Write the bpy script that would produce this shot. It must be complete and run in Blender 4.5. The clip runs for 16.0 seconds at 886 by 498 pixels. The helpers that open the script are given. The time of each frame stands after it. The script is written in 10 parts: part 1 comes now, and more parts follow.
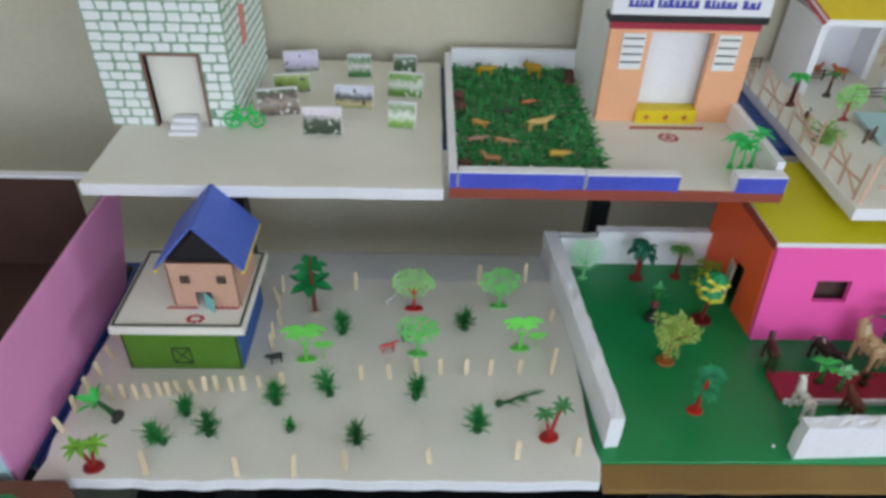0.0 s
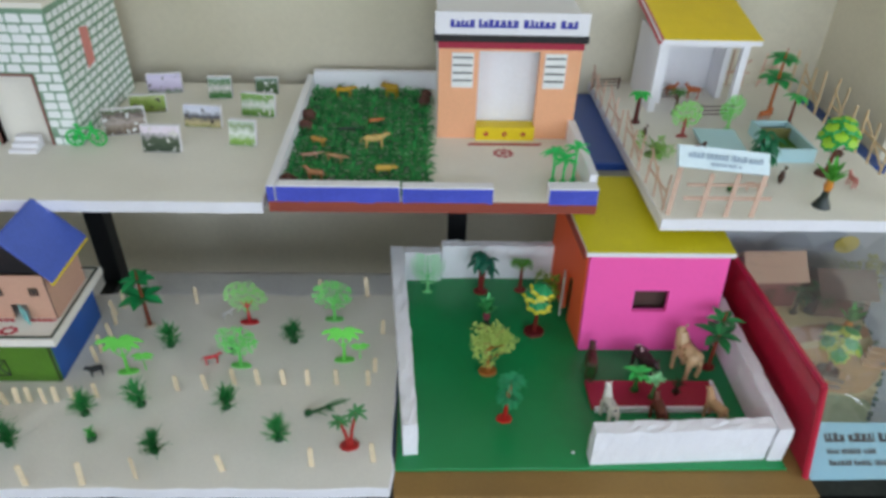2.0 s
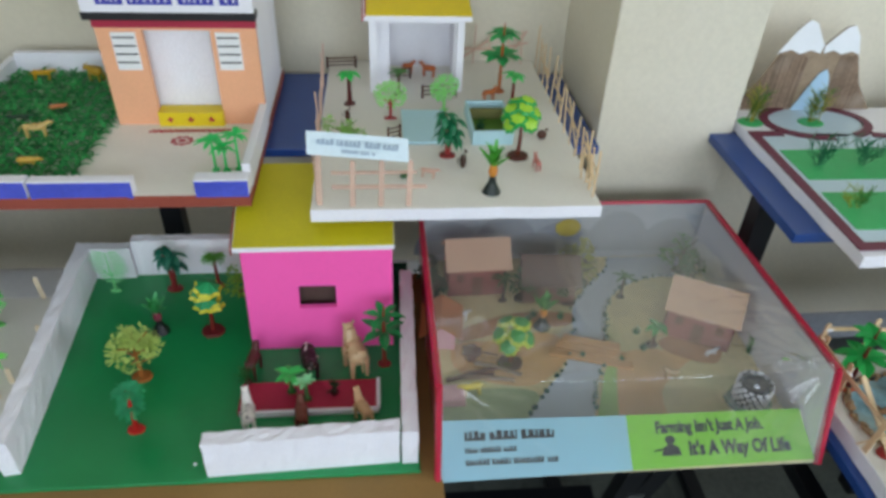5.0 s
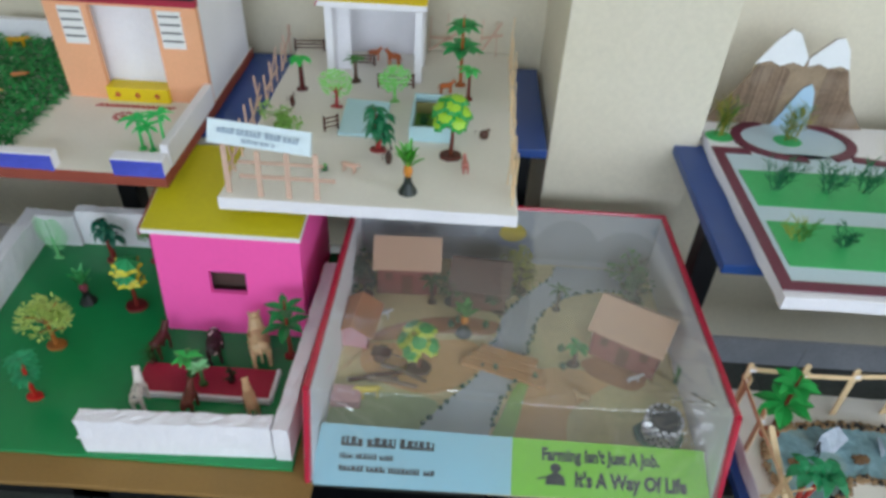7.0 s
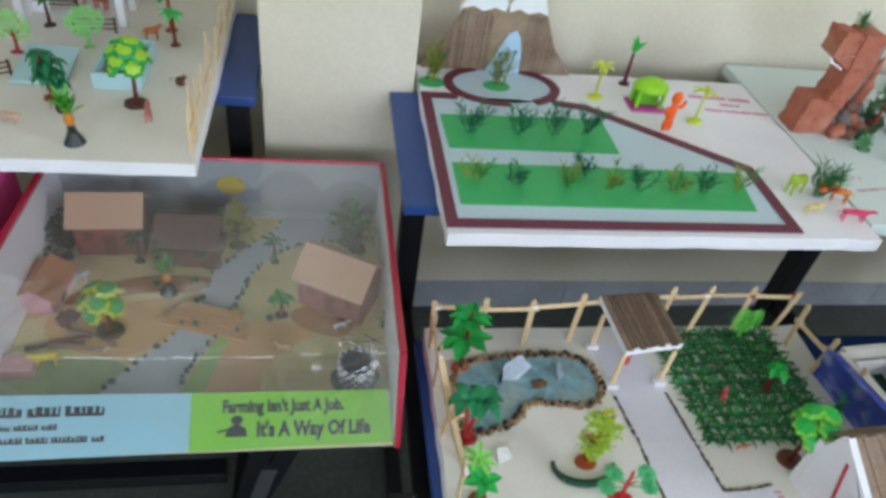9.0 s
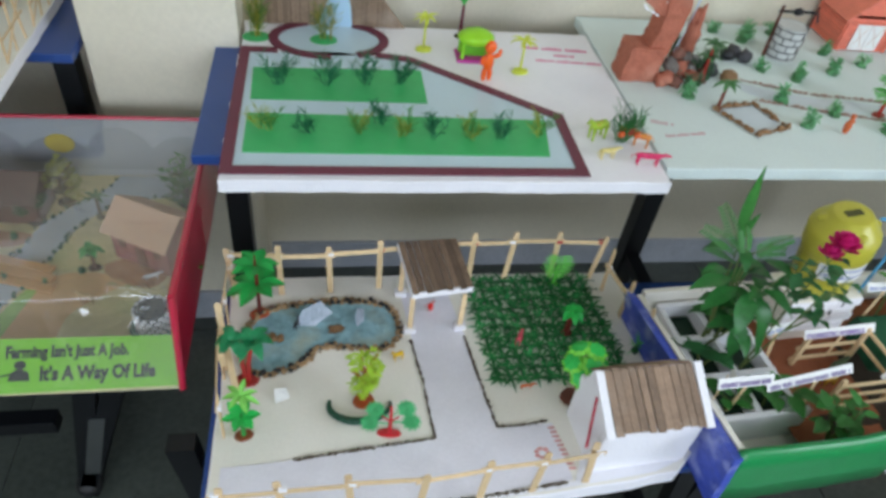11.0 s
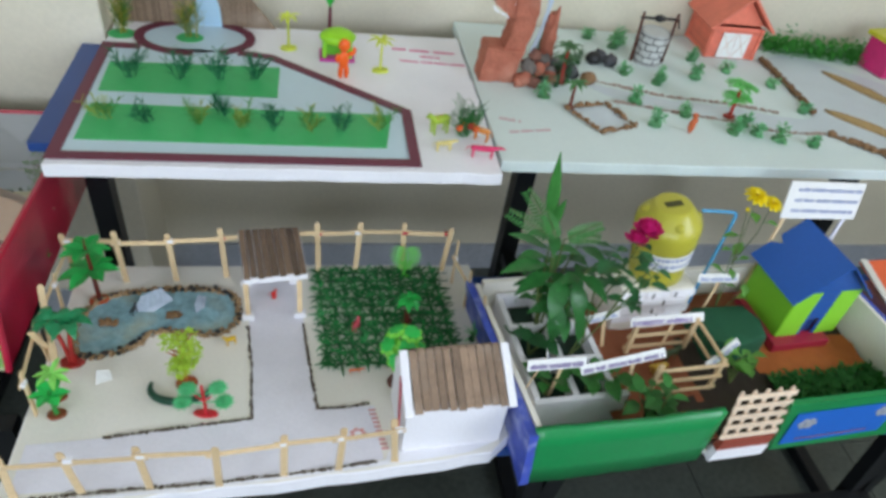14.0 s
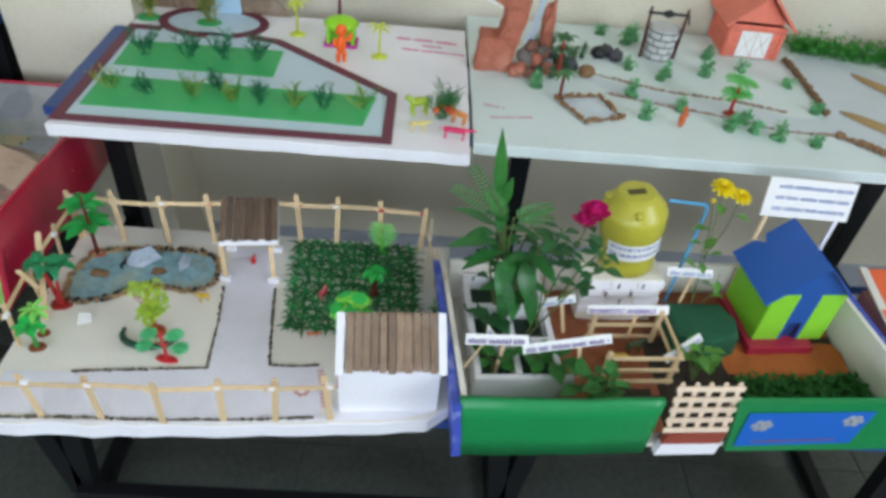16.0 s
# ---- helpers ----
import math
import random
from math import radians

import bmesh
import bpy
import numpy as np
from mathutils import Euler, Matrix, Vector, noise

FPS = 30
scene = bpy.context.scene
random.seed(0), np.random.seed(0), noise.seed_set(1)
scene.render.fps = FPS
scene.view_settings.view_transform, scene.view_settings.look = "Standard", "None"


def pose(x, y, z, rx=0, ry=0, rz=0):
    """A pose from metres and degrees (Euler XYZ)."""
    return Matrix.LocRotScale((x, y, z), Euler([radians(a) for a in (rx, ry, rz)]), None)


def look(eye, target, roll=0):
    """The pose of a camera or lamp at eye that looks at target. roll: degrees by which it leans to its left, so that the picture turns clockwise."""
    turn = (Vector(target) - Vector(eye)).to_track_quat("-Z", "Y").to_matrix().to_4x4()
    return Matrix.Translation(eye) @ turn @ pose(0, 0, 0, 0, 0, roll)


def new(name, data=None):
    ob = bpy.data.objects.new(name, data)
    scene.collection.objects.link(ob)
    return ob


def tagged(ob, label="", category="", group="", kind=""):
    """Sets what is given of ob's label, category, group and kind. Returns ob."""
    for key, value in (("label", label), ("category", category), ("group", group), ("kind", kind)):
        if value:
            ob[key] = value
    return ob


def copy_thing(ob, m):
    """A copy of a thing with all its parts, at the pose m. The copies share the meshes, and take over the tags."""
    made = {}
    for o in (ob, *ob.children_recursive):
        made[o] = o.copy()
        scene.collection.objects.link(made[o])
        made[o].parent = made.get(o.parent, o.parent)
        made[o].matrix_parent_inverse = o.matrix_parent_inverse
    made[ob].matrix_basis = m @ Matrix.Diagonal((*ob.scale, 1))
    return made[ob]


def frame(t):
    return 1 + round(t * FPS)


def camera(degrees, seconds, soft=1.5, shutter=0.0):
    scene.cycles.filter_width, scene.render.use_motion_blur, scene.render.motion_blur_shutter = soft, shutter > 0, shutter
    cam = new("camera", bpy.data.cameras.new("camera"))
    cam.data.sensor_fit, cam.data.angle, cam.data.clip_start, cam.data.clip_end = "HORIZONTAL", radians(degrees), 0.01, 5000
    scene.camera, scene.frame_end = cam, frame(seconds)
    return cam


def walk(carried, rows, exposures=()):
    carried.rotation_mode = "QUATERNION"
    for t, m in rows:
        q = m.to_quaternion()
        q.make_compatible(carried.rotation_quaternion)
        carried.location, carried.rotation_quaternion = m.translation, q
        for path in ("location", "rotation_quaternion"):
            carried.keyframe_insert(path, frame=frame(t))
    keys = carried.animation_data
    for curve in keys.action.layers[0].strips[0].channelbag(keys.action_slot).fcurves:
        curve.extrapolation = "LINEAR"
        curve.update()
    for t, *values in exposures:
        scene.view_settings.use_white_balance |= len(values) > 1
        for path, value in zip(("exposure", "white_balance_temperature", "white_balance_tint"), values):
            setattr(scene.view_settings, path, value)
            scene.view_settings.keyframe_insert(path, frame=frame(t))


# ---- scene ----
cam = camera(66.0, 16.0, soft=3.4)
PATH = [
    (0, (0.018, 0.001, 1.518), (0.071, 1.585, 0.298), 1.9),
    (0.5, (0.062, -0.027, 1.525), (0.042, 1.576, 0.328), 0.5),
    (1, (0.187, -0.057, 1.513), (0.157, 1.54, 0.309), 2.3),
    (1.5, (0.307, -0.067, 1.513), (0.282, 1.53, 0.31), 1.9),
    (2, (0.382, -0.05, 1.512), (0.445, 1.587, 0.365), 1.7),
    (2.5, (0.446, 0.011, 1.518), (0.605, 1.632, 0.357), 3.6),
    (3, (0.523, 0.038, 1.51), (0.737, 1.641, 0.333), 2.1),
    (3.5, (0.657, 0.032, 1.507), (0.738, 1.635, 0.315), 1.5),
    (4, (0.791, 0.015, 1.508), (0.889, 1.632, 0.335), 2.9),
    (4.5, (0.88, 0.002, 1.51), (1.011, 1.593, 0.306), 3.4),
    (4.7, (0.932, 0.004, 1.506), (1.114, 1.598, 0.312), 2.7),
    (6.8, (1.284, 0.08, 1.526), (1.272, 1.607, 0.235), 2.5),
    (7, (1.317, 0.066, 1.531), (1.289, 1.62, 0.273), 3.0),
    (7.5, (1.393, 0.027, 1.54), (1.402, 1.581, 0.28), 4.0),
    (8, (1.478, -0.019, 1.535), (1.556, 1.521, 0.261), 4.4),
    (8.5, (1.558, 0.004, 1.532), (1.797, 1.503, 0.229), 5.2),
    (9, (1.664, 0.052, 1.52), (2.01, 1.525, 0.213), 9.4),
    (9.5, (1.761, 0.062, 1.517), (2.166, 1.485, 0.171), 9.1),
    (9.7, (1.804, 0.069, 1.528), (2.179, 1.475, 0.155), 8.1),
    (11.8, (2.14, -0.134, 1.553), (2.459, 1.338, 0.238), 8.5),
    (12, (2.145, -0.142, 1.558), (2.469, 1.345, 0.262), 8.3),
    (12.5, (2.159, -0.16, 1.557), (2.507, 1.325, 0.262), 7.9),
    (13, (2.204, -0.141, 1.548), (2.598, 1.334, 0.255), 10.2),
    (13.5, (2.301, -0.149, 1.543), (2.664, 1.337, 0.254), 11.4),
    (14, (2.353, -0.162, 1.549), (2.721, 1.305, 0.24), 9.4),
    (14.5, (2.381, -0.178, 1.559), (2.679, 1.292, 0.235), 9.5),
    (15, (2.432, -0.196, 1.553), (2.645, 1.308, 0.252), 8.1),
    (15.5, (2.507, -0.21, 1.553), (2.658, 1.297, 0.246), 6.6),
    (16, (2.607, -0.258, 1.543), (2.711, 1.254, 0.238), 6.4),
]
walk(cam, [(t, look(eye, target, roll)) for t, eye, target, roll in PATH])

# ---- light: daylight from windows behind and to the right of the visitor, with an added fill from the left ----
world = bpy.data.worlds.new("sky")
scene.world = world
world.use_nodes = True
wn = world.node_tree.nodes
sky = wn.new("ShaderNodeTexSky")
sky.sky_type, sky.sun_disc = "NISHITA", False
sky.sun_elevation, sky.sun_rotation = radians(40), radians(120)
world.node_tree.links.new(sky.outputs[0], wn["Background"].inputs[0])
wn["Background"].inputs[1].default_value = 0.12
scene.view_settings.exposure = 0.0


def daylight_lamp(name, eye, target, wide, high, watts, colour):
    lamp = bpy.data.lights.new(name, "AREA")
    lamp.shape, lamp.size, lamp.size_y, lamp.energy, lamp.color = "RECTANGLE", wide, high, watts, colour
    ob = new(name, lamp)
    ob.matrix_world = look(eye, target)
    return ob


DAY = (0.76, 0.865, 1.0)
daylight_lamp("window_daylight", (4.88, -0.9, 1.95), (3.9, -0.9, 1.75), 1.6, 1.25, 50, DAY)
# Added fill from the left; no window is known on that side.
daylight_lamp("window_daylight", (-2.48, -1.9, 1.95), (-1.5, -1.9, 1.75), 1.6, 1.25, 30, DAY)
daylight_lamp("window_daylight", (2.65, -2.88, 1.95), (2.65, -2.0, 1.75), 1.6, 1.25, 45, DAY)
daylight_lamp("window_daylight", (0.55, -2.88, 1.95), (0.55, -2.0, 1.75), 1.6, 1.25, 46, DAY)

# ---- materials ----
def rgb(h):
    """Linear colour from an sRGB hex value."""
    v = [int(h[i:i + 2], 16) / 255 for i in (0, 2, 4)]
    return tuple(c / 12.92 if c < 0.04045 else ((c + 0.055) / 1.055) ** 2.4 for c in v)


def mat(name, col, rough=0.6, var=0.1, scale=14.0, bump=0.15, fine=160.0, metal=0.0, spread=0.0, stain=None, stain_amount=0.0, coat=0.0, sheen=0.0, through_light=0.0):
    """Grain at two scales, with an optional stain colour, a spread of value from piece to piece and fine relief."""
    m = bpy.data.materials.new(name)
    m.use_nodes = True
    nt = m.node_tree
    nd, ln = nt.nodes, nt.links.new
    b = nd["Principled BSDF"]
    tc = nd.new("ShaderNodeTexCoord")
    big, small = nd.new("ShaderNodeTexNoise"), nd.new("ShaderNodeTexNoise")
    for n, s, d in ((big, scale, 4.0), (small, fine, 3.0)):
        n.inputs["Scale"].default_value, n.inputs["Detail"].default_value = s, d
        ln(tc.outputs["Object"], n.inputs["Vector"])
    add = nd.new("ShaderNodeMath")
    add.operation = "ADD"
    ln(big.outputs["Fac"], add.inputs[0])
    ln(small.outputs["Fac"], add.inputs[1])
    ramp = nd.new("ShaderNodeMapRange")
    ramp.inputs["From Min"].default_value, ramp.inputs["From Max"].default_value = 0.65, 1.35
    ramp.inputs["To Min"].default_value, ramp.inputs["To Max"].default_value = 1 - var, 1 + var
    ln(add.outputs[0], ramp.inputs["Value"])
    mul = nd.new("ShaderNodeVectorMath")
    mul.operation = "SCALE"
    mul.inputs[0].default_value = col
    fac = ramp.outputs[0]
    if spread:
        info, mr, mm = nd.new("ShaderNodeObjectInfo"), nd.new("ShaderNodeMapRange"), nd.new("ShaderNodeMath")
        mr.inputs["To Min"].default_value, mr.inputs["To Max"].default_value = 1 - spread, 1 + spread
        mm.operation = "MULTIPLY"
        ln(info.outputs["Random"], mr.inputs["Value"])
        ln(mr.outputs[0], mm.inputs[0])
        ln(fac, mm.inputs[1])
        fac = mm.outputs[0]
    ln(fac, mul.inputs["Scale"])
    out = mul.outputs[0]
    if stain:
        sn, sr, mix = nd.new("ShaderNodeTexNoise"), nd.new("ShaderNodeMapRange"), nd.new("ShaderNodeMix")
        sn.inputs["Scale"].default_value, sn.inputs["Detail"].default_value = scale * 0.45, 6.0
        sr.inputs["From Min"].default_value, sr.inputs["From Max"].default_value = 0.5, 0.72
        sr.inputs["To Max"].default_value = stain_amount
        mix.data_type = "RGBA"
        ln(tc.outputs["Object"], sn.inputs["Vector"])
        ln(sn.outputs["Fac"], sr.inputs["Value"])
        ln(sr.outputs[0], mix.inputs["Factor"])
        ln(out, mix.inputs[6])
        mix.inputs[7].default_value = (*stain, 1)
        out = mix.outputs[2]
    ln(out, b.inputs["Base Color"])
    b.inputs["Roughness"].default_value, b.inputs["Metallic"].default_value = rough, metal
    b.inputs["Coat Weight"].default_value, b.inputs["Sheen Weight"].default_value = coat, sheen
    if bump:
        bp = nd.new("ShaderNodeBump")
        bp.inputs["Strength"].default_value, bp.inputs["Distance"].default_value = bump, 0.004
        ln(add.outputs[0], bp.inputs["Height"])
        ln(bp.outputs[0], b.inputs["Normal"])
    if through_light:
        tr, ms = nd.new("ShaderNodeBsdfTranslucent"), nd.new("ShaderNodeMixShader")
        ms.inputs[0].default_value = through_light
        ln(out, tr.inputs["Color"])
        ln(b.outputs[0], ms.inputs[1])
        ln(tr.outputs[0], ms.inputs[2])
        ln(ms.outputs[0], nd["Material Output"].inputs["Surface"])
    return m


def foam(name, col, stain=None, amount=0.0, bead=0.1):
    """Expanded polystyrene: pressed beads in the relief."""
    m = mat(name, col, rough=0.75, var=0.04, scale=6, bump=0.0, stain=stain, stain_amount=amount)
    nd, ln = m.node_tree.nodes, m.node_tree.links.new
    vor, bp, tc = nd.new("ShaderNodeTexVoronoi"), nd.new("ShaderNodeBump"), nd.new("ShaderNodeTexCoord")
    vor.inputs["Scale"].default_value = 260
    bp.inputs["Strength"].default_value, bp.inputs["Distance"].default_value = bead, 0.003
    ln(tc.outputs["Object"], vor.inputs["Vector"])
    ln(vor.outputs["Distance"], bp.inputs["Height"])
    ln(bp.outputs[0], nd["Principled BSDF"].inputs["Normal"])
    return m


WALL = mat("cream_wall_paint", rgb("e2dac6"), 0.7, 0.06, 1.6, 0.12, 90, stain=rgb("bdb496"), stain_amount=0.5)
CEIL = mat("white_ceiling_paint", rgb("dcdad3"), 0.8, 0.03, 2)
FLOOR = mat("grey_polished_stone", rgb("4b504a"), 0.3, 0.35, 5, 0.05, 60, spread=0.08, stain=rgb("363c38"), stain_amount=0.6)
JOINT = mat("dark_joint_mortar", rgb("5a605a"), 0.9)
SKIRT = mat("grey_stone_skirting", rgb("aeb2ba"), 0.35, 0.14, 8, 0.05, 70, spread=0.06, stain=rgb("9298a2"), stain_amount=0.6)
SKIRT_PALE = mat("pale_skirting_band", rgb("f0ece6"), 0.5, 0.05, 8, 0.05, 70, stain=rgb("d5d1d2"), stain_amount=0.5)
BLUE_TOP = mat("blue_laminate", rgb("24488c"), 0.32, 0.08, 10, 0.04, 240, stain=rgb("2c5596"), stain_amount=0.4)
BLACK_TUBE = mat("black_powder_coated_steel", rgb("17191c"), 0.42, 0.15, 20, 0.05, 300, metal=0.3)
STEEL = mat("bare_steel", rgb("b4b8bb"), 0.3, 0.1, 20, 0.05, 300, metal=1.0)
FOAM = foam("white_polystyrene_foam", rgb("f3f1f5"), rgb("e0dfe4"), 0.5, 0.3)
FOAM_CREAM = foam("cream_papered_foam", rgb("eee9de"), rgb("e0d9ca"), 0.5)
# Cream foam darkened for the farm board, whose dimmer light is in the colour.
FOAM_CREAM_DIM = foam("dimmed_papered_foam", rgb("e4dfd5"), rgb("d3ccbd"), 0.6)
FOAM_GREY = foam("grey_papered_foam", rgb("d6d0c4"), rgb("c3bcae"), 0.5)
FOAM_MINT = foam("mint_painted_foam", rgb("dae6e3"), rgb("cddbd7"), 0.5)
PAPER = mat("white_paper", rgb("eeedea"), 0.7, 0.03, 10, 0.05)
PINK_CARD = mat("pink_card", rgb("e495c8"), 0.55, 0.05, 9, 0.05, stain=rgb("d488bc"), stain_amount=0.4)
HOT_PINK = mat("hot_pink_card", rgb("ff5eb2"), 0.6, 0.04, 9, 0.05)
ORANGE_RED = mat("orange_red_card", rgb("ff6634"), 0.6, 0.05, 9, 0.05)
YELLOW_CARD = mat("yellow_painted_card", rgb("cfc21b"), 0.55, 0.07, 12, 0.08, stain=rgb("bdb010"), stain_amount=0.5)
YELLOW = mat("yellow_paint", rgb("eacd17"), 0.5, 0.06, 16)
BROWN_CARD = mat("brown_corrugated_card", rgb("8f6d38"), 0.75, 0.08, 8, 0.1, stain=rgb("79603b"), stain_amount=0.5)
DARK_BROWN = mat("dark_brown_card", rgb("6b4230"), 0.75, 0.1, 10)
TAN_CARD = mat("tan_card", rgb("c09a7e"), 0.75, 0.08, 10)
BRICK_CARD = mat("red_brown_card", rgb("985850"), 0.75, 0.14, 16, stain=rgb("70403a"), stain_amount=0.6)
GREEN_SHEET = mat("green_glazed_paper", rgb("128a4c"), 0.35, 0.06, 4, 0.05, 60, stain=rgb("187c44"), stain_amount=0.6)
GREEN_FELT = mat("green_felt", rgb("3fb468"), 0.5, 0.08, 30, 0.2, 400)
GREEN_CARD = mat("green_card", rgb("177c42"), 0.45, 0.06, 7, 0.06)
OLIVE_GREEN = mat("olive_green_paint", rgb("527f22"), 0.55, 0.15, 18)
LIME = mat("lime_card", rgb("8fd634"), 0.55, 0.04, 12)
BLUE_PAINT = mat("blue_poster_paint", rgb("4a55c4"), 0.5, 0.14, 20, 0.15, stain=rgb("5d66cc"), stain_amount=0.5)
BLUE_CARD = mat("blue_card", rgb("2359a6"), 0.5, 0.05, 9)
ROOF_BLUE = mat("blue_roof_card", rgb("5068c2"), 0.55, 0.1, 14)
# The pinkish stain paints in streaks of reflection as well as wear.
RED_CARD = mat("red_glazed_card", rgb("bc1f3d"), 0.3, 0.18, 7, 0.15, stain=rgb("cf5068"), stain_amount=0.45, coat=0.5)
CRIMSON = mat("crimson_paint", rgb("b02742"), 0.5, 0.1, 12)
MAROON = mat("maroon_tape", rgb("6b2b40"), 0.5, 0.08, 20)
RED_OXIDE = mat("red_oxide_paint", rgb("974635"), 0.7, 0.12, 16)
PEACH = mat("peach_paint", rgb("f2b186"), 0.6, 0.07, 9, stain=rgb("f5bf9c"), stain_amount=0.7)
PEACH_CARD = mat("dusky_peach_card", rgb("d2a48c"), 0.65, 0.06, 12)
BLACK = mat("black_paint", rgb("1c1c1e"), 0.5, 0.1, 30)
INK = mat("black_printing_ink", rgb("15171a"), 0.6, 0.05, 30, 0.0)
BLUE_INK = mat("blue_marker_ink", rgb("3d3fa6"), 0.6, 0.05, 30, 0.0)
PINK_INK = mat("pink_marker_ink", rgb("dd6f9f"), 0.6, 0.05, 30, 0.0)
DARK_RED = mat("dark_red_paint", rgb("8c2a2a"), 0.6, 0.1, 30)
SKY_CARD = mat("pale_blue_card", rgb("b9dce2"), 0.6, 0.04, 10)
SKY_BANNER = mat("pale_blue_printed_paper", rgb("9fd0dc"), 0.35, 0.03, 10)
LIME_BANNER = mat("lime_printed_paper", rgb("86cf2c"), 0.35, 0.03, 10)
WATER_PAPER = mat("pale_water_paper", rgb("c3d8e2"), 0.35, 0.04, 8)
STICK = mat("bare_wood_stick", rgb("e2c599"), 0.65, 0.1, 60, 0.1, 300, spread=0.12)
STICK_PINK = mat("rosy_wood_stick", rgb("d9b6a0"), 0.65, 0.1, 60, 0.1, 300, spread=0.08)
BARK_SLAT = mat("weathered_brown_slat", rgb("8f7763"), 0.75, 0.3, 24, 0.35, 200, spread=0.25, stain=rgb("b5a595"), stain_amount=0.6)
TWIG = mat("dark_brown_twig", rgb("5a3328"), 0.7, 0.15, 40)
SOIL = mat("red_soil", rgb("96583a"), 0.95, 0.2, 40, 0.8, 300)
DARKENED_SOIL = mat("darkened_bed_soil", rgb("3a3026"), 0.95, 0.25, 50, 0.9, 300)
SHINGLE = mat("tan_shingle", rgb("a98a66"), 0.85, 0.45, 90, 0.3, 300, stain=rgb("4f4030"), stain_amount=0.8)
PEBBLE = mat("brown_pebbles", rgb("8d6b49"), 0.8, 0.3, 120, 0.3, 300, spread=0.3)
GRIT = mat("grey_brown_grit", rgb("5b4f40"), 0.9, 0.3, 120, 0.3, 300)
PLASTIC = {}


def plastic(h, shine=0.38):
    """Moulded toy plastic of a colour."""
    if h not in PLASTIC:
        PLASTIC[h] = mat("toy_plastic", rgb(h), shine, 0.12, 40, 0.06, 300, spread=0.1, through_light=0.12)
    return PLASTIC[h]

# ---- building tools ----
def thing(name, label, category, x=0.0, y=0.0, z=0.0, rz=0.0, group="", kind=""):
    ob = new(name)
    ob.empty_display_size = 0.02
    ob.matrix_world = pose(x, y, z, 0, 0, rz)
    return tagged(ob, label, category, group, kind)


def part(name, bm, material, parent=None, label="", smooth=False):
    me = bpy.data.meshes.new(name)
    bmesh.ops.recalc_face_normals(bm, faces=bm.faces[:])
    if smooth:
        for f in bm.faces:
            f.smooth = True
    bm.to_mesh(me)
    bm.free()
    for m in (material if isinstance(material, (list, tuple)) else [material]):
        me.materials.append(m)
    ob = new(name, me)
    if parent:
        ob.parent = parent
    if label:
        tagged(ob, label)
    return ob


def shared(name, me, parent, m):
    """One more piece on a mesh that is already there."""
    ob = new(name, me)
    ob.parent = parent
    ob.matrix_local = m
    return ob


def box(bm, x0, x1, y0, y1, z0, z1, bevel=0.0, slot=0):
    vs = [bm.verts.new((x, y, z)) for z in (z0, z1) for x, y in ((x0, y0), (x1, y0), (x1, y1), (x0, y1))]
    fs = [bm.faces.new([vs[i] for i in q]) for q in ((3, 2, 1, 0), (4, 5, 6, 7), (0, 1, 5, 4), (1, 2, 6, 5), (2, 3, 7, 6), (3, 0, 4, 7))]
    for f in fs:
        f.material_index = slot
    if bevel:
        es = list({e for f in fs for e in f.edges})
        bmesh.ops.bevel(bm, geom=es, offset=bevel, segments=2, affect="EDGES", profile=0.6)
    return vs


def boxed(name, material, parent, x0, x1, y0, y1, z0, z1, bevel=0.0, label=""):
    bm = bmesh.new()
    box(bm, x0, x1, y0, y1, z0, z1, bevel)
    return part(name, bm, material, parent, label)


def tube(bm, p0, p1, r0, r1=None, seg=8, slot=0, cap=True):
    p0, p1 = Vector(p0), Vector(p1)
    r1 = r0 if r1 is None else r1
    q = (p1 - p0).to_track_quat("Z", "Y")
    rings = []
    for p, r in ((p0, r0), (p1, r1)):
        rings.append([bm.verts.new(p + q @ Vector((r * math.cos(a), r * math.sin(a), 0))) for a in [2 * math.pi * i / seg for i in range(seg)]])
    fs = [bm.faces.new((rings[0][i], rings[0][(i + 1) % seg], rings[1][(i + 1) % seg], rings[1][i])) for i in range(seg)]
    if cap:
        fs += [bm.faces.new(rings[0][::-1]), bm.faces.new(rings[1])]
    for f in fs:
        f.material_index = slot


def pipe(bm, pts, radii, seg=8, slot=0):
    for i in range(len(pts) - 1):
        tube(bm, pts[i], pts[i + 1], radii[i], radii[i + 1], seg, slot)


def blob(bm, c, r, rough=0.0, sub=1, slot=0, turn=None):
    """A rounded lump with radii r, uneven by rough."""
    got = bmesh.ops.create_icosphere(bm, subdivisions=sub, radius=1.0)["verts"]
    for v in got:
        k = 1 + rough * noise.noise(v.co * 2.1 + Vector(c) * 50)
        p = Vector((v.co.x * r[0] * k, v.co.y * r[1] * k, v.co.z * r[2] * k))
        if turn:
            p = turn @ p
        v.co = p + Vector(c)
    for f in {f for v in got for f in v.link_faces}:
        f.material_index = slot
        f.smooth = True


def disc(bm, c, rx, ry, h, seg=20, slot=0, rough=0.0):
    c = Vector(c)
    lo, hi = [], []
    for i in range(seg):
        a = 2 * math.pi * i / seg
        k = 1 + rough * noise.noise(Vector((math.cos(a) * 2, math.sin(a) * 2, c.x * 30)))
        d = Vector((rx * k * math.cos(a), ry * k * math.sin(a), 0))
        lo.append(bm.verts.new(c + d))
        hi.append(bm.verts.new(c + d * 0.93 + Vector((0, 0, h))))
    fs = [bm.faces.new((lo[i], lo[(i + 1) % seg], hi[(i + 1) % seg], hi[i])) for i in range(seg)]
    fs += [bm.faces.new(lo[::-1]), bm.faces.new(hi)]
    for f in fs:
        f.material_index = slot


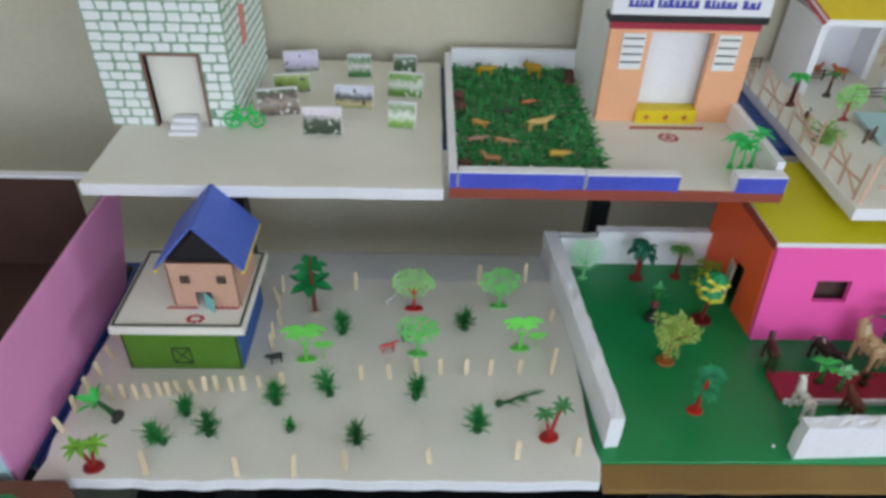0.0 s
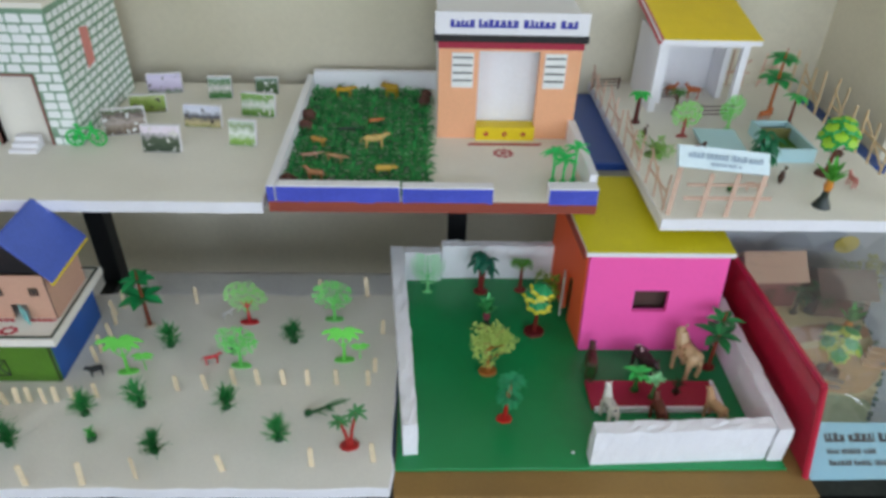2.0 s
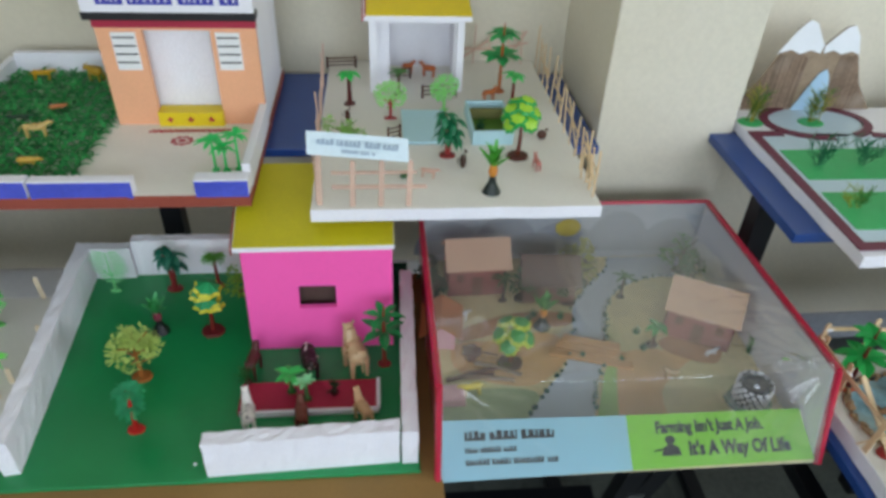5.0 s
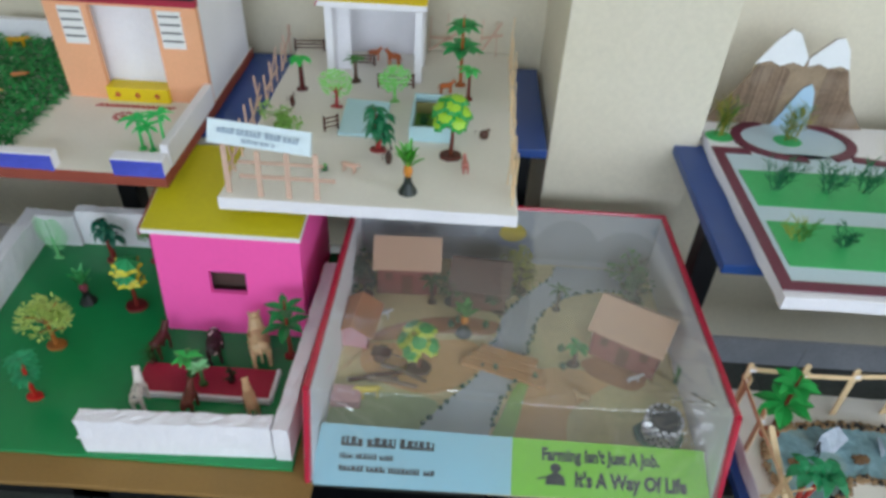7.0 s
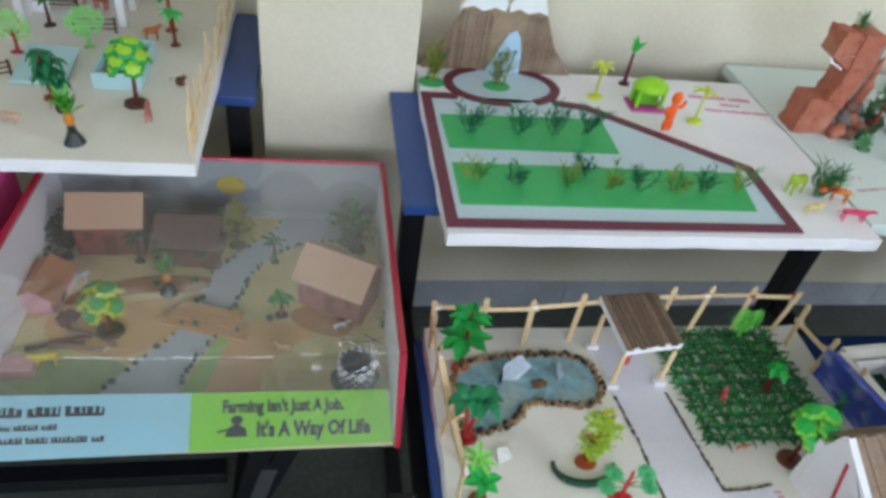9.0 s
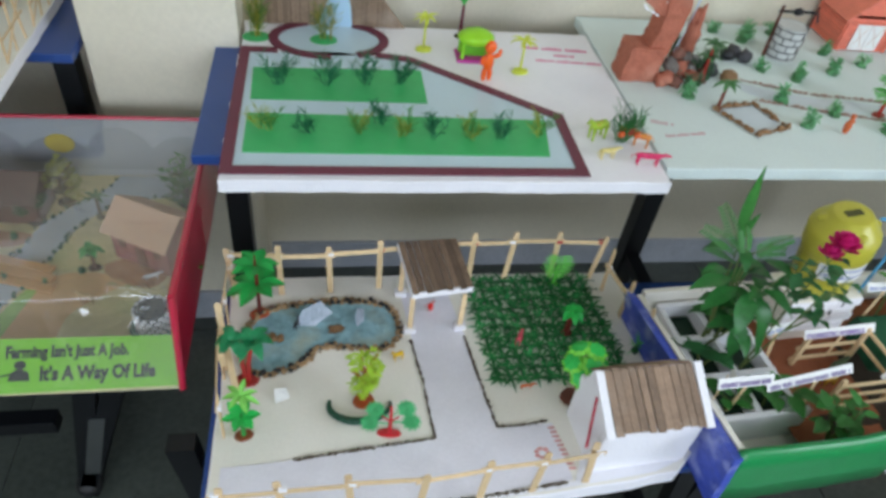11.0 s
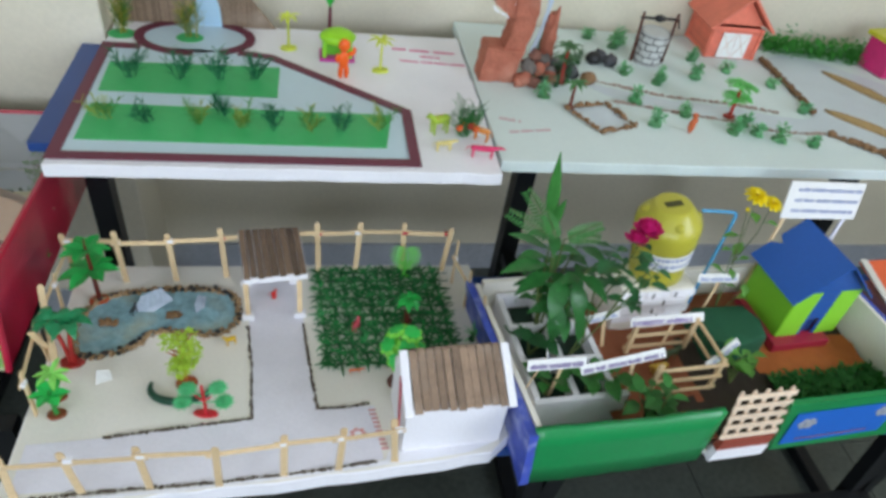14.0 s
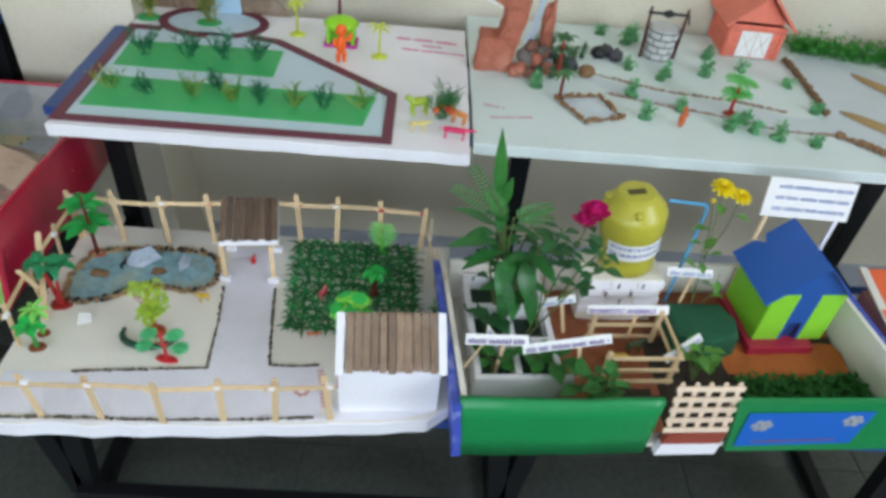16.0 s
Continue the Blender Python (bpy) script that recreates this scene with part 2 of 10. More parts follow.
def plate(bm, pts, thick, up=(0, 0, 1), slot=0):
    """A flat polygon with thickness."""
    u = Vector(up).normalized() * thick
    a = [bm.verts.new(Vector(p)) for p in pts]
    b = [bm.verts.new(Vector(p) + u) for p in pts]
    n = len(a)
    fs = [bm.faces.new((a[i], a[(i + 1) % n], b[(i + 1) % n], b[i])) for i in range(n)]
    fs += [bm.faces.new(a[::-1]), bm.faces.new(b)]
    for f in fs:
        f.material_index = slot


def leaf(bm, base, way, up, length, width, droop=0.3, steps=4, thick=0.0006, slot=0, tip=0.05, widest=0.45):
    """A curved leaf blade with a folded midrib and some thickness."""
    way, up = Vector(way).normalized(), Vector(up)
    side = way.cross(up)
    side = side.normalized() if side.length > 1e-5 else Vector((1, 0, 0))
    nrm = side.cross(way).normalized()
    rows, p = [], Vector(base)
    for i in range(steps + 1):
        u = i / steps
        w = width * 0.5 * max(tip if i else 0.22, math.sin(math.pi * min(1, u / (2 * widest) if u < widest else 0.5 + 0.5 * (u - widest) / (1 - widest))))
        rows.append((bm.verts.new(p - side * w + nrm * w * 0.25), bm.verts.new(p - nrm * thick), bm.verts.new(p + side * w + nrm * w * 0.25)))
        ang = -droop * (u + 0.5 / steps)
        p = p + (way * math.cos(ang) + nrm * math.sin(ang)) * length / steps
    for i in range(steps):
        for j in (0, 1):
            bm.faces.new((rows[i][j], rows[i][j + 1], rows[i + 1][j + 1], rows[i + 1][j])).material_index = slot


def rag_board(name, material, x0, x1, y0, y1, z0, z1, label, rough=0.002, skew=0.0, step=0.04, parent=None, materials=None, front=None):
    """A foam sheet cut by hand: edges that wander a little. front(x) sets the near edge back. skew moves the far edge sideways."""
    bm = bmesh.new()
    ring = []
    nx, ny = max(2, int((x1 - x0) / step)), max(2, int((y1 - y0) / step))
    for i in range(nx):
        x = x0 + (x1 - x0) * i / nx
        ring.append((x, y0 + (front(x) if front else 0.0), 0, -1))
    cut = y0 + (front(x1) if front else 0.0)
    for i in range(ny):
        ring.append((x1, cut + (y1 - cut) * i / ny, 1, 0))
    for i in range(nx):
        ring.append((x1 - (x1 - x0) * i / nx, y1, 0, 1))
    for i in range(ny):
        ring.append((x0, y1 - (y1 - y0) * i / ny, -1, 0))
    lo, mid, hi = [], [], []
    for x, y, ax, ay in ring:
        k = rough * noise.noise(Vector((x * 17, y * 17, z0 * 40))) + 0.5 * rough * noise.noise(Vector((x * 70, y * 70, z0)))
        sx = skew * (y - y0) / (y1 - y0)
        b = 0.0015
        lo.append(bm.verts.new((x + ax * k + sx, y + ay * k, z0)))
        mid.append(bm.verts.new((x + ax * k * 1.4 + sx, y + ay * k * 1.4, z1 - b)))
        hi.append(bm.verts.new((x + ax * (k - b) + sx, y + ay * (k - b), z1)))
    n = len(lo)
    for a, c in ((lo, mid), (mid, hi)):
        for i in range(n):
            bm.faces.new((a[i], a[(i + 1) % n], c[(i + 1) % n], c[i])).material_index = 1 if materials else 0
    bm.faces.new(lo[::-1])
    bm.faces.new(hi)
    ob = part(name, bm, materials or material, parent)
    return tagged(ob, label, "board") if not parent else ob


def lettering(name, text, material, parent, size, m, squash=1.0, weight=0.02):
    """Raised lettering in the built-in font as a mesh part."""
    cu = bpy.data.curves.new(name, "FONT")
    cu.body, cu.size, cu.extrude, cu.resolution_u, cu.offset = text, size, 0.0004, 2, size * weight
    tmp = new(name, cu)
    bpy.context.view_layer.update()
    me = bpy.data.meshes.new_from_object(tmp.evaluated_get(bpy.context.evaluated_depsgraph_get()))
    bpy.data.objects.remove(tmp)
    me.materials.clear()
    me.materials.append(material)
    for v in me.vertices:
        v.co.x *= squash
    ob = new(name, me)
    ob.parent = parent
    ob.matrix_local = m
    return ob


def scribble(name, material, parent, x0, x1, z0, high, m, seed):
    """A line of writing that cannot be read: one strip of narrow bars for each word."""
    rnd = random.Random(seed)
    x = x0
    while x < x1 - 0.3 * high:
        end = min(x1, x + rnd.uniform(2.2, 5.5) * high)
        teeth = []
        while x < end - 0.15 * high:
            w = min(rnd.uniform(0.3, 0.62) * high, end - x)
            top = z0 + rnd.choice((1.0, 0.92, 0.8)) * high
            teeth += [(x, z0 + 0.3 * high), (x, top), (x + w, top), (x + w, z0 + 0.3 * high)]
            x += w + rnd.uniform(0.14, 0.26) * high
        if not teeth:
            break
        bm = bmesh.new()
        plate(bm, [(u, v, 0) for u, v in [(teeth[-1][0], z0), (teeth[0][0], z0)] + teeth], 0.0005)
        part(name, bm, material, parent).matrix_local = m
        x = end + 0.45 * high


def onto(template, places):
    """Copies of a thing at (x, y, z, turn, size)."""
    for x, y, z, rz, s in places:
        copy_thing(template, pose(x, y, z, 0, 0, rz) @ Matrix.Scale(s, 4))

# ---- the room ----
FZ = -0.18
X0, X1, Y0, TOP = -2.6, 5.0, -3.0, 3.15
YL, YR = 1.86, 1.68
PX0, PX1, PY = 1.525, 1.865, 1.46


def slab(name, material, x0, x1, y0, y1, z0, z1, label, bevel=0.0):
    return tagged(boxed(name, material, None, x0, x1, y0, y1, z0, z1, bevel), label, name.split("_")[0], kind="structure")


floor = tagged(boxed("floor", JOINT, None, X0 - 0.2, X1 + 0.2, Y0 - 0.2, YL + 0.2, FZ - 0.1, FZ - 0.004), "dark grey polished stone slab floor", "floor", kind="structure")
slab("wall_north_left", WALL, X0 - 0.15, PX0, YL, YL + 0.15, FZ, TOP, "cream painted wall with faint stains")
slab("wall_north_right", WALL, PX1, X1 + 0.15, YR, YR + 0.33, FZ, TOP, "cream painted wall with faint stains")
slab("wall_pillar", WALL, PX0, PX1, PY, YL + 0.15, FZ, TOP, "cream painted pillar standing out of the wall", 0.004)
slab("ceiling", CEIL, X0 - 0.2, X1 + 0.2, Y0 - 0.2, YL + 0.2, TOP, TOP + 0.12, "plain white ceiling")


def pierced(name, axis, a0, a1, at, thick, holes, label):
    """A wall with window openings through it, built of the pieces round them."""
    bm = bmesh.new()
    lo, hi = 1.05, 2.85

    def piece(u0, u1, z0, z1):
        if axis == "x":
            box(bm, u0, u1, at, at + thick, z0, z1)
        else:
            box(bm, at, at + thick, u0, u1, z0, z1)

    piece(a0, a1, FZ, lo)
    piece(a0, a1, hi, TOP)
    u = a0
    for h0, h1 in holes:
        piece(u, h0, lo, hi)
        u = h1
    piece(u, a1, lo, hi)
    tagged(part(name, bm, WALL), label, "wall", kind="structure")
    for k, (h0, h1) in enumerate(holes):
        w = thing("window_%d" % (k + 1) if axis == "x" else ("window_3" if at > 0 else "window_4"), "unseen grey steel window with plain panes", "window", kind="structure")
        n = 4
        for i in range(n + 1):
            c = h0 + (h1 - h0) * i / n
            b = bmesh.new()
            if axis == "x":
                box(b, c - 0.02, c + 0.02, at + 0.04, at + 0.08, lo, hi)
            else:
                box(b, at + 0.07, at + 0.11, c - 0.02, c + 0.02, lo, hi)
            part("window_frame", b, STEEL, w)


pierced("wall_south", "x", X0, X1, Y0 - 0.15, 0.15, [(-0.4, 1.5), (1.7, 3.6)], "cream painted wall with two windows")
# The west opening is added to go with the fill lamp.
pierced("wall_west", "y", Y0, YL, X0 - 0.15, 0.15, [(-2.9, -0.9)], "cream painted side wall with an added window opening")
pierced("wall_east", "y", Y0, YR, X1, 0.15, [(-1.9, 0.1)], "cream painted wall with a window")

# stone skirting in lengths along the walls; the left run is paler and taller
for name, x0, x1, y in (("baseboard_left", X0, PX0, YL), ("baseboard_pillar", PX0 - 0.002, PX1 + 0.012, PY), ("baseboard_right", PX1 + 0.012, X1, YR)):
    sk = thing(name, "grey polished stone skirting along the wall", "skirting", kind="structure")
    n = max(1, round((x1 - x0) / (2.2 if "left" in name else 0.6)))
    for i in range(n):
        a, b = x0 + (x1 - x0) * i / n, x0 + (x1 - x0) * (i + 1) / n
        boxed("stone", SKIRT_PALE if "left" in name else SKIRT, sk, a + 0.001, b - 0.001, y - 0.012, y, FZ, FZ + (0.25 if "left" in name else 0.115), 0.0015)


# ---- school desks: a blue top, a blue bench seat, black tube frames ----
def desk(x0, x1, ty0, ty1, sy0, sy1, legs, leg_y, seat_leg_y, label, splay, sx0=None, sx1=None, rail_set=0.0):
    d = thing("school_desk", label, "desk", (x0 + x1) / 2, leg_y, FZ)
    mx, my, mz = (x0 + x1) / 2, leg_y, FZ

    def bx(name, material, a0, a1, b0, b1, c0, c1, bevel=0.0, lab=""):
        return boxed(name, material, d, a0 - mx, a1 - mx, b0 - my, b1 - my, c0 - mz, c1 - mz, bevel, lab)

    bx("desktop", BLUE_TOP, x0, x1, ty0, ty1, 0.73, 0.752, 0.003)
    bx("seat", BLUE_TOP, x0 if sx0 is None else sx0, x1 if sx1 is None else sx1, sy0, sy1, 0.43, 0.452, 0.003)
    bx("rail", BLACK_TUBE, x0 + 0.05, x1 - 0.05, leg_y - 0.02, leg_y + 0.02, 0.69, 0.73, 0.003)
    bx("rail", BLACK_TUBE, x0 + 0.05, x1 - 0.05, seat_leg_y + 0.06, seat_leg_y + 0.095, 0.398, 0.43, 0.003)
    bx("foot_rail", BLACK_TUBE, x0 + 0.05, x1 - 0.05, seat_leg_y + rail_set - 0.02, seat_leg_y + rail_set + 0.02, 0.115 if rail_set == 0 else 0.289, 0.155 if rail_set == 0 else 0.326, 0.003)
    for x in legs:
        bx("leg", BLACK_TUBE, x - 0.025, x + 0.025, leg_y - 0.025, leg_y + 0.025, FZ, 0.73, 0.003)
        for out in splay:
            b = bmesh.new()
            plate(b, [(x - 0.02 - mx, -0.02 + seat_leg_y - my, 0.03), (x + 0.02 - mx, -0.02 + seat_leg_y - my, 0.03), (x + out + 0.024 - mx, -0.02 + seat_leg_y - my, 0.43 - mz), (x + out - 0.024 - mx, -0.02 + seat_leg_y - my, 0.43 - mz)], 0.04 - 0.004 * (out < splay[-1]), (0, 1, 0))
            part("leg", b, BLACK_TUBE, d)
        b = bmesh.new()
        blob(b, (x - mx, seat_leg_y - my, 0.03), (0.034, 0.034, 0.03), 0.0, 2)
        part("rubber_foot", b, BLACK, d, "rounded black rubber foot", smooth=True)
        bx("foot_bar", BLACK_TUBE, x - 0.02, x + 0.02, seat_leg_y - 0.02, leg_y + 0.1, FZ, FZ + 0.035, 0.003)
        bx("side_bar", BLACK_TUBE, x - 0.018, x + 0.018, seat_leg_y, leg_y, 0.29, 0.325, 0.003)
    return d


bench = desk(-0.66, 1.515, 1.40, 1.83, 0.745, 1.25, (-0.476, 0.477, 1.465), 1.50, 0.88, "long blue-topped school desk with a bench seat and black frame", (0.12, 0.2), -0.668, 1.715)
desk(1.81, 3.86, 1.035, 1.47, 0.505, 0.97, (1.858, 2.88, 3.82), 1.225, 0.63, "long blue-topped school desk beyond the pillar, black frame", (-0.055, 0.055), 1.852, None, 0.25)
side = thing("bench", "blue bench seat on black legs beside the pink box", "bench", -1.0, 1.03, FZ)
boxed("seat", BLUE_TOP, side, -0.32, 0.328, -0.285, 0.287, 0.61, 0.632, 0.003)
for x in (-0.28, 0.2):
    for y in (-0.2, 0.2):
        boxed("leg", BLACK_TUBE, side, x - 0.02, x + 0.02, y - 0.02, y + 0.02, 0, 0.61, 0.003)
rail = thing("bench_rail", "low black tube rail under the bench seat", "rail", 2.86, 0.60, -0.045)
boxed("rail", BLACK_TUBE, rail, -1.0, 0.98, -0.018, 0.018, -0.02, 0.02, 0.004)
b = bmesh.new()
plate(b, [(0.0, 0, 0.12), (0.034, 0, 0.12), (0.094, 0, 0.35), (0.06, 0, 0.35)], 0.003, (0, -1, 0))
strip = part("steel_strip", b, STEEL, bench, "bare steel strip on the bench leg")
strip.matrix_local = pose(1.48 - 0.4275, 0.8585 - 1.50, 0)

# ---- model bases ----
UZ, LZ = 0.78, 0.48
board_lab = rag_board("model_board", FOAM_CREAM, -0.668, 0.054, 1.155, 1.80, 0.754, UZ, "cream foam base board of the stone tower model", materials=[FOAM_CREAM, FOAM])
board_temple = rag_board("model_board", FOAM_CREAM, 0.066, 0.748, 1.163, 1.80, 0.754, UZ, "cream base board with a red oxide painted edge", 0.001, materials=[FOAM_CREAM, RED_OXIDE])
board_zoo = rag_board("model_board", FOAM_CREAM, 0.868, 1.436, 1.105, 1.855, 0.754, UZ, "cream foam base board of the zoo model", materials=[FOAM_CREAM, FOAM])
board_farm = rag_board("model_board", FOAM_GREY, -0.645, 0.330, 0.690, 1.228, 0.454, LZ, "pale foam base board of the barn farm model", 0.006, materials=[FOAM_CREAM_DIM, FOAM])
board_canal = rag_board("model_board", FOAM, 1.873, 2.724, 0.925, 1.545, 0.754, UZ, "white foam base board of the canal model", 0.004)
board_village = rag_board("model_board", FOAM_MINT, 2.732, 4.35, 0.972, 1.655, 0.754, UZ, "mint painted base board of the village model", 0.002)
def park_front(x):
    t = (x - 1.868) / 0.838
    return 0.056 * max(t, 0.0) ** 1.6 + 0.03 * max(0.0, (t - 0.93) / 0.07) ** 2


board_park = rag_board("model_board", FOAM_CREAM, 1.868, 2.706, 0.428, 0.972, 0.454, LZ + 0.008, "cream foam base board of the park model", 0.005, materials=[FOAM_CREAM, FOAM], front=park_front)
card_farm = rag_board("card_sheet", BROWN_CARD, 0.336, 1.10, 0.684, 1.30, 0.453, 0.463, "brown corrugated card under the green farm model", 0.002)
green_ground = rag_board("model_board", GREEN_SHEET, 0.337, 1.062, 0.738, 1.335, 0.4635, 0.47, "green glazed paper ground of the pink cowshed model", 0.001)


# ---- stone tower with hand-painted courses ----
def tower():
    x0, x1, y0, y1, z0, h = -0.69, -0.405, 1.405, 1.75, UZ, 0.31
    t = thing("stone_tower", "white foam tower painted with green-jointed stones", "model building", (x0 + x1) / 2, y0, z0)
    W, D, k = x1 - x0, y1 - y0, 0.018
    joint = mat("green_joint_paint", rgb("86a78d"), 0.7, 0.2, 40, stain=rgb("668f72"), stain_amount=0.7)
    stone = foam("white_painted_stone", rgb("f0f3f2"))
    dl, dr, dh = 0.104, 0.217, 0.165
    boxed("front_pier", joint, t, -W / 2, -W / 2 + dl, 0, k, 0, h)
    boxed("front_pier", joint, t, -W / 2 + dr, W / 2, 0, k, 0, h)
    boxed("lintel", joint, t, -W / 2 + dl, -W / 2 + dr, 0, k, dh, h)
    boxed("side_wall", joint, t, W / 2 - k, W / 2, k, D, 0, h)
    boxed("side_wall", joint, t, -W / 2, -W / 2 + k, k, D, 0, h)
    boxed("back_wall", FOAM_GREY, t, -W / 2 + k, W / 2 - k, D - k, D, 0, h)
    boxed("inner_wall", FOAM_CREAM, t, -W / 2 + k, W / 2 - k, 0.0185, 0.03, 0, h - 0.02)
    boxed("roof", FOAM_CREAM, t, -W / 2, W / 2, 0.0, D, h, h + 0.012, 0.001)
    b = bmesh.new()
    box(b, -W / 2 + dl - 0.005, -W / 2 + dl, -0.003, k, 0, dh)
    box(b, -W / 2 + dr, -W / 2 + dr + 0.005, -0.003, k, 0, dh)
    box(b, -W / 2 + dl - 0.005, -W / 2 + dr + 0.005, -0.003, k, dh, dh + 0.005)
    part("door_frame", b, mat("brown_door_paint", rgb("8a5a50"), 0.6), t, "brown painted door frame")
    for i in range(3):
        boxed("step", FOAM, t, -0.004 + 0.002 * i, 0.058 - 0.002 * i, -0.048 + 0.016 * i, -0.0305 + 0.016 * i, 0, 0.008 + 0.009 * i, 0.001)
    b = bmesh.new()
    plate(b, [(W / 2 + 0.0015, 0.12, 0.14), (W / 2 + 0.0015, 0.16, 0.145), (W / 2 + 0.0015, 0.165, 0.225), (W / 2 + 0.0015, 0.125, 0.235)], 0.001, (1, 0, 0))
    part("painted_window", b, mat("pale_red_paint", rgb("d98a80"), 0.6), t, "pale red painted window patch")
    rnd = random.Random(4)
    bars = []
    for v in range(6):
        bm = bmesh.new()
        pts = []
        for i in range(10):
            a = 2 * math.pi * i / 10
            sx, sz = math.cos(a), math.sin(a)
            sx, sz = math.copysign(abs(sx) ** 0.28, sx), math.copysign(abs(sz) ** 0.28, sz)
            k2 = 1 + rnd.uniform(-0.14, 0.06)
            pts.append((sx * 0.5 * k2, 0, sz * 0.5 * k2))
        plate(bm, pts, 1.0, (0, -1, 0))
        me = bpy.data.meshes.new("stone")
        bmesh.ops.recalc_face_normals(bm, faces=bm.faces[:])
        bm.to_mesh(me)
        bm.free()
        me.materials.append(stone)
        bars.append(me)
    course = 0.0215
    for face in (0, 1):
        span = W if face == 0 else D
        for r in range(int(h / course)):
            u, zc = 0.001, (r + 0.5) * course
            while u < span - 0.006:
                w = min(rnd.uniform(0.022, 0.042), span - u - 0.001)
                if span - u - w < 0.012:
                    w = span - u - 0.001
                uc = u + w / 2
                u += w
                if face == 0:
                    a, b2 = uc - w / 2, uc + w / 2
                    if zc < dh + 0.004 and b2 > dl - 0.006 and a < dr + 0.006:
                        if a < dl - 0.018:
                            b2 = dl - 0.007
                        elif b2 > dr + 0.018:
                            a = dr + 0.007
                        else:
                            continue
                    s = (b2 - a) * 0.93
                    m = pose(-W / 2 + (a + b2) / 2, 0, zc) @ Matrix.Diagonal((s, 0.0012, course * 0.84, 1))
                else:
                    m = pose(W / 2, uc, zc, 0, 0, 90) @ Matrix.Diagonal((w * 0.84, 0.0012, course * 0.68, 1))
                shared("stone", rnd.choice(bars), t, m)


tower()


# ---- peach house with blue-fronted yard walls ----
def peach_house():
    x0, x1, y0, y1 = 0.418, 0.745, 1.468, 1.775
    t = thing("peach_house", "peach painted foam house with crimson and black fascia", "model building", (x0 + x1) / 2, y0, UZ)
    W, D, h, k = x1 - x0, y1 - y0, 0.222, 0.016
    dl, dr = 0.092, 0.232
    boxed("front_pier", PEACH, t, -W / 2, -W / 2 + dl, 0, k, 0, h)
    boxed("front_pier", PEACH, t, -W / 2 + dr, W / 2, 0, k, 0, h)
    boxed("lintel", PEACH, t, -W / 2 + dl, -W / 2 + dr, 0, k, h - 0.006, h)
    boxed("side_wall", FOAM, t, -W / 2, -W / 2 + k, k, D, 0, h + 0.05, 0.001)
    boxed("side_wall", FOAM, t, W / 2 - k, W / 2, k, D, 0, h + 0.05, 0.001)
    boxed("inner_wall", FOAM, t, -W / 2 + k, W / 2 - k, 0.035, 0.047, 0, h + 0.04)
    boxed("roof", FOAM, t, -W / 2 - 0.004, W / 2 + 0.004, k, D + 0.004, h + 0.05, h + 0.062, 0.001)
    boxed("fascia", CRIMSON, t, -W / 2 - 0.002, W / 2 + 0.002, -0.004, k - 0.001, h, h + 0.02, 0.001)
    boxed("ledge", BLACK, t, -W / 2 - 0.012, W / 2 + 0.006, -0.02, k, h + 0.02, h + 0.036, 0.001)
    sign = boxed("sign_board", FOAM, t, -W / 2 - 0.01, W / 2 + 0.004, -0.018, -0.004, h + 0.036, h + 0.085, 0.001)
    scribble("writing", BLUE_INK, sign, -0.14, 0.14, h + 0.052, 0.018, pose(0, -0.0185, 0, 90), 3)
    for s in (-W / 2 + 0.030, W / 2 - 0.084):
        win = boxed("window", PAPER, t, s, s + 0.05, -0.003, 0.0, 0.130, 0.212, label="white window with black painted bars")
        for i in range(4):
            boxed("bar", BLACK, win, s + 0.003, s + 0.047, -0.005, -0.0031, 0.146 + 0.018 * i, 0.149 + 0.018 * i)
    step = boxed("step", YELLOW, t, -W / 2 + dl, -W / 2 + dr + 0.002, -0.012, 0.03, 0, 0.034, 0.001, "yellow doorstep with painted red flowers")
    b = bmesh.new()
    for i in range(3):
        for a in range(4):
            disc(b, (-W / 2 + dl + 0.025 + 0.045 * i + 0.004 * math.cos(a * 1.57), 0.017 + 0.004 * math.sin(a * 1.57), 0), 0.003, 0.003, 0.0006, 8)
    fl = part("flower", b, RED_CARD, step)
    fl.matrix_local = pose(0, -0.0121, 0, 90)
    rg = thing("floor_drawing", "dark red painted border and flower before the doorstep", "drawing", 0.58, 1.41, UZ)
    b = bmesh.new()
    for i in range(30):
        x = -0.085 + 0.17 * i / 29
        disc(b, (x, 0.022 + 0.006 * (i % 2) + 0.01 * x, 0.0), 0.0052, 0.0045, 0.0008, 8)
    part("border", b, CRIMSON, rg)
    b = bmesh.new()
    for i in range(9):
        a = i * 0.698
        disc(b, (-0.008 + 0.019 * math.cos(a), -0.022 + 0.017 * math.sin(a), 0), 0.0065, 0.005, 0.0008, 8)
    disc(b, (-0.008, -0.022, 0.0), 0.009, 0.007, 0.0009, 10)
    part("flower", b, CRIMSON, rg)

    def low_wall(x0, x1, y0, y1, h, label, face=True):
        w = thing("yard_wall", label, "low wall", (x0 + x1) / 2, (y0 + y1) / 2, UZ, group="yard walls")
        a, b2 = (x1 - x0) / 2, (y1 - y0) / 2
        boxed("core", FOAM, w, -a, a, -b2, b2, 0, h, 0.0015)
        if face:
            boxed("painted_face", BLUE_PAINT, w, -a + 0.001, a - 0.001, -b2 - 0.001, -b2, -0.004, h - 0.003)

    low_wall(0.083, 0.337, 1.164, 1.188, 0.036, "low white yard wall with a blue painted front")
    low_wall(0.341, 0.530, 1.164, 1.188, 0.034, "low white yard wall with a blue painted front, beside the gap")
    low_wall(0.645, 0.748, 1.164, 1.195, 0.034, "short low white yard wall with a blue painted front")
    low_wall(0.064, 0.081, 1.164, 1.785, 0.036, "long low white side wall with a blue end")
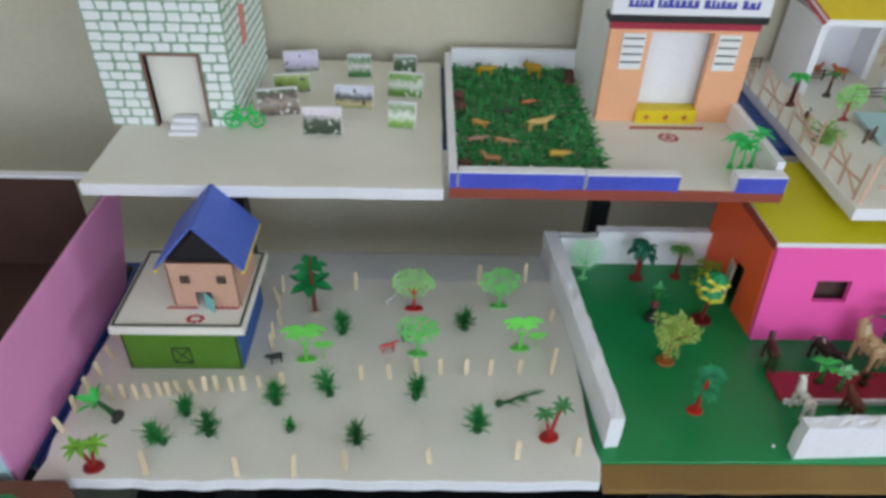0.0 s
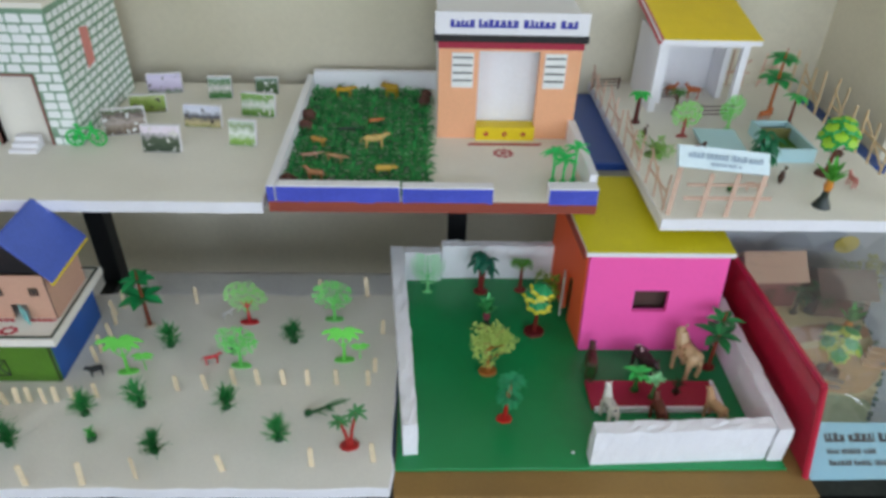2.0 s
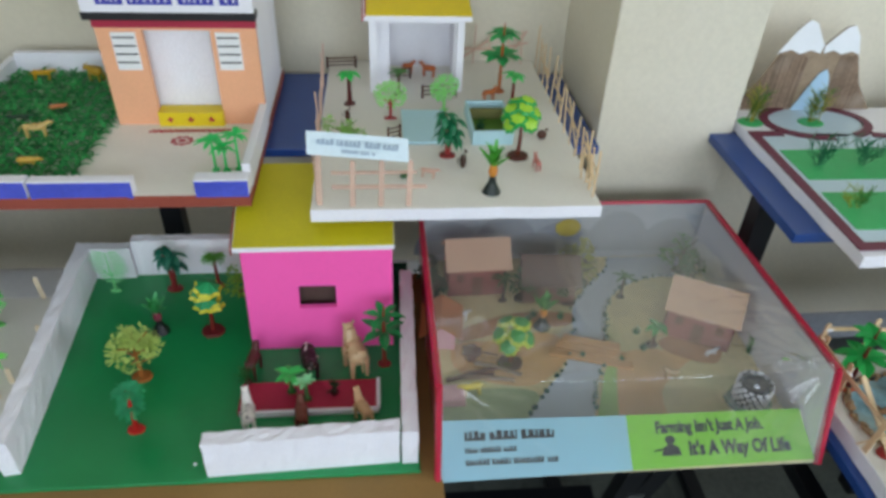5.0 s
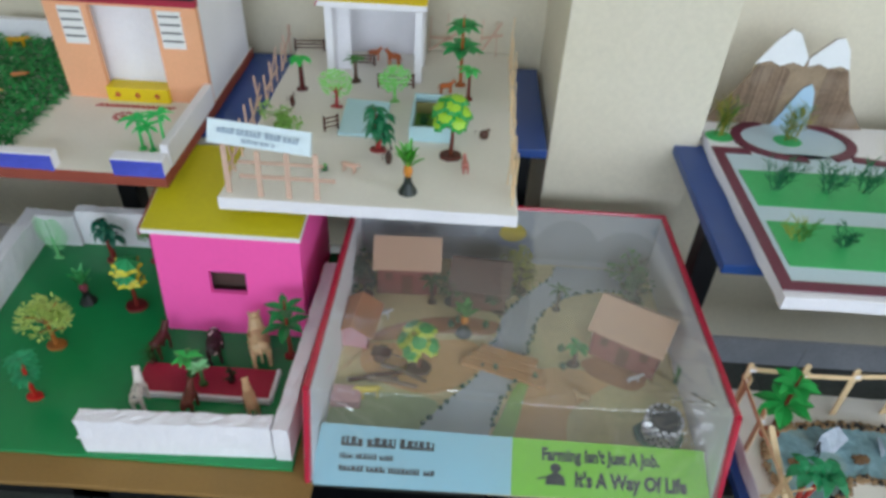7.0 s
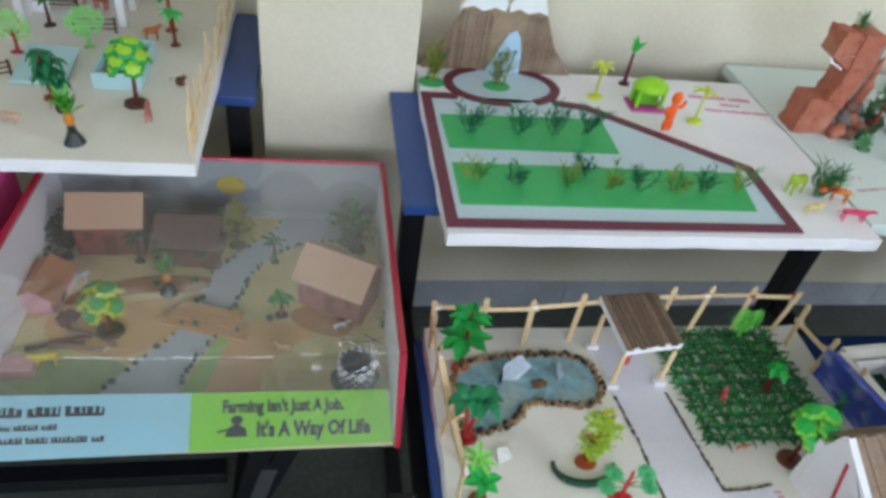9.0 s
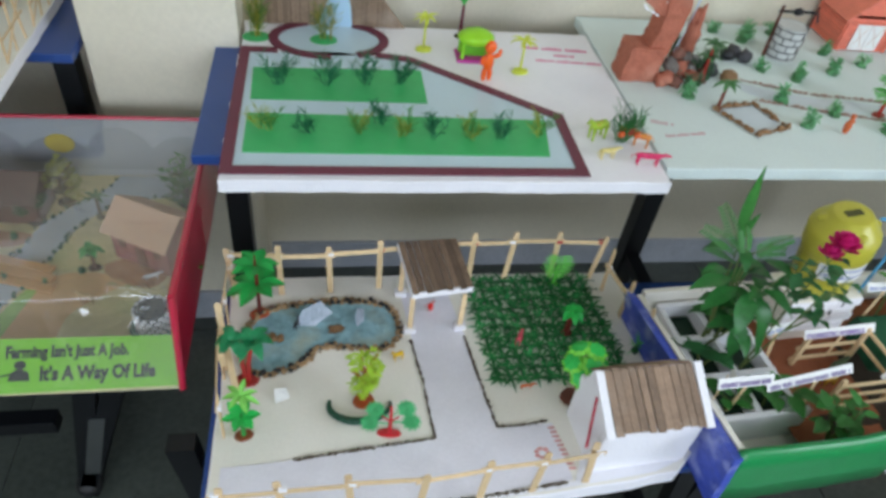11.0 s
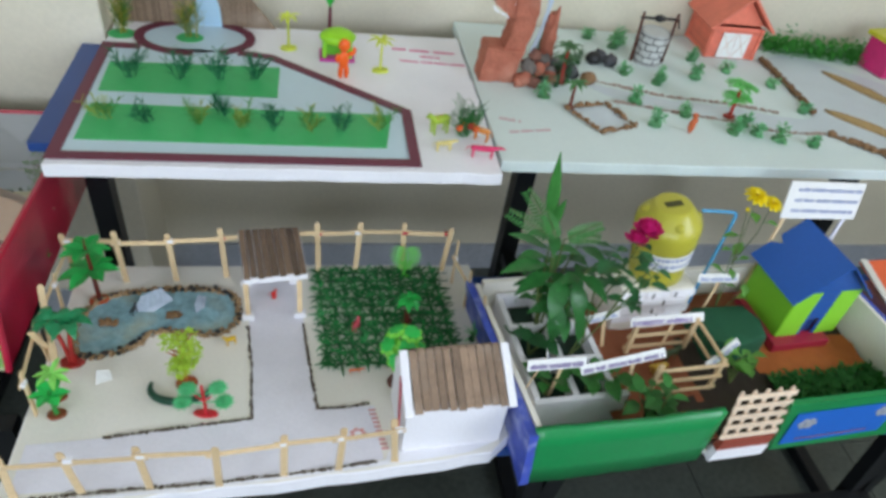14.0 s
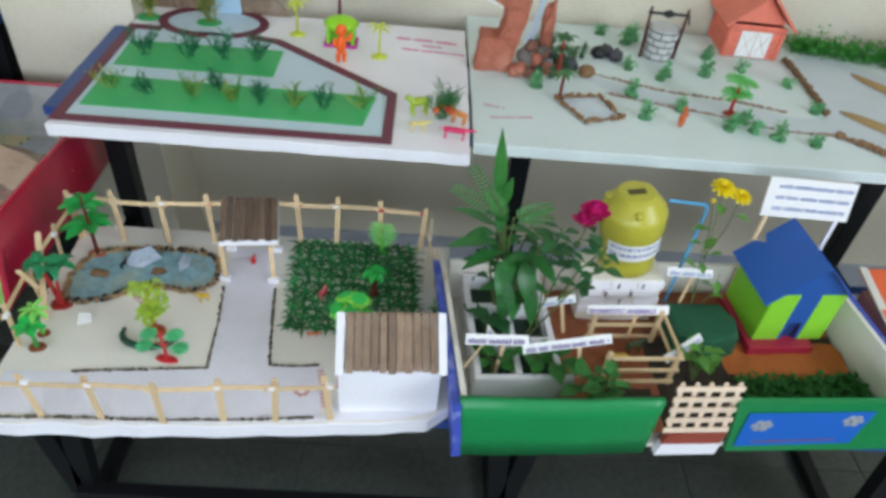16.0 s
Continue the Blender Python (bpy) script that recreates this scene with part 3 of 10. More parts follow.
    low_wall(0.082, 0.42, 1.77, 1.79, 0.05, "low white rear yard wall", False)
    low_wall(0.733, 0.75, 1.197, 1.47, 0.05, "low white side wall beside the peach house", False)


peach_house()


# ---- zoo shelter ----
def zoo_shelter():
    t = thing("zoo_shelter", "white open shelter with a yellow roof", "model building", 1.097, 1.64, UZ)
    W, D, h = 0.232, 0.19, 0.19
    for x in (-W / 2, W / 2 - 0.018):
        boxed("post", FOAM, t, x, x + 0.018, 0, 0.018, 0, h, 0.001)
    boxed("side_wall", FOAM, t, -W / 2, -W / 2 + 0.016, 0.019, D, 0, h, 0.001)
    boxed("side_wall", FOAM, t, W / 2 - 0.016, W / 2, 0.10, D, 0, h, 0.001)
    boxed("back_wall", FOAM, t, -W / 2 + 0.0165, W / 2 - 0.0165, D - 0.014, D, 0, h, 0.001)
    boxed("inner_panel", FOAM, t, -W / 2 + 0.0165, -W / 2 + 0.05, 0.06, 0.068, 0, h - 0.02)
    boxed("lintel", FOAM, t, -W / 2 + 0.0185, W / 2 - 0.0185, 0.001, 0.016, h - 0.014, h)
    b = bmesh.new()
    plate(b, [(-W / 2 - 0.012, -0.03, h + 0.001), (W / 2 + 0.012, -0.03, h + 0.001), (W / 2 + 0.012, D + 0.02, h + 0.045), (-W / 2 - 0.012, D + 0.02, h + 0.045)], 0.012, (0, 0, 1))
    part("roof_core", b, FOAM, t)
    b = bmesh.new()
    plate(b, [(-W / 2 - 0.006, -0.03, h + 0.0135), (W / 2 + 0.012, -0.03, h + 0.0135), (W / 2 + 0.012, D + 0.02, h + 0.0575), (-W / 2 - 0.006, D + 0.02, h + 0.0575)], 0.002, (0, 0, 1))
    part("roof_paint", b, YELLOW, t, "yellow painted roof top")
    b = bmesh.new()
    plate(b, [(-W / 2 - 0.014, -0.031, h + 0.0), (-W / 2 - 0.005, -0.031, h + 0.016), (-W / 2 - 0.005, D + 0.02, h + 0.06), (-W / 2 - 0.014, D + 0.02, h + 0.045)], 0.002, (-1, 0, 0.3))
    part("roof_edge", b, RED_CARD, t, "red roof edge")


zoo_shelter()


# ---- barn with a house on its flat roof ----
def barn():
    t = thing("barn_house", "green barn carrying a small peach house with a blue roof", "model building", -0.455, 0.945, LZ)
    bx0, bx1, D, h = -0.110, 0.112, 0.20, 0.098
    boxed("front_wall", OLIVE_GREEN, t, bx0, bx1, 0, 0.006, 0, h)
    boxed("side_wall", BLUE_CARD, t, bx1 - 0.006, bx1 + 0.001, 0.0062, D, 0, h)
    boxed("side_wall", OLIVE_GREEN, t, bx0, bx0 + 0.006, 0.0062, D, 0, h)
    boxed("back_wall", OLIVE_GREEN, t, bx0 + 0.006, bx1 - 0.006, D - 0.006, D, 0, h)
    for s in (bx0 + 0.001, bx1 - 0.004):
        boxed("corner_line", BLACK, t, s, s + 0.003, -0.0008, -0.0001, 0, h)
    dx = -0.02
    for a, c in (((dx, 0.018), (dx, 0.058)), ((dx + 0.036, 0.018), (dx + 0.036, 0.058)), ((dx, 0.018), (dx + 0.036, 0.018)), ((dx, 0.058), (dx + 0.036, 0.058)), ((dx, 0.018), (dx + 0.036, 0.058)), ((dx + 0.036, 0.018), (dx, 0.058))):
        b = bmesh.new()
        tube(b, (a[0], -0.0006, a[1]), (c[0], -0.0006, c[1]), 0.0013, seg=5)
        part("door_line", b, BLACK, t, "black drawn line of the barn door")
    pl = boxed("flat_roof", FOAM_CREAM, t, -0.126, 0.129, -0.004, 0.235, h, h + 0.018, 0.001, "cream flat roof with a black drawn border")
    z = h + 0.0184
    b = bmesh.new()
    for a, c in (((-0.12, 0.003), (0.122, 0.003)), ((0.122, 0.003), (0.122, 0.229)), ((0.122, 0.229), (-0.12, 0.229)), ((-0.12, 0.229), (-0.12, 0.003))):
        tube(b, (*a, z), (*c, z), 0.0026, seg=5)
    part("drawn_border", b, mat("dark_green_marker", rgb("16301f"), 0.5), pl)
    b = bmesh.new()
    for i in range(26):
        if 11 <= i <= 15:
            continue
        x = -0.028 + 0.135 * i / 25
        disc(b, (x, 0.052 + 0.003 * (i % 2), z - 0.0003), 0.004, 0.003, 0.0009, 7)
    for i in range(8):
        disc(b, (0.032 + 0.014 * math.cos(i * 0.785), 0.022 + 0.009 * math.sin(i * 0.785), z - 0.0003), 0.005, 0.004, 0.0009, 7)
    part("drawn_flower", b, RED_CARD, pl)
    hx0, hx1, hy0, hy1, wz = -0.018, 0.113, 0.060, 0.190, 0.105
    b = bmesh.new()
    mx, dw = (hx0 + hx1) / 2 - 0.004, 0.016
    for pts in ([(hx0, hy0, z), (mx - dw, hy0, z), (mx - dw, hy0, z + 0.035), (hx0, hy0, z + 0.035)], [(mx + dw, hy0, z), (hx1, hy0, z), (hx1, hy0, z + 0.035), (mx + dw, hy0, z + 0.035)], [(hx0, hy0, z + 0.035), (hx1, hy0, z + 0.035), (hx1, hy0, z + wz), (hx0, hy0, z + wz)]):
        plate(b, pts, 0.003, (0, 1, 0))
    house = part("house_front", b, PEACH_CARD, t)
    boxed("house_side", PEACH_CARD, t, hx1 - 0.003, hx1, hy0 + 0.0035, hy1, z, z + wz)
    boxed("house_side", PEACH_CARD, t, hx0, hx0 + 0.003, hy0 + 0.0035, hy1, z, z + wz)
    boxed("house_back", PEACH_CARD, t, hx0 + 0.0032, hx1 - 0.0032, hy1 - 0.003, hy1, z, z + wz)
    xm, rz = (hx0 + hx1) / 2, z + wz + 0.080
    b = bmesh.new()
    plate(b, [(hx0, hy0 + 0.008, z + wz), (hx1, hy0 + 0.008, z + wz), (xm, hy0 + 0.008, rz - 0.012)], 0.003, (0, 1, 0))
    part("gable", b, BLACK, t, "black gable under the roof")
    for s in (-1, 1):
        b = bmesh.new()
        ex = xm + s * 0.082
        plate(b, [(xm, hy0 + 0.002, rz), (ex, hy0 - 0.006, z + wz - 0.012), (ex, hy1 + 0.022, z + wz - 0.012), (xm, hy1 + 0.022, rz)], 0.004, (s * 0.75, 0, 0.65))
        rp = part("roof_panel", b, ROOF_BLUE, t)
        b = bmesh.new()
        tube(b, (ex, hy0 - 0.005, z + wz - 0.014), (ex, hy1 + 0.021, z + wz - 0.014), 0.0045, seg=6)
        part("eave_edge", b, YELLOW, rp)
    for x in (hx0 + 0.026, hx1 - 0.036):
        w = boxed("window", mat("grey_brown_pane", rgb("8f7768"), 0.6), house, x, x + 0.015, hy0 - 0.0015, hy0 - 0.0001, z + 0.06, z + 0.076)
        b = bmesh.new()
        for q in (0, 0.0075, 0.015):
            box(b, x + q - 0.001, x + q + 0.001, hy0 - 0.003, hy0 - 0.0016, z + 0.059, z + 0.077)
            box(b, x, x + 0.015, hy0 - 0.0036, hy0 - 0.0031, z + 0.06 + q, z + 0.062 + q)
        part("window_bars", b, BLACK, house)
    for x in (hx0 + 0.002, hx1 - 0.003):
        boxed("corner_line", BLACK, t, x, x + 0.002, hy0 - 0.001, hy0 - 0.0002, z, z + wz)
    d = bmesh.new()
    plate(d, [(mx, hy0 - 0.002, z), (mx + 0.022, hy0 - 0.02, z), (mx + 0.022, hy0 - 0.02, z + 0.033), (mx, hy0 - 0.002, z + 0.035)], 0.002, (0.6, 0.7, 0))
    part("door", d, mat("turquoise_card", rgb("7ec8c4"), 0.6), t, "small open turquoise door")


barn()


# ---- pink open box on the left ----
UMBER = mat("umber_card", rgb("4a3026"), 0.8, 0.15, 10, stain=rgb("38241d"), stain_amount=0.6)


def pink_box():
    t = thing("open_box", "tall open box, pink outside and brown inside", "box", -0.95, 0.7, 0.452)
    hf, hb = 0.235, 0.255
    b = bmesh.new()
    plate(b, [(0.272, 0, 0.002), (0.272, 0.525, 0.002), (0.29, 0.60, hb), (0.272, 0, hf)], 0.006, (-1, 0, 0))
    part("side", b, PINK_CARD, t, "pink papered side")
    b = bmesh.new()
    plate(b, [(0.265, 0.006, 0.012), (0.265, 0.52, 0.012), (0.283, 0.593, hb - 0.002), (0.265, 0.006, hf - 0.002)], 0.004, (-1, 0, 0))
    part("lining", b, UMBER, t)
    boxed("back", UMBER, t, -0.30, 0.19, 0.594, 0.6, 0.002, hb)
    boxed("side", PINK_CARD, t, -0.306, -0.3, 0, 0.6, 0.002, hb)
    boxed("bottom", UMBER, t, -0.3, 0.26, 0, 0.59, 0.001, 0.01)
    boxed("front", SKY_CARD, t, -0.3, 0.266, -0.005, 0.0, 0.002, hf - 0.12)
    boxed("top_rim", FOAM, t, -0.305, 0.275, 0.588, 0.606, hb, hb + 0.008)
    l = thing("card_tray", "brown card tray with a green leaf painted on it", "tray", -0.76, 0.60, 0.452)
    boxed("base", DARK_BROWN, l, -0.2, 0.185, -0.1, 0.075, 0, 0.05, 0.002)
    b = bmesh.new()
    disc(b, (0.10, 0.03, 0.0502), 0.032, 0.018, 0.001, 14, rough=0.3)
    part("painted_leaf", b, GREEN_CARD, l)


pink_box()


# ---- pink cowshed on the green ground ----
def cowshed():
    x0, x1, y0, y1, z0 = 0.73, 1.022, 1.052, 1.33, 0.47
    t = thing("cowshed", "hot pink and orange card cowshed with a yellow roof", "model building", (x0 + x1) / 2, y0, z0)
    W, D, h, k = x1 - x0, y1 - y0, 0.238, 0.012
    tilt = 0.03
    bm = bmesh.new()
    wx0, wx1, wz0, wz1 = -W / 2 + 0.104, -W / 2 + 0.178, 0.100, 0.152

    def leaning(u0, u1, z0, z1):
        bm = bmesh.new()
        plate(bm, [(u0, tilt * z0 / h, z0), (u1, tilt * z0 / h, z0), (u1, tilt * z1 / h, z1), (u0, tilt * z1 / h, z1)], k, (0, 1, 0))
        part("front_panel", bm, HOT_PINK, t)

    leaning(-W / 2, wx0, 0, h)
    leaning(wx1, W / 2, 0, h)
    leaning(wx0, wx1, 0, wz0)
    leaning(wx0, wx1, wz1, h)
    # Added panel just behind the window, coloured like the shaded room inside.
    boxed("inner_wall", mat("shaded_room_brown", rgb("5a443c"), 0.8), t, -W / 2 + 0.03, W / 2 - 0.03, 0.046, 0.05, 0, h - 0.02)
    d0, d1, dh = 0.10, 0.145, 0.115
    for pts in ([(0.013, 0), (d0, 0), (d0, dh), (0.013 + tilt * dh / h, dh)], [(d1, 0), (D, 0), (D, dh), (d1, dh)], [(0.013 + tilt * dh / h, dh), (D, dh), (D, h + 0.02), (0.013 + tilt, h)]):
        bm = bmesh.new()
        plate(bm, [(-W / 2 - 0.09 * u, u, z) for u, z in pts], 0.01, (1, 0, 0))
        part("side_wall", bm, ORANGE_RED, t, "orange-red wall beside the doorway")
    b = bmesh.new()
    plate(b, [(-W / 2 - 0.016, d1 + 0.002, 0.0), (-W / 2 - 0.022, d0 + 0.016, 0.0), (-W / 2 - 0.022, d0 + 0.016, dh - 0.004), (-W / 2 - 0.016, d1 + 0.002, dh - 0.004)], 0.003, (-1, 0, 0))
    part("door", b, FOAM_GREY, t, "pale half-open door")
    boxed("side_wall", HOT_PINK, t, W / 2 - 0.01, W / 2, 0.045, D, 0, h)
    boxed("back_wall", HOT_PINK, t, -W / 2 + 0.011, W / 2 - 0.011, D - 0.01, D, 0, h)
    b = bmesh.new()
    plate(b, [(-W / 2 - 0.012, tilt - 0.012, h + 0.002), (W / 2 + 0.004, tilt - 0.012, h + 0.002), (W / 2 + 0.004, D + 0.02, h + 0.024), (-W / 2 - 0.036, D + 0.02, h + 0.024)], 0.009, (0, 0, 1))
    part("roof_core", b, FOAM, t, "white foam roof edge")
    b = bmesh.new()
    plate(b, [(-W / 2 - 0.010, tilt - 0.010, h + 0.0115), (W / 2 + 0.003, tilt - 0.010, h + 0.0115), (W / 2 + 0.003, D + 0.02, h + 0.0335), (-W / 2 - 0.034, D + 0.02, h + 0.0335)], 0.0015, (0, 0, 1))
    part("roof_sheet", b, YELLOW_CARD, t)
    b = bmesh.new()
    plate(b, [(-W / 2 - 0.013, tilt - 0.012, h - 0.004), (-W / 2 - 0.037, D + 0.02, h + 0.012), (-W / 2 - 0.037, D + 0.02, h + 0.032), (-W / 2 - 0.013, tilt - 0.012, h + 0.012)], 0.003, (-1, 0, 0))
    part("roof_edge", b, mat("rust_red_card", rgb("9c3a2a"), 0.6), t, "rust red roof edge")

    def yard(label, pts, h, m=FOAM):
        w = thing("yard_wall", label, "low wall", pts[0][0], pts[0][1], z0, group="farm walls")
        bm = bmesh.new()
        plate(bm, [(x - pts[0][0], y - pts[0][1], 0.0) for x, y in pts], h)
        long_edges = [e for e in bm.edges if e.calc_length() > 0.15]
        bmesh.ops.subdivide_edges(bm, edges=long_edges, cuts=28, use_grid_fill=True)
        bmesh.ops.subdivide_edges(bm, edges=[e for e in bm.edges if e.calc_length() > 0.02], cuts=3, use_grid_fill=True)
        for v in bm.verts:
            if v.co.z > 0.01:
                v.co += Vector((noise.noise(v.co * 40), noise.noise(v.co * 40 + Vector((9, 0, 0))), noise.noise(v.co * 55))) * 0.0022
                v.co += Vector((noise.noise(v.co * 130), noise.noise(v.co * 130 + Vector((4, 0, 0))), noise.noise(v.co * 150))) * 0.0022
        part("foam_block", bm, m, w)

    yard("rough-cut white foam wall along the green ground", [(0.351, 0.768), (0.378, 0.771), (0.338, 1.33), (0.306, 1.33)], 0.082)
    yard("rough-cut white foam rear wall in the shade", [(0.342, 1.30), (0.43, 1.30), (0.43, 1.325), (0.341, 1.325)], 0.085)
    yard("rough-cut white foam rear wall, taller", [(0.432, 1.31), (0.725, 1.31), (0.725, 1.333), (0.432, 1.333)], 0.098)
    yard("rough-cut white foam front wall of the cowyard", [(0.695, 0.746), (1.026, 0.758), (1.026, 0.785), (0.695, 0.773)], 0.086)
    yard("rough-cut white foam side wall of the cowyard", [(1.03, 0.755), (1.058, 0.755), (1.066, 1.20), (1.04, 1.20)], 0.085)
    tr = thing("feeding_bed", "flat dark red bed with a white foam edge", "feeding trough", 0.855, 0.915, z0)
    boxed("bed", CRIMSON, tr, -0.13, 0.13, -0.036, 0.036, 0, 0.008)
    boxed("edge", FOAM, tr, -0.125, 0.135, -0.044, -0.0365, 0, 0.012, 0.001)
    boxed("edge", FOAM, tr, 0.1305, 0.138, -0.036, 0.036, 0, 0.012, 0.001)


cowshed()

# ---- toy plants, animals and sticks ----


def tuft(label, h=0.06, col="1f7a34", blades=80, lean=0.0, group="grass tufts", seed=1, name="grass_tuft", root="1a5a2a"):
    """A spiky tuft of plastic grass."""
    r = random.Random(seed)
    t = thing(name, label, "toy plant", group=group)
    bm = bmesh.new()
    for i in range(blades):
        a, el = r.uniform(0, 6.28), r.uniform(0.3, 1.5)
        z = r.uniform(0.004, 0.6 * h)
        w = Vector((math.cos(a) * math.cos(el) + lean, math.sin(a) * math.cos(el), math.sin(el)))
        leaf(bm, (lean * z, 0, z), w, (0, 0, 1), h * r.uniform(0.3, 0.55), 0.0026, r.uniform(-0.2, 0.5), 2, tip=0.1)
    part("grass_clump", bm, plastic(col, 0.5), t)
    bm = bmesh.new()
    blob(bm, (0, 0, 0.006), (0.009, 0.009, 0.007), 0.3)
    tube(bm, (0, 0, 0.004), (lean * h * 0.5, 0, h * 0.5), 0.004, 0.0015, 6)
    part("root", bm, plastic(root, 0.5), t)
    return t


def palm(label, h=0.1, leaf_col="2f9d3c", trunk_col="7a2b1c", base_col="7a2b1c", base_r=0.018, trunks=((0, 0, 1.0),), n=7, length=0.045, width=0.014, droop=1.1, rise=0.45, tiers=1, gap=0.3,
         trunk_r=0.0035, group="toy palms", seed=2, splay=0.0, each=True, notch=False, blunt=False):
    """A toy palm: a base, one trunk or more, and fronds in tiers."""
    r = random.Random(seed)
    t = thing("toy_palm", label, "toy tree", group=group)
    bm = bmesh.new()
    disc(bm, (0, 0, 0), base_r, base_r * 0.72, 0.005, 20, rough=0.08)
    part("base", bm, plastic(base_col), t)
    for dx, dy, k in trunks:
        top = Vector((dx * 2.2, dy * 2.2, h * k * 0.8))
        bm = bmesh.new()
        pts = [Vector((dx * (0.4 + 1.8 * u * u), dy * (0.4 + 1.8 * u * u), 0.003 + (h * k * 0.8 - 0.003) * u)) for u in (0, 0.25, 0.5, 0.75, 1)]
        pipe(bm, pts, [trunk_r * (1.35 - 0.45 * i / 4) for i in range(5)], 8)
        if blunt:
            tube(bm, top, top + Vector((0.001, 0, h * 0.16)), trunk_r * 0.8, trunk_r * 0.4, 6)
        tr = part("trunk", bm, plastic(trunk_col), t)
        for ti in range(tiers):
            c = top - Vector((0, 0, h * k * gap * ti))
            for i in range(n):
                a = 6.283 * (i + 0.5 * (ti % 2)) / n + r.uniform(-0.2, 0.2)
                el = rise + r.uniform(-0.2, 0.2)
                w = Vector((math.cos(a) * math.cos(el), math.sin(a) * math.cos(el), math.sin(el)))
                b = bmesh.new()
                ln_, wd = length * r.uniform(0.85, 1.1), width * r.uniform(0.9, 1.1)
                if notch:
                    for j in range(7):
                        u = (j + 0.6) / 7
                        ang = -droop * u * 0.6
                        side = w.cross(Vector((0, 0, 1))).normalized()
                        p = c + w * ln_ * u * math.cos(ang) + Vector((0, 0, 1)) * ln_ * u * math.sin(ang)
                        for s in (-1, 1):
                            leaf(b, p, w * 0.7 + side * s, (0, 0, 1), wd * (1.1 - 0.6 * abs(u - 0.4)), wd * 0.3, 0.5, 2, tip=0.1)
                    leaf(b, c, w, (0, 0, 1), ln_, 0.0025, droop * 0.6, 3)
                else:
                    k = 1.0 if not blunt or ti else 0.82
                    leaf(b, c, w, (0, 0, 1), ln_ * k, wd * k, droop * r.uniform(0.7, 1.2), 8 if blunt else 5, tip=0.12 if blunt else 0.05, widest=0.54 if blunt else 0.45)
                part("frond", b, plastic(leaf_col), tr if tiers == 1 else t)
    return t


def flat_tree(label, h=0.1, col="5fd44a", trunk_col=None, style="fan", group="flat toy trees", seed=3, base_col=None, base_r=0.022):
    """A tree moulded flat: an oval foot, a stem and a lacy crown in one plane."""
    r = random.Random(seed)
    t = thing("flat_toy_tree", label, "toy tree", group=group)
    bm = bmesh.new()
    disc(bm, (0, 0, 0), base_r, base_r * 0.4, 0.004, 20)
    part("base", bm, plastic(base_col or trunk_col or col), t)
    bm = bmesh.new()
    pipe(bm, [(0, 0, 0.003), (0.001, 0, h * 0.3), (0, 0, h * (0.85 if style == "discs" else 0.55))], [0.0042, 0.0034, 0.0024], 8)
    for s in (-1, 1):
        tube(bm, (0, 0, h * 0.38), (s * 0.014, 0, h * 0.56), 0.002, 0.0012, 6)
    part("stem", bm, plastic(trunk_col or col), t)
    bm = bmesh.new()
    if style == "fan":
        for i in range(230):
            a, q = r.uniform(0, 6.283), math.sqrt(r.uniform(0.02, 1))
            x, z = math.cos(a) * q * h * 0.38, h * 0.66 + math.sin(a) * q * h * 0.34
            w = Vector((x, r.uniform(-0.3, 0.3) * 0.02, z - h * 0.45))
            leaf(bm, (x, r.uniform(-0.0015, 0.0015), z), w, (0, 1, 0), 0.008, 0.0045, 0.2, 2, tip=0.3)
        for i in range(9):
            a = 0.1 + 2.95 * i / 8
            tube(bm, (0, 0, h * 0.45), (math.cos(a) * h * 0.34, 0, h * 0.6 + math.sin(a) * h * 0.36), 0.0012, 0.0006, 5)
    elif style == "palm":
        for cx, top, k in ((0, 0.72, 1.0), (0.34, 0.36, 0.5)):
            if cx:
                tube(bm, (cx * h, 0, 0.003), (cx * h, 0, top * h), 0.0016, 0.0012, 6)
            else:
                tube(bm, (0, 0, h * 0.5), (0, 0, top * h), 0.0024, 0.002, 6)
            for a, ln_ in ((2.85, 0.40), (2.3, 0.50), (1.8, 0.34), (1.3, 0.36), (0.8, 0.50), (0.3, 0.40), (3.3, 0.26), (-0.2, 0.26)):
                p, long = Vector((cx * h, r.uniform(-0.001, 0.001), top * h)), h * ln_ * k
                side = 1 if math.cos(a) > 0 else -1
                edge = []
                for q in range(9):
                    u = q / 8
                    wide = h * 0.075 * k * math.sin(math.pi * min(1, 0.12 + u * 0.86)) ** 0.7 * (0.72 if q % 2 else 1.0)
                    n_ = Vector((-math.sin(a), 0, math.cos(a)))
                    edge.append((p + n_ * wide, p - n_ * wide))
                    p = p + Vector((math.cos(a), 0, math.sin(a))) * long / 8
                    a -= side * (0.21 if abs(math.cos(a)) > 0.2 or math.sin(a) < 0 else 0.08)
                for (l0, r0), (l1, r1) in zip(edge, edge[1:]):
                    plate(bm, [l0, r0, r1, l1], 0.0016, (0, 1, 0))
    elif style == "discs":
        for cx, cy, cz in ((-0.28, 0.06, 0.66), (0.27, 0.06, 0.76), (-0.36, -0.06, 0.42), (0.38, -0.04, 0.5)):
            c = Vector((cx * h, cy * h, cz * h))
            tube(bm, (0, 0, cz * h * 0.75), c, 0.0016, 0.001, 5)
            for i in range(22):
                a = 6.283 * i / 22
                leaf(bm, c, (math.cos(a), math.sin(a), 0.12), (0, 0, 1), h * 0.19 * (1 - 0.12 * (i % 2)), 0.0042, 0.4, 3, tip=0.5, widest=0.7)
    else:
        for i in range(11):
            z = h * (0.28 + 0.068 * i)
            ln_ = h * 0.36 * math.sin(0.5 + 2.3 * (1 - i / 11)) + 0.006
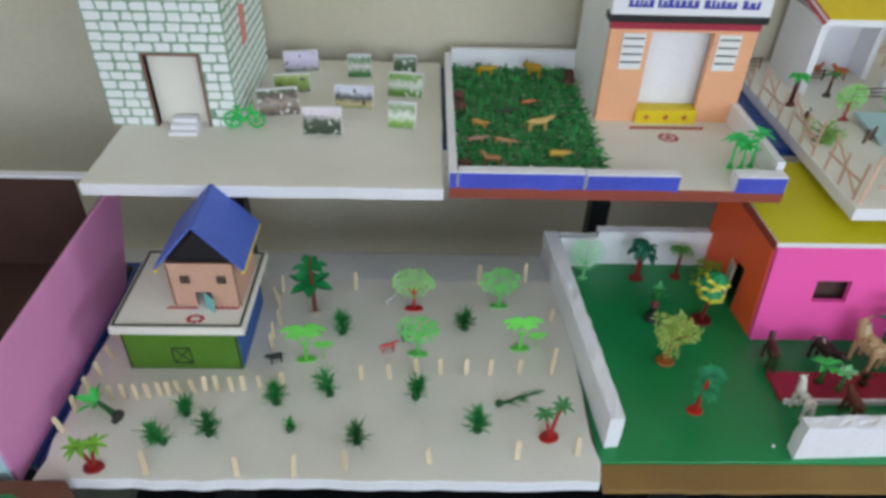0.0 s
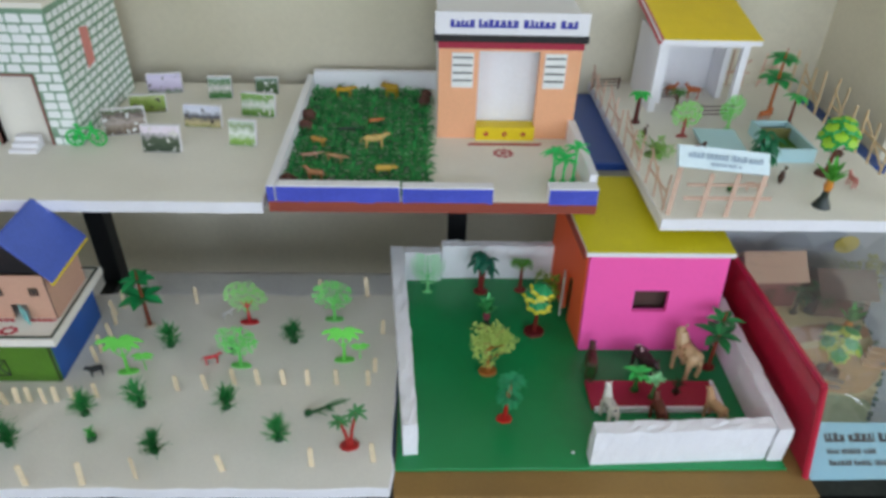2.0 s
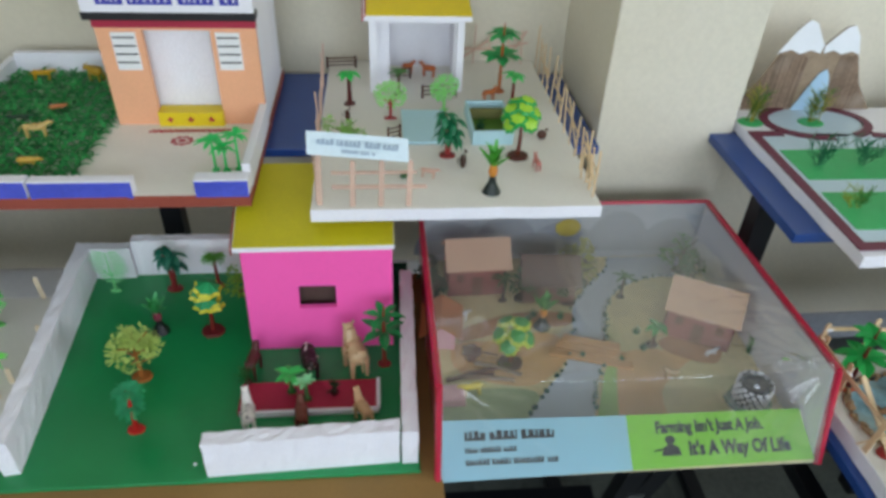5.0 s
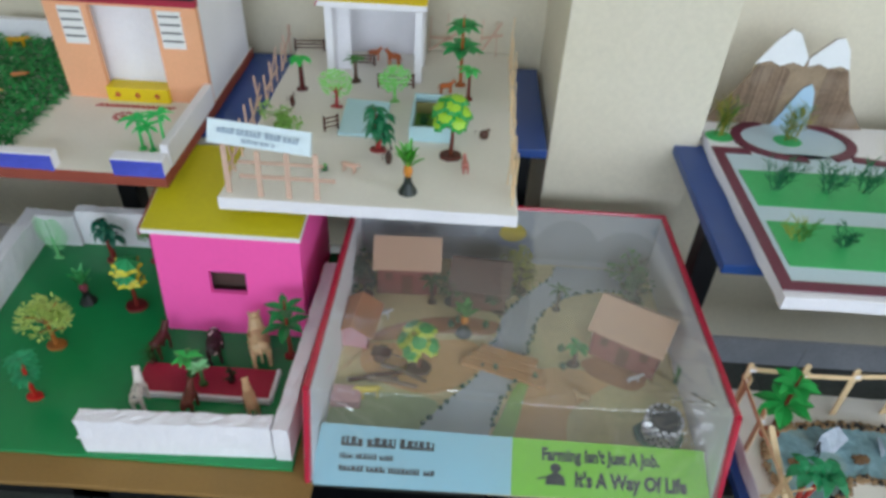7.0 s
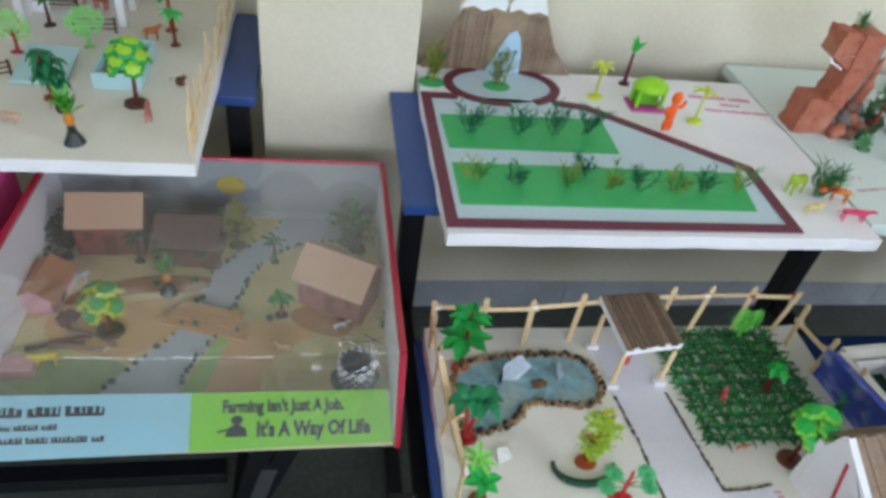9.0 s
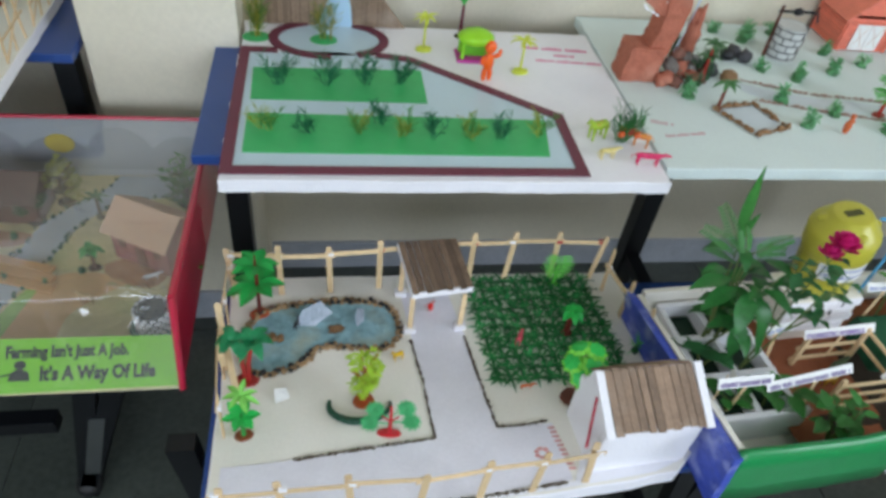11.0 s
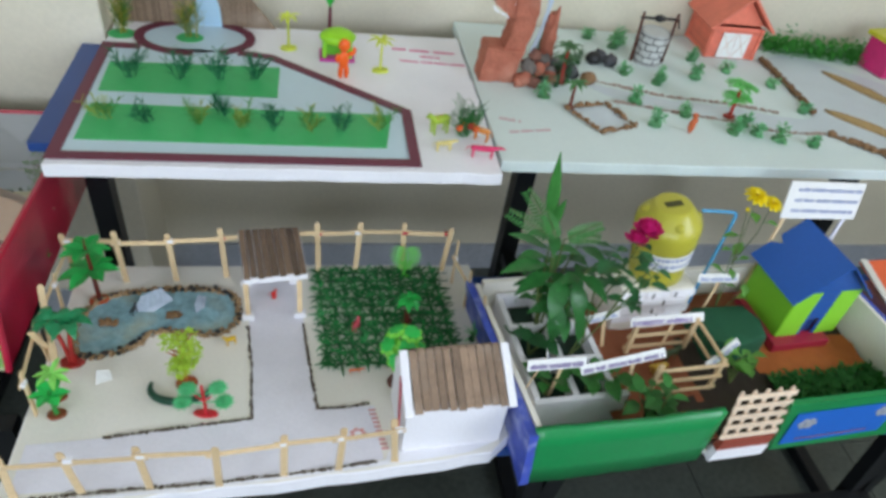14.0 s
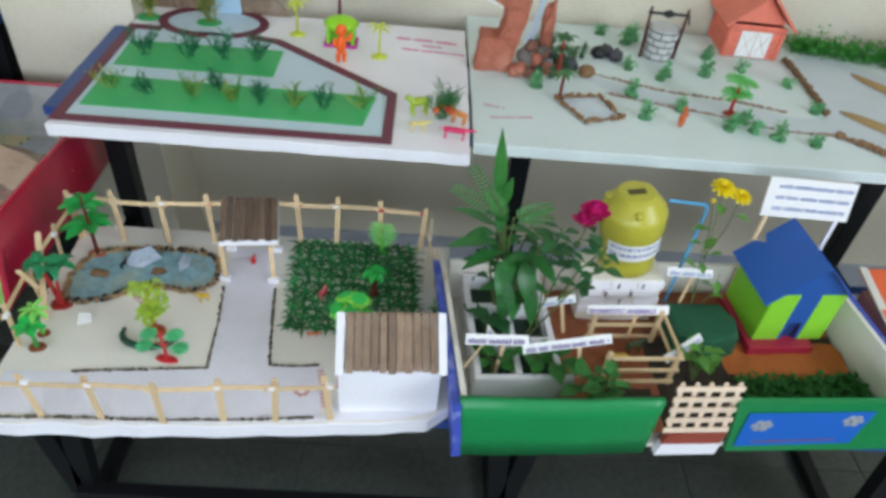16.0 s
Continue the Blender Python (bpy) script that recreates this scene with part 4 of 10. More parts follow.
            for s in (-1, 1):
                leaf(bm, (0, 0, z), (s, 0.05, -0.25 + 0.05 * i), (0, 1, 0), ln_, 0.005, 0.25 * s, 3)
        tube(bm, (0, 0, h * 0.3), (0, 0, h), 0.0022, 0.001, 6)
    part("crown", bm, plastic(col, 0.3), t)
    return t


def lobed_tree(label, h=0.13, col="2fae4e", rim="c9d92f", base_col="5a2416", trunk_col="6b2c1a", group="lobed toy trees", seed=5, lobes=10, size=0.04, stacked=False):
    r = random.Random(seed)
    t = thing("lobed_toy_tree", label, "toy tree", group=group)
    bm = bmesh.new()
    disc(bm, (0, 0, 0), 0.024, 0.02, 0.007, 20, rough=0.1)
    part("base", bm, plastic(base_col), t)
    bm = bmesh.new()
    pipe(bm, [(0, 0, 0.005), (0.002, 0, h * 0.35), (0, 0, h * 0.75)], [0.005, 0.0038, 0.002], 8)
    part("trunk", bm, plastic(trunk_col), t)
    crown = Vector((0, 0, h * 0.68))
    for i in range(lobes):
        a = i * 2.4
        up_ = 1 - 1.25 * (i + 0.5) / lobes
        q = math.sqrt(max(0.0, 1 - up_ * up_))
        way = Vector((math.cos(a) * q, math.sin(a) * q, up_))
        c = crown + Vector((way.x * size * 0.75, way.y * size * 0.75, way.z * h * 0.28))
        b = bmesh.new()
        n = 16
        if stacked:
            c = Vector((0.008 * math.cos(a), 0.006 * math.sin(a), h * (0.93 - 0.36 * i / max(1, lobes - 1))))
            way = Vector((0.3 * math.cos(a), 0.3 * math.sin(a), 1.0))
        tilt = (way + Vector((r.uniform(-0.2, 0.2), r.uniform(-0.2, 0.2), 0.75))).to_track_quat("Z", "Y").to_matrix()
        ctr = b.verts.new(c + tilt @ Vector((0, 0, 0.014 if stacked else 0.006)))
        low = b.verts.new(c + tilt @ Vector((0, 0, -0.004)))
        in_, out = [], []
        for j in range(n):
            q2 = 6.283 * j / n
            k = size * 0.5 * (1 + 0.10 * math.cos(8 * q2))
            in_.append(b.verts.new(c + tilt @ Vector((math.cos(q2) * k * (0.84 if stacked else 0.72), math.sin(q2) * k * (0.84 if stacked else 0.72), 0.0 if stacked else 0.003))))
            out.append(b.verts.new(c + tilt @ Vector((math.cos(q2) * k, math.sin(q2) * k, -0.007 if stacked else -0.003))))
        for j in range(n):
            j2 = (j + 1) % n
            b.faces.new((ctr, in_[j], in_[j2])).material_index = 0
            b.faces.new((in_[j], out[j], out[j2], in_[j2])).material_index = 1
            b.faces.new((low, out[j2], out[j])).material_index = 0
        part("leaf_lobe", b, [plastic(col), plastic(rim)], t)
    return t


def bushy_tree(label, h=0.13, col="9cbf45", trunk_col="8a4a22", r0=0.046, count=420, group="bushy toy trees", seed=6, base_col=None, low=0.3, leaf_size=0.0085):
    r = random.Random(seed)
    t = thing("bushy_toy_tree", label, "toy tree", group=group)
    bm = bmesh.new()
    disc(bm, (0, 0, 0), 0.02, 0.016, 0.006, 18)
    part("base", bm, plastic(base_col or trunk_col), t)
    bm = bmesh.new()
    tube(bm, (0, 0, 0.004), (0, 0, h * 0.6), 0.005, 0.003, 8)
    for i in range(9):
        a = i * 2.4
        tube(bm, (0, 0, h * (0.3 + 0.04 * i)), (math.cos(a) * r0 * 0.75, math.sin(a) * r0 * 0.75, h * (0.42 + 0.055 * i)), 0.0022, 0.001, 5)
    part("trunk", bm, plastic(trunk_col), t)
    bm = bmesh.new()
    mid = h * (low + 1) / 2
    half = h * (1 - low) * 0.5
    clumps = []
    for i in range(max(5, min(22, count // 45))):
        v = Vector((r.gauss(0, 1), r.gauss(0, 1), r.gauss(0, 1))).normalized() * r.uniform(0.45, 0.95)
        clumps.append(Vector((v.x * r0, v.y * r0, mid + v.z * half)))
    for i in range(count):
        c = clumps[i % len(clumps)]
        v = Vector((r.gauss(0, 1), r.gauss(0, 1), r.gauss(0, 1))).normalized()
        p = c + v * r0 * r.uniform(0.12, 0.38)
        leaf(bm, p, v + Vector((r.uniform(-0.6, 0.6), r.uniform(-0.6, 0.6), r.uniform(-0.3, 0.6))), (0, 0, 1), leaf_size * r.uniform(0.8, 1.3), leaf_size * 0.62, 0.4, 2, tip=0.35)
    part("crown", bm, plastic(col, 0.5), t)
    return t


def sprout(label, h=0.1, leaf_col="4fae3c", neck_col="d98a2a", foot_col="1f2c26", group="toy sprouts", seed=4):
    """A toy plant: a flared dark foot, a short coloured neck and a sheaf of upright leaves."""
    r = random.Random(seed)
    t = thing("toy_sprout", label, "toy plant", group=group)
    bm = bmesh.new()
    pipe(bm, [(0, 0, 0.0), (0, 0, 0.006), (0, 0, h * 0.2), (0, 0, h * 0.34)], [0.019, 0.016, 0.008, 0.006], 12)
    part("foot", bm, plastic(foot_col), t)
    bm = bmesh.new()
    pipe(bm, [(0, 0, h * 0.33), (0, 0, h * 0.42), (0, 0, h * 0.54)], [0.007, 0.0095, 0.006], 10)
    part("neck", bm, plastic(neck_col), t)
    for i in range(14):
        a = i * 2.4
        el = 1.0 + 0.035 * i
        w = Vector((math.cos(a) * math.cos(el), math.sin(a) * math.cos(el), math.sin(el)))
        b = bmesh.new()
        leaf(b, (w.x * 0.004, w.y * 0.004, h * (0.46 + 0.012 * i)), w, (0, 0, 1), h * r.uniform(0.28, 0.42), 0.013, r.uniform(0.1, 0.6), 4, tip=0.3)
        part("leaf", b, plastic(leaf_col), t)
    return t


def animal(label, length=0.05, height=0.036, col="d8a86a", spot=None, neck=0.3, head=1.0, tail=True, name="toy_animal", category="toy animal", bulk=1.0, spots=14, group="", seed=1, sit=False, bands=0):
    """A small moulded four-legged animal, facing +x, in one mesh."""
    r = random.Random(seed)
    bm = bmesh.new()
    L, H = length, height
    bz, br = H * 0.62, H * 0.21 * bulk
    if sit:
        blob(bm, (0, 0, H * 0.42), (L * 0.26, L * 0.2, H * 0.42), 0.1, 2)
        hx, hz = L * 0.16, H * 0.9
    else:
        blob(bm, (0, 0, bz), (L * 0.36, br * 0.92, br), 0.12, 2)
        blob(bm, (L * 0.2, 0, bz + br * 0.1), (L * 0.16, br * 0.95, br * 1.08), 0.1, 1)
        blob(bm, (-L * 0.22, 0, bz + br * 0.05), (L * 0.15, br, br * 1.05), 0.1, 1)
        for sx in (-1, 1):
            for sy in (-1, 1):
                x = sx * L * 0.25
                pipe(bm, [(x, sy * br * 0.6, bz - br * 0.2), (x + L * 0.015 * sx, sy * br * 0.65, bz * 0.45), (x - L * 0.01, sy * br * 0.65, 0.0)], [H * 0.085, H * 0.055, H * 0.05], 7)
                blob(bm, (x + L * 0.01, sy * br * 0.65, H * 0.03), (H * 0.065, H * 0.05, H * 0.03))
        hx, hz = L * (0.34 + 0.12 * (1 - neck)), bz + br * 0.4 + neck * H * 0.55
        pipe(bm, [(L * 0.25, 0, bz + br * 0.2), (hx, 0, hz)], [br * 0.75, br * 0.5], 8)
    blob(bm, (hx + L * 0.03, 0, hz), (L * 0.085 * head, br * 0.55 * head, br * 0.55 * head), 0.05, 1)
    blob(bm, (hx + L * 0.1 * head, 0, hz - br * 0.18), (L * 0.07 * head, br * 0.34 * head, br * 0.34 * head))
    for s in (-1, 1):
        blob(bm, (hx, s * br * 0.42 * head, hz + br * 0.55 * head), (br * 0.12, br * 0.14, br * 0.24))
    if tail:
        pipe(bm, [(-L * 0.34, 0, bz + br * 0.3), (-L * 0.44, 0, bz), (-L * 0.47, 0, bz * 0.6)], [H * 0.03, H * 0.022, H * 0.02], 6)
    for i in range(bands):
        x = L * (-0.3 + 0.6 * i / max(1, bands - 1))
        k = math.sqrt(max(0.1, 1 - (x / (L * 0.4)) ** 2))
        blob(bm, (x, 0, bz + br * 0.04), (L * (0.022 if bands > 3 else 0.085), br * k * 1.02, br * (k * 0.6 + 0.5)), 0.0, 1, slot=1)
        if bands > 3:
            u = (i + 0.5) / bands
            blob(bm, (L * 0.25 + (hx - L * 0.25) * u, 0, bz + br * 0.2 + (hz - bz - br * 0.2) * u), (L * 0.055, br * 0.72, L * 0.012), 0.0, 1, slot=1)
    if spot:
        for i in range(spots):
            x, a = r.uniform(-0.3, 0.3) * L, r.uniform(-0.2, 3.3)
            k = math.sqrt(max(0.1, 1 - (x / (L * 0.38)) ** 2))
            blob(bm, (x, math.cos(a) * br * 0.88 * k, bz + math.sin(a) * br * 0.98 * k), (L * 0.035, br * 0.2, br * 0.2), slot=1)
    ob = part(name, bm, [plastic(col)] + ([plastic(spot)] if spot else []))
    return tagged(ob, label, category, group)


def put(ob, x, y, z, rz=0.0, s=1.0, rx=0.0, ry=0.0):
    ob.matrix_world = pose(x, y, z, rx, ry, rz) @ Matrix.Scale(s, 4)
    return ob


def ice_stick(high, wide=0.0095, thick=0.0022, m=None):
    """A flat stick with rounded ends, standing on z = 0."""
    bm = bmesh.new()
    r = wide / 2
    pts = [(-r, 0, 0), (r, 0, 0)] + [(r * math.cos(a), 0, high - r + r * math.sin(a)) for a in (0, 0.52, 1.05, 1.57, 2.09, 2.62, 3.14)]
    plate(bm, [(x, -thick / 2, z) for x, y, z in pts], thick, (0, 1, 0))
    if m:
        bm.transform(m)
    return bm


STICK_PALE = mat("pale_wood_stick", rgb("e6d2b0"), 0.65, 0.1, 60, 0.1, 300, spread=0.1)
STICK_MESH = {}


def post(x, y, z, high, rz=0.0, lean=0.0, lean2=0.0, wide=0.0095, label="short bare wooden stick standing in the board", group="stick posts", material=None, name="stick_post"):
    key = (round(high, 3), wide, material)
    if key not in STICK_MESH:
        bm = ice_stick(high, wide)
        me = bpy.data.meshes.new(name)
        bmesh.ops.recalc_face_normals(bm, faces=bm.faces[:])
        bm.to_mesh(me)
        bm.free()
        me.materials.append(material or STICK_PALE)
        STICK_MESH[key] = me
    ob = new(name, STICK_MESH[key])
    ob.matrix_world = pose(x, y, z, lean, lean2, rz)
    return tagged(ob, label, "stick", group)


def grass_mat(name, label, x0, x1, y0, y1, z, pitch, blade, cols, height, skew=0.0, seed=8):
    """Artificial grass: a grid of little rosettes on a net."""
    r = random.Random(seed)
    t = thing(name, label, "grass mat", (x0 + x1) / 2, (y0 + y1) / 2, z)
    mx, my = (x0 + x1) / 2, (y0 + y1) / 2
    for k, col in enumerate(cols):
        bm = bmesh.new()
        nx, ny = int((x1 - x0) / pitch), int((y1 - y0) / pitch)
        for i in range(nx + 1):
            for j in range(ny + 1):
                if (i + j) % len(cols) != k:
                    continue
                cx, cy = x0 + pitch * i + skew * j / ny - mx, y0 + pitch * j - my
                for q in range(8):
                    a = 0.785 * q + r.uniform(-0.3, 0.3)
                    el = r.uniform(0.25, 1.0)
                    leaf(bm, (cx, cy, 0.001), (math.cos(a) * math.cos(el), math.sin(a) * math.cos(el), math.sin(el)), (0, 0, 1), blade * r.uniform(0.7, 1.15), blade * 0.2, 0.9, 3, tip=0.06, widest=0.35)
        tagged(part("grass_layer", bm, plastic(col, 0.5), t), kind="stuff")
    bm = bmesh.new()
    for i in range(int((x1 - x0) / pitch) + 1):
        x = x0 + pitch * i - mx
        tube(bm, (x, y0 - my, 0.001), (x + skew, y1 - my, 0.001), 0.0014, seg=4)
    for j in range(int((y1 - y0) / pitch) + 1):
        y = y0 + pitch * j - my
        tube(bm, (x0 - mx, y, 0.001), (x1 - mx, y, 0.001), 0.0014, seg=4)
    tagged(part("net", bm, plastic("14522a", 0.6), t), kind="stuff")
    return t


def pebbles(name, label, path, z, size, count, material, seed=1, flat=0.7, width=0.0, closed=False, category="stone border"):
    """A line of small stones along a path, as one mesh of stuff."""
    r = random.Random(seed)
    pts = [Vector(p) for p in path] + ([Vector(path[0])] if closed else [])
    seg = [(b - a).length for a, b in zip(pts, pts[1:])]
    total = sum(seg)
    ox, oy = path[0]
    bm = bmesh.new()
    for i in range(count):
        d = total * (i + r.random() * 0.5) / count
        for k, s in enumerate(seg):
            if d <= s or k == len(seg) - 1:
                p = pts[k].lerp(pts[k + 1], min(1, d / s))
                break
            d -= s
        q = size * r.uniform(0.6, 1.3)
        c = (p.x - ox + r.uniform(-1, 1) * width, p.y - oy + r.uniform(-1, 1) * width, q * flat * 0.4)
        blob(bm, c, (q * 0.5, q * 0.5 * r.uniform(0.7, 1.2), q * 0.5 * flat), 0.4, turn=Matrix.Rotation(r.uniform(0, 3), 3, "Z"))
    ob = part(name, bm, material)
    ob.matrix_world = pose(ox, oy, z)
    return tagged(ob, label, category, kind="stuff")


def smooth_path(pts, n=6, closed=False):
    """A Catmull-Rom curve through flat points."""
    p = [Vector(q) for q in pts]
    out = []
    m = len(p)
    for i in range(m if closed else m - 1):
        a, b, c, d = (p[(i - 1) % m] if closed or i else p[0]), p[i], p[(i + 1) % m], (p[(i + 2) % m] if closed or i + 2 < m else p[-1])
        for j in range(n):
            t = j / n
            out.append(0.5 * ((2 * b) + (c - a) * t + (2 * a - 5 * b + 4 * c - d) * t * t + (3 * b - a - 3 * c + d) * t ** 3))
    if not closed:
        out.append(p[-1])
    return [(v.x, v.y) for v in out]


def sheet(name, label, material, pts, z, thick=0.001, category="sheet", kind=""):
    ox, oy = pts[0]
    bm = bmesh.new()
    plate(bm, [(x - ox, y - oy, 0) for x, y in pts], thick)
    ob = part(name, bm, material)
    ob.matrix_world = pose(ox, oy, z)
    return tagged(ob, label, category, kind=kind)

# ---- photo cards and bicycle before the stone tower ----
def photo(label, x0, y0, x1, y1, high, bands, seed, lean=12):
    """A printed picture on a foam block: bands of colour with blurred blotches."""
    c = Vector(((x0 + x1) / 2, (y0 + y1) / 2))
    w = math.hypot(x1 - x0, y1 - y0)
    t = thing("photo_card", label, "photo card", c.x, c.y, UZ, math.degrees(math.atan2(y1 - y0, x1 - x0)), "photo cards")
    b = bmesh.new()
    plate(b, [(-w / 2, 0, 0), (w / 2, 0, 0), (w / 2, 0.012, high), (-w / 2, 0.012, high)], 0.012, (0, 1, 0))
    part("foam_block", b, FOAM, t)
    m = bpy.data.materials.new("printed_picture")
    m.use_nodes = True
    nd, ln = m.node_tree.nodes, m.node_tree.links.new
    tc, sep, nz, ad, rp = (nd.new(k) for k in ("ShaderNodeTexCoord", "ShaderNodeSeparateXYZ", "ShaderNodeTexNoise", "ShaderNodeMath", "ShaderNodeValToRGB"))
    nz.noise_dimensions = "4D"
    nz.inputs["Scale"].default_value, nz.inputs["W"].default_value = 90, seed * 3.1
    ad.operation = "MULTIPLY_ADD"
    ad.inputs[1].default_value = 0.5 * high
    ln(tc.outputs["Object"], sep.inputs[0])
    ln(tc.outputs["Object"], nz.inputs["Vector"])
    ln(nz.outputs["Fac"], ad.inputs[0])
    ln(sep.outputs["Z"], ad.inputs[2])
    mr = nd.new("ShaderNodeMapRange")
    mr.inputs["From Min"].default_value, mr.inputs["From Max"].default_value = 0.2 * high, 1.3 * high
    ln(ad.outputs[0], mr.inputs["Value"])
    ln(mr.outputs[0], rp.inputs[0])
    el = rp.color_ramp.elements
    el[0].color, el[1].color = (*rgb(bands[0]), 1), (*rgb(bands[-1]), 1)
    for i, h in enumerate(bands[1:-1]):
        el.new((i + 1) / (len(bands) - 1)).color = (*rgb(h), 1)
    sn, sr, mx = nd.new("ShaderNodeTexNoise"), nd.new("ShaderNodeMapRange"), nd.new("ShaderNodeMix")
    sn.noise_dimensions = "4D"
    sn.inputs["Scale"].default_value, sn.inputs["W"].default_value, sn.inputs["Detail"].default_value = 75, seed * 1.7, 3.0
    sr.inputs["From Min"].default_value, sr.inputs["From Max"].default_value = 0.58, 0.64
    mx.data_type = "RGBA"
    mx.inputs[7].default_value = (*rgb(("e6e6e4", "4a4038", "d8d4cc")[seed % 3]), 1)
    ln(tc.outputs["Object"], sn.inputs["Vector"])
    ln(sn.outputs["Fac"], sr.inputs["Value"])
    ln(sr.outputs[0], mx.inputs["Factor"])
    ln(rp.outputs[0], mx.inputs[6])
    ln(mx.outputs[2], nd["Principled BSDF"].inputs["Base Color"])
    nd["Principled BSDF"].inputs["Roughness"].default_value = 0.4
    b = bmesh.new()
    plate(b, [(-w / 2 + 0.001, -0.0012, 0.001), (w / 2 - 0.001, -0.0012, 0.001), (w / 2 - 0.001, 0.0108, high - 0.001), (-w / 2 + 0.001, 0.0108, high - 0.001)], 0.001, (0, 1, 0))
    part("print", b, m, t, "printed farm picture")


G = ("3f6a2c", "5f8f3a", "86a85a", "d9d9df", "b9b7c6")
photo("foam-backed picture with a pale sky, beside the tower", -0.356, 1.712, -0.268, 1.728, 0.05, ("5a7a3a", "c9bcd8", "d8cde6", "cfc6e2"), 1)
photo("foam-backed picture of a green field with pale animals", -0.188, 1.688, -0.127, 1.692, 0.055, ("2f7a2e", "3f7a36", "cfc9c4", "4a7a44", "d5d5dd"), 2)
photo("foam-backed picture of a dark green field", -0.071, 1.722, -0.010, 1.724, 0.042, ("2d4f2a", "3c5f33", "456238", "8fa39a"), 3)
photo("foam-backed picture of a yellow-green meadow", -0.359, 1.585, -0.272, 1.598, 0.042, ("6a5a30", "7f9a3c", "90a84c", "b8c08a"), 4)
photo("foam-backed picture of a pale animal on grass", -0.079, 1.583, 0.007, 1.571, 0.056, ("4c7a30", "6f9a44", "d5d8d0", "6f9a48", "88a862"), 5)
photo("foam-backed picture in dark browns, turned aside", -0.372, 1.452, -0.28, 1.477, 0.06, ("4b3d33", "7c6a58", "a99a90", "5d5046", "4f6a3a"), 6)
photo("foam-backed picture of a herd under a pale sky", -0.203, 1.512, -0.111, 1.504, 0.052, ("7d8a3e", "c9b98c", "4a4a55", "d8dae6", "c8cadf"), 7)
photo("foam-backed picture of dark crops under a pink sky", -0.258, 1.374, -0.171, 1.374, 0.06, ("2c3a2a", "3a4a34", "4d5a44", "e6d9e2", "e9dfe9"), 8)
photo("foam-backed picture of white birds on a green field", -0.071, 1.416, -0.008, 1.407, 0.058, ("6f9a3a", "8fb45a", "e4e8e0", "8aa070", "cfd8d0"), 9)


def bicycle():
    t = thing("toy_bicycle", "bright green plastic toy bicycle beside the tower", "toy bicycle", -0.392, 1.402, UZ, 2)
    t.matrix_world = pose(-0.392, 1.402, UZ, 0, 0, 2) @ Matrix.Scale(1.08, 4)
    green = plastic("1fc556")
    for s in (-0.024, 0.024):
        b = bmesh.new()
        n = 18
        pts = [(s + 0.017 * math.cos(6.283 * i / n), 0, 0.0185 + 0.017 * math.sin(6.283 * i / n)) for i in range(n + 1)]
        pipe(b, pts, [0.0024] * (n + 1), 6)
        for i in range(4):
            tube(b, pts[i * 2], pts[i * 2 + 9], 0.0013, seg=5)
        part("wheel", b, green, t)
    b = bmesh.new()
    A, B, C, D = (-0.024, 0, 0.0185), (0.018, 0, 0.042), (-0.012, 0, 0.04), (0.0, 0, 0.016)
    for p, q in ((A, C), (A, D), (C, D), (C, B), (D, B), (B, (0.024, 0, 0.0185)), (B, (0.016, 0, 0.052)), (C, (-0.014, 0, 0.048))):
        tube(b, p, q, 0.0025, seg=6)
    tube(b, (0.016, -0.012, 0.052), (0.016, 0.012, 0.052), 0.0015, seg=6)
    part("frame", b, green, t)
    b = bmesh.new()
    blob(b, (-0.014, 0, 0.049), (0.008, 0.004, 0.0025))
    part("saddle", b, green, t)


bicycle()

# ---- grass yard of the peach house ----
grass_mat("grass_mat", "dark green artificial grass mat in the walled yard", 0.092, 0.395, 1.205, 1.755, UZ, 0.027, 0.034, ("2a9048", "1f7c3e", "37a254"), 0.02)
ZG = 0.787
put(animal("yellow plastic tiger lying on the grass mat", 0.062, 0.032, "d9a514", "8a5a10", 0.1), 0.170, 1.70, ZG, 8, 1, 0)
put(animal("ochre plastic bear on the grass mat", 0.05, 0.04, "b08a1c", None, 0.05, 1.3, False, bulk=1.5), 0.30, 1.70, ZG, 160)
put(animal("orange plastic calf fallen on the grass mat", 0.042, 0.026, "d9824a", None, 0.1), 0.258, 1.545, ZG, 20, 1, 60)
put(animal("tan plastic fawn on the grass mat", 0.048, 0.03, "c9964a", None, 0.3), 0.142, 1.41, ZG, -30, 1, 25)
put(animal("cream spotted plastic leopard on the grass mat", 0.068, 0.04, "e0bd72", "a8742a", 0.25), 0.27, 1.395, ZG, 10)
put(animal("pinkish plastic lizard on the grass mat", 0.055, 0.02, "c09078", None, 0.0), 0.128, 1.335, ZG, 12)
put(animal("brown plastic fox on the grass mat", 0.06, 0.024, "b88a60", None, 0.05), 0.186, 1.325, ZG, -20)
put(animal("yellow plastic piglet on the grass mat", 0.05, 0.026, "d2a848", None, 0.0, 1.2, False, bulk=1.4), 0.297, 1.28, ZG, 2, 1, 30)
put(animal("brown plastic squirrel beside the yard wall", 0.05, 0.034, "a8724a", None, 0.5), 0.155, 1.235, ZG, 170)
put(animal("dark green plastic crocodile in the grass mat", 0.07, 0.018, "1f3a26", None, 0.0), 0.20, 1.475, ZG, 5)
for x, y in ((0.097, 1.50), (0.095, 1.56), (0.385, 1.66), (0.39, 1.70), (0.098, 1.225)):
    b = bmesh.new()
    blob(b, (0, 0, 0.012), (0.014, 0.018, 0.016), 0.5, 2)
    tagged(put(part("brown_stone", b, TWIG), x, y, UZ + 0.002, x * 900), "rough brown stone at the edge of the grass mat", "stone", "yard stones")
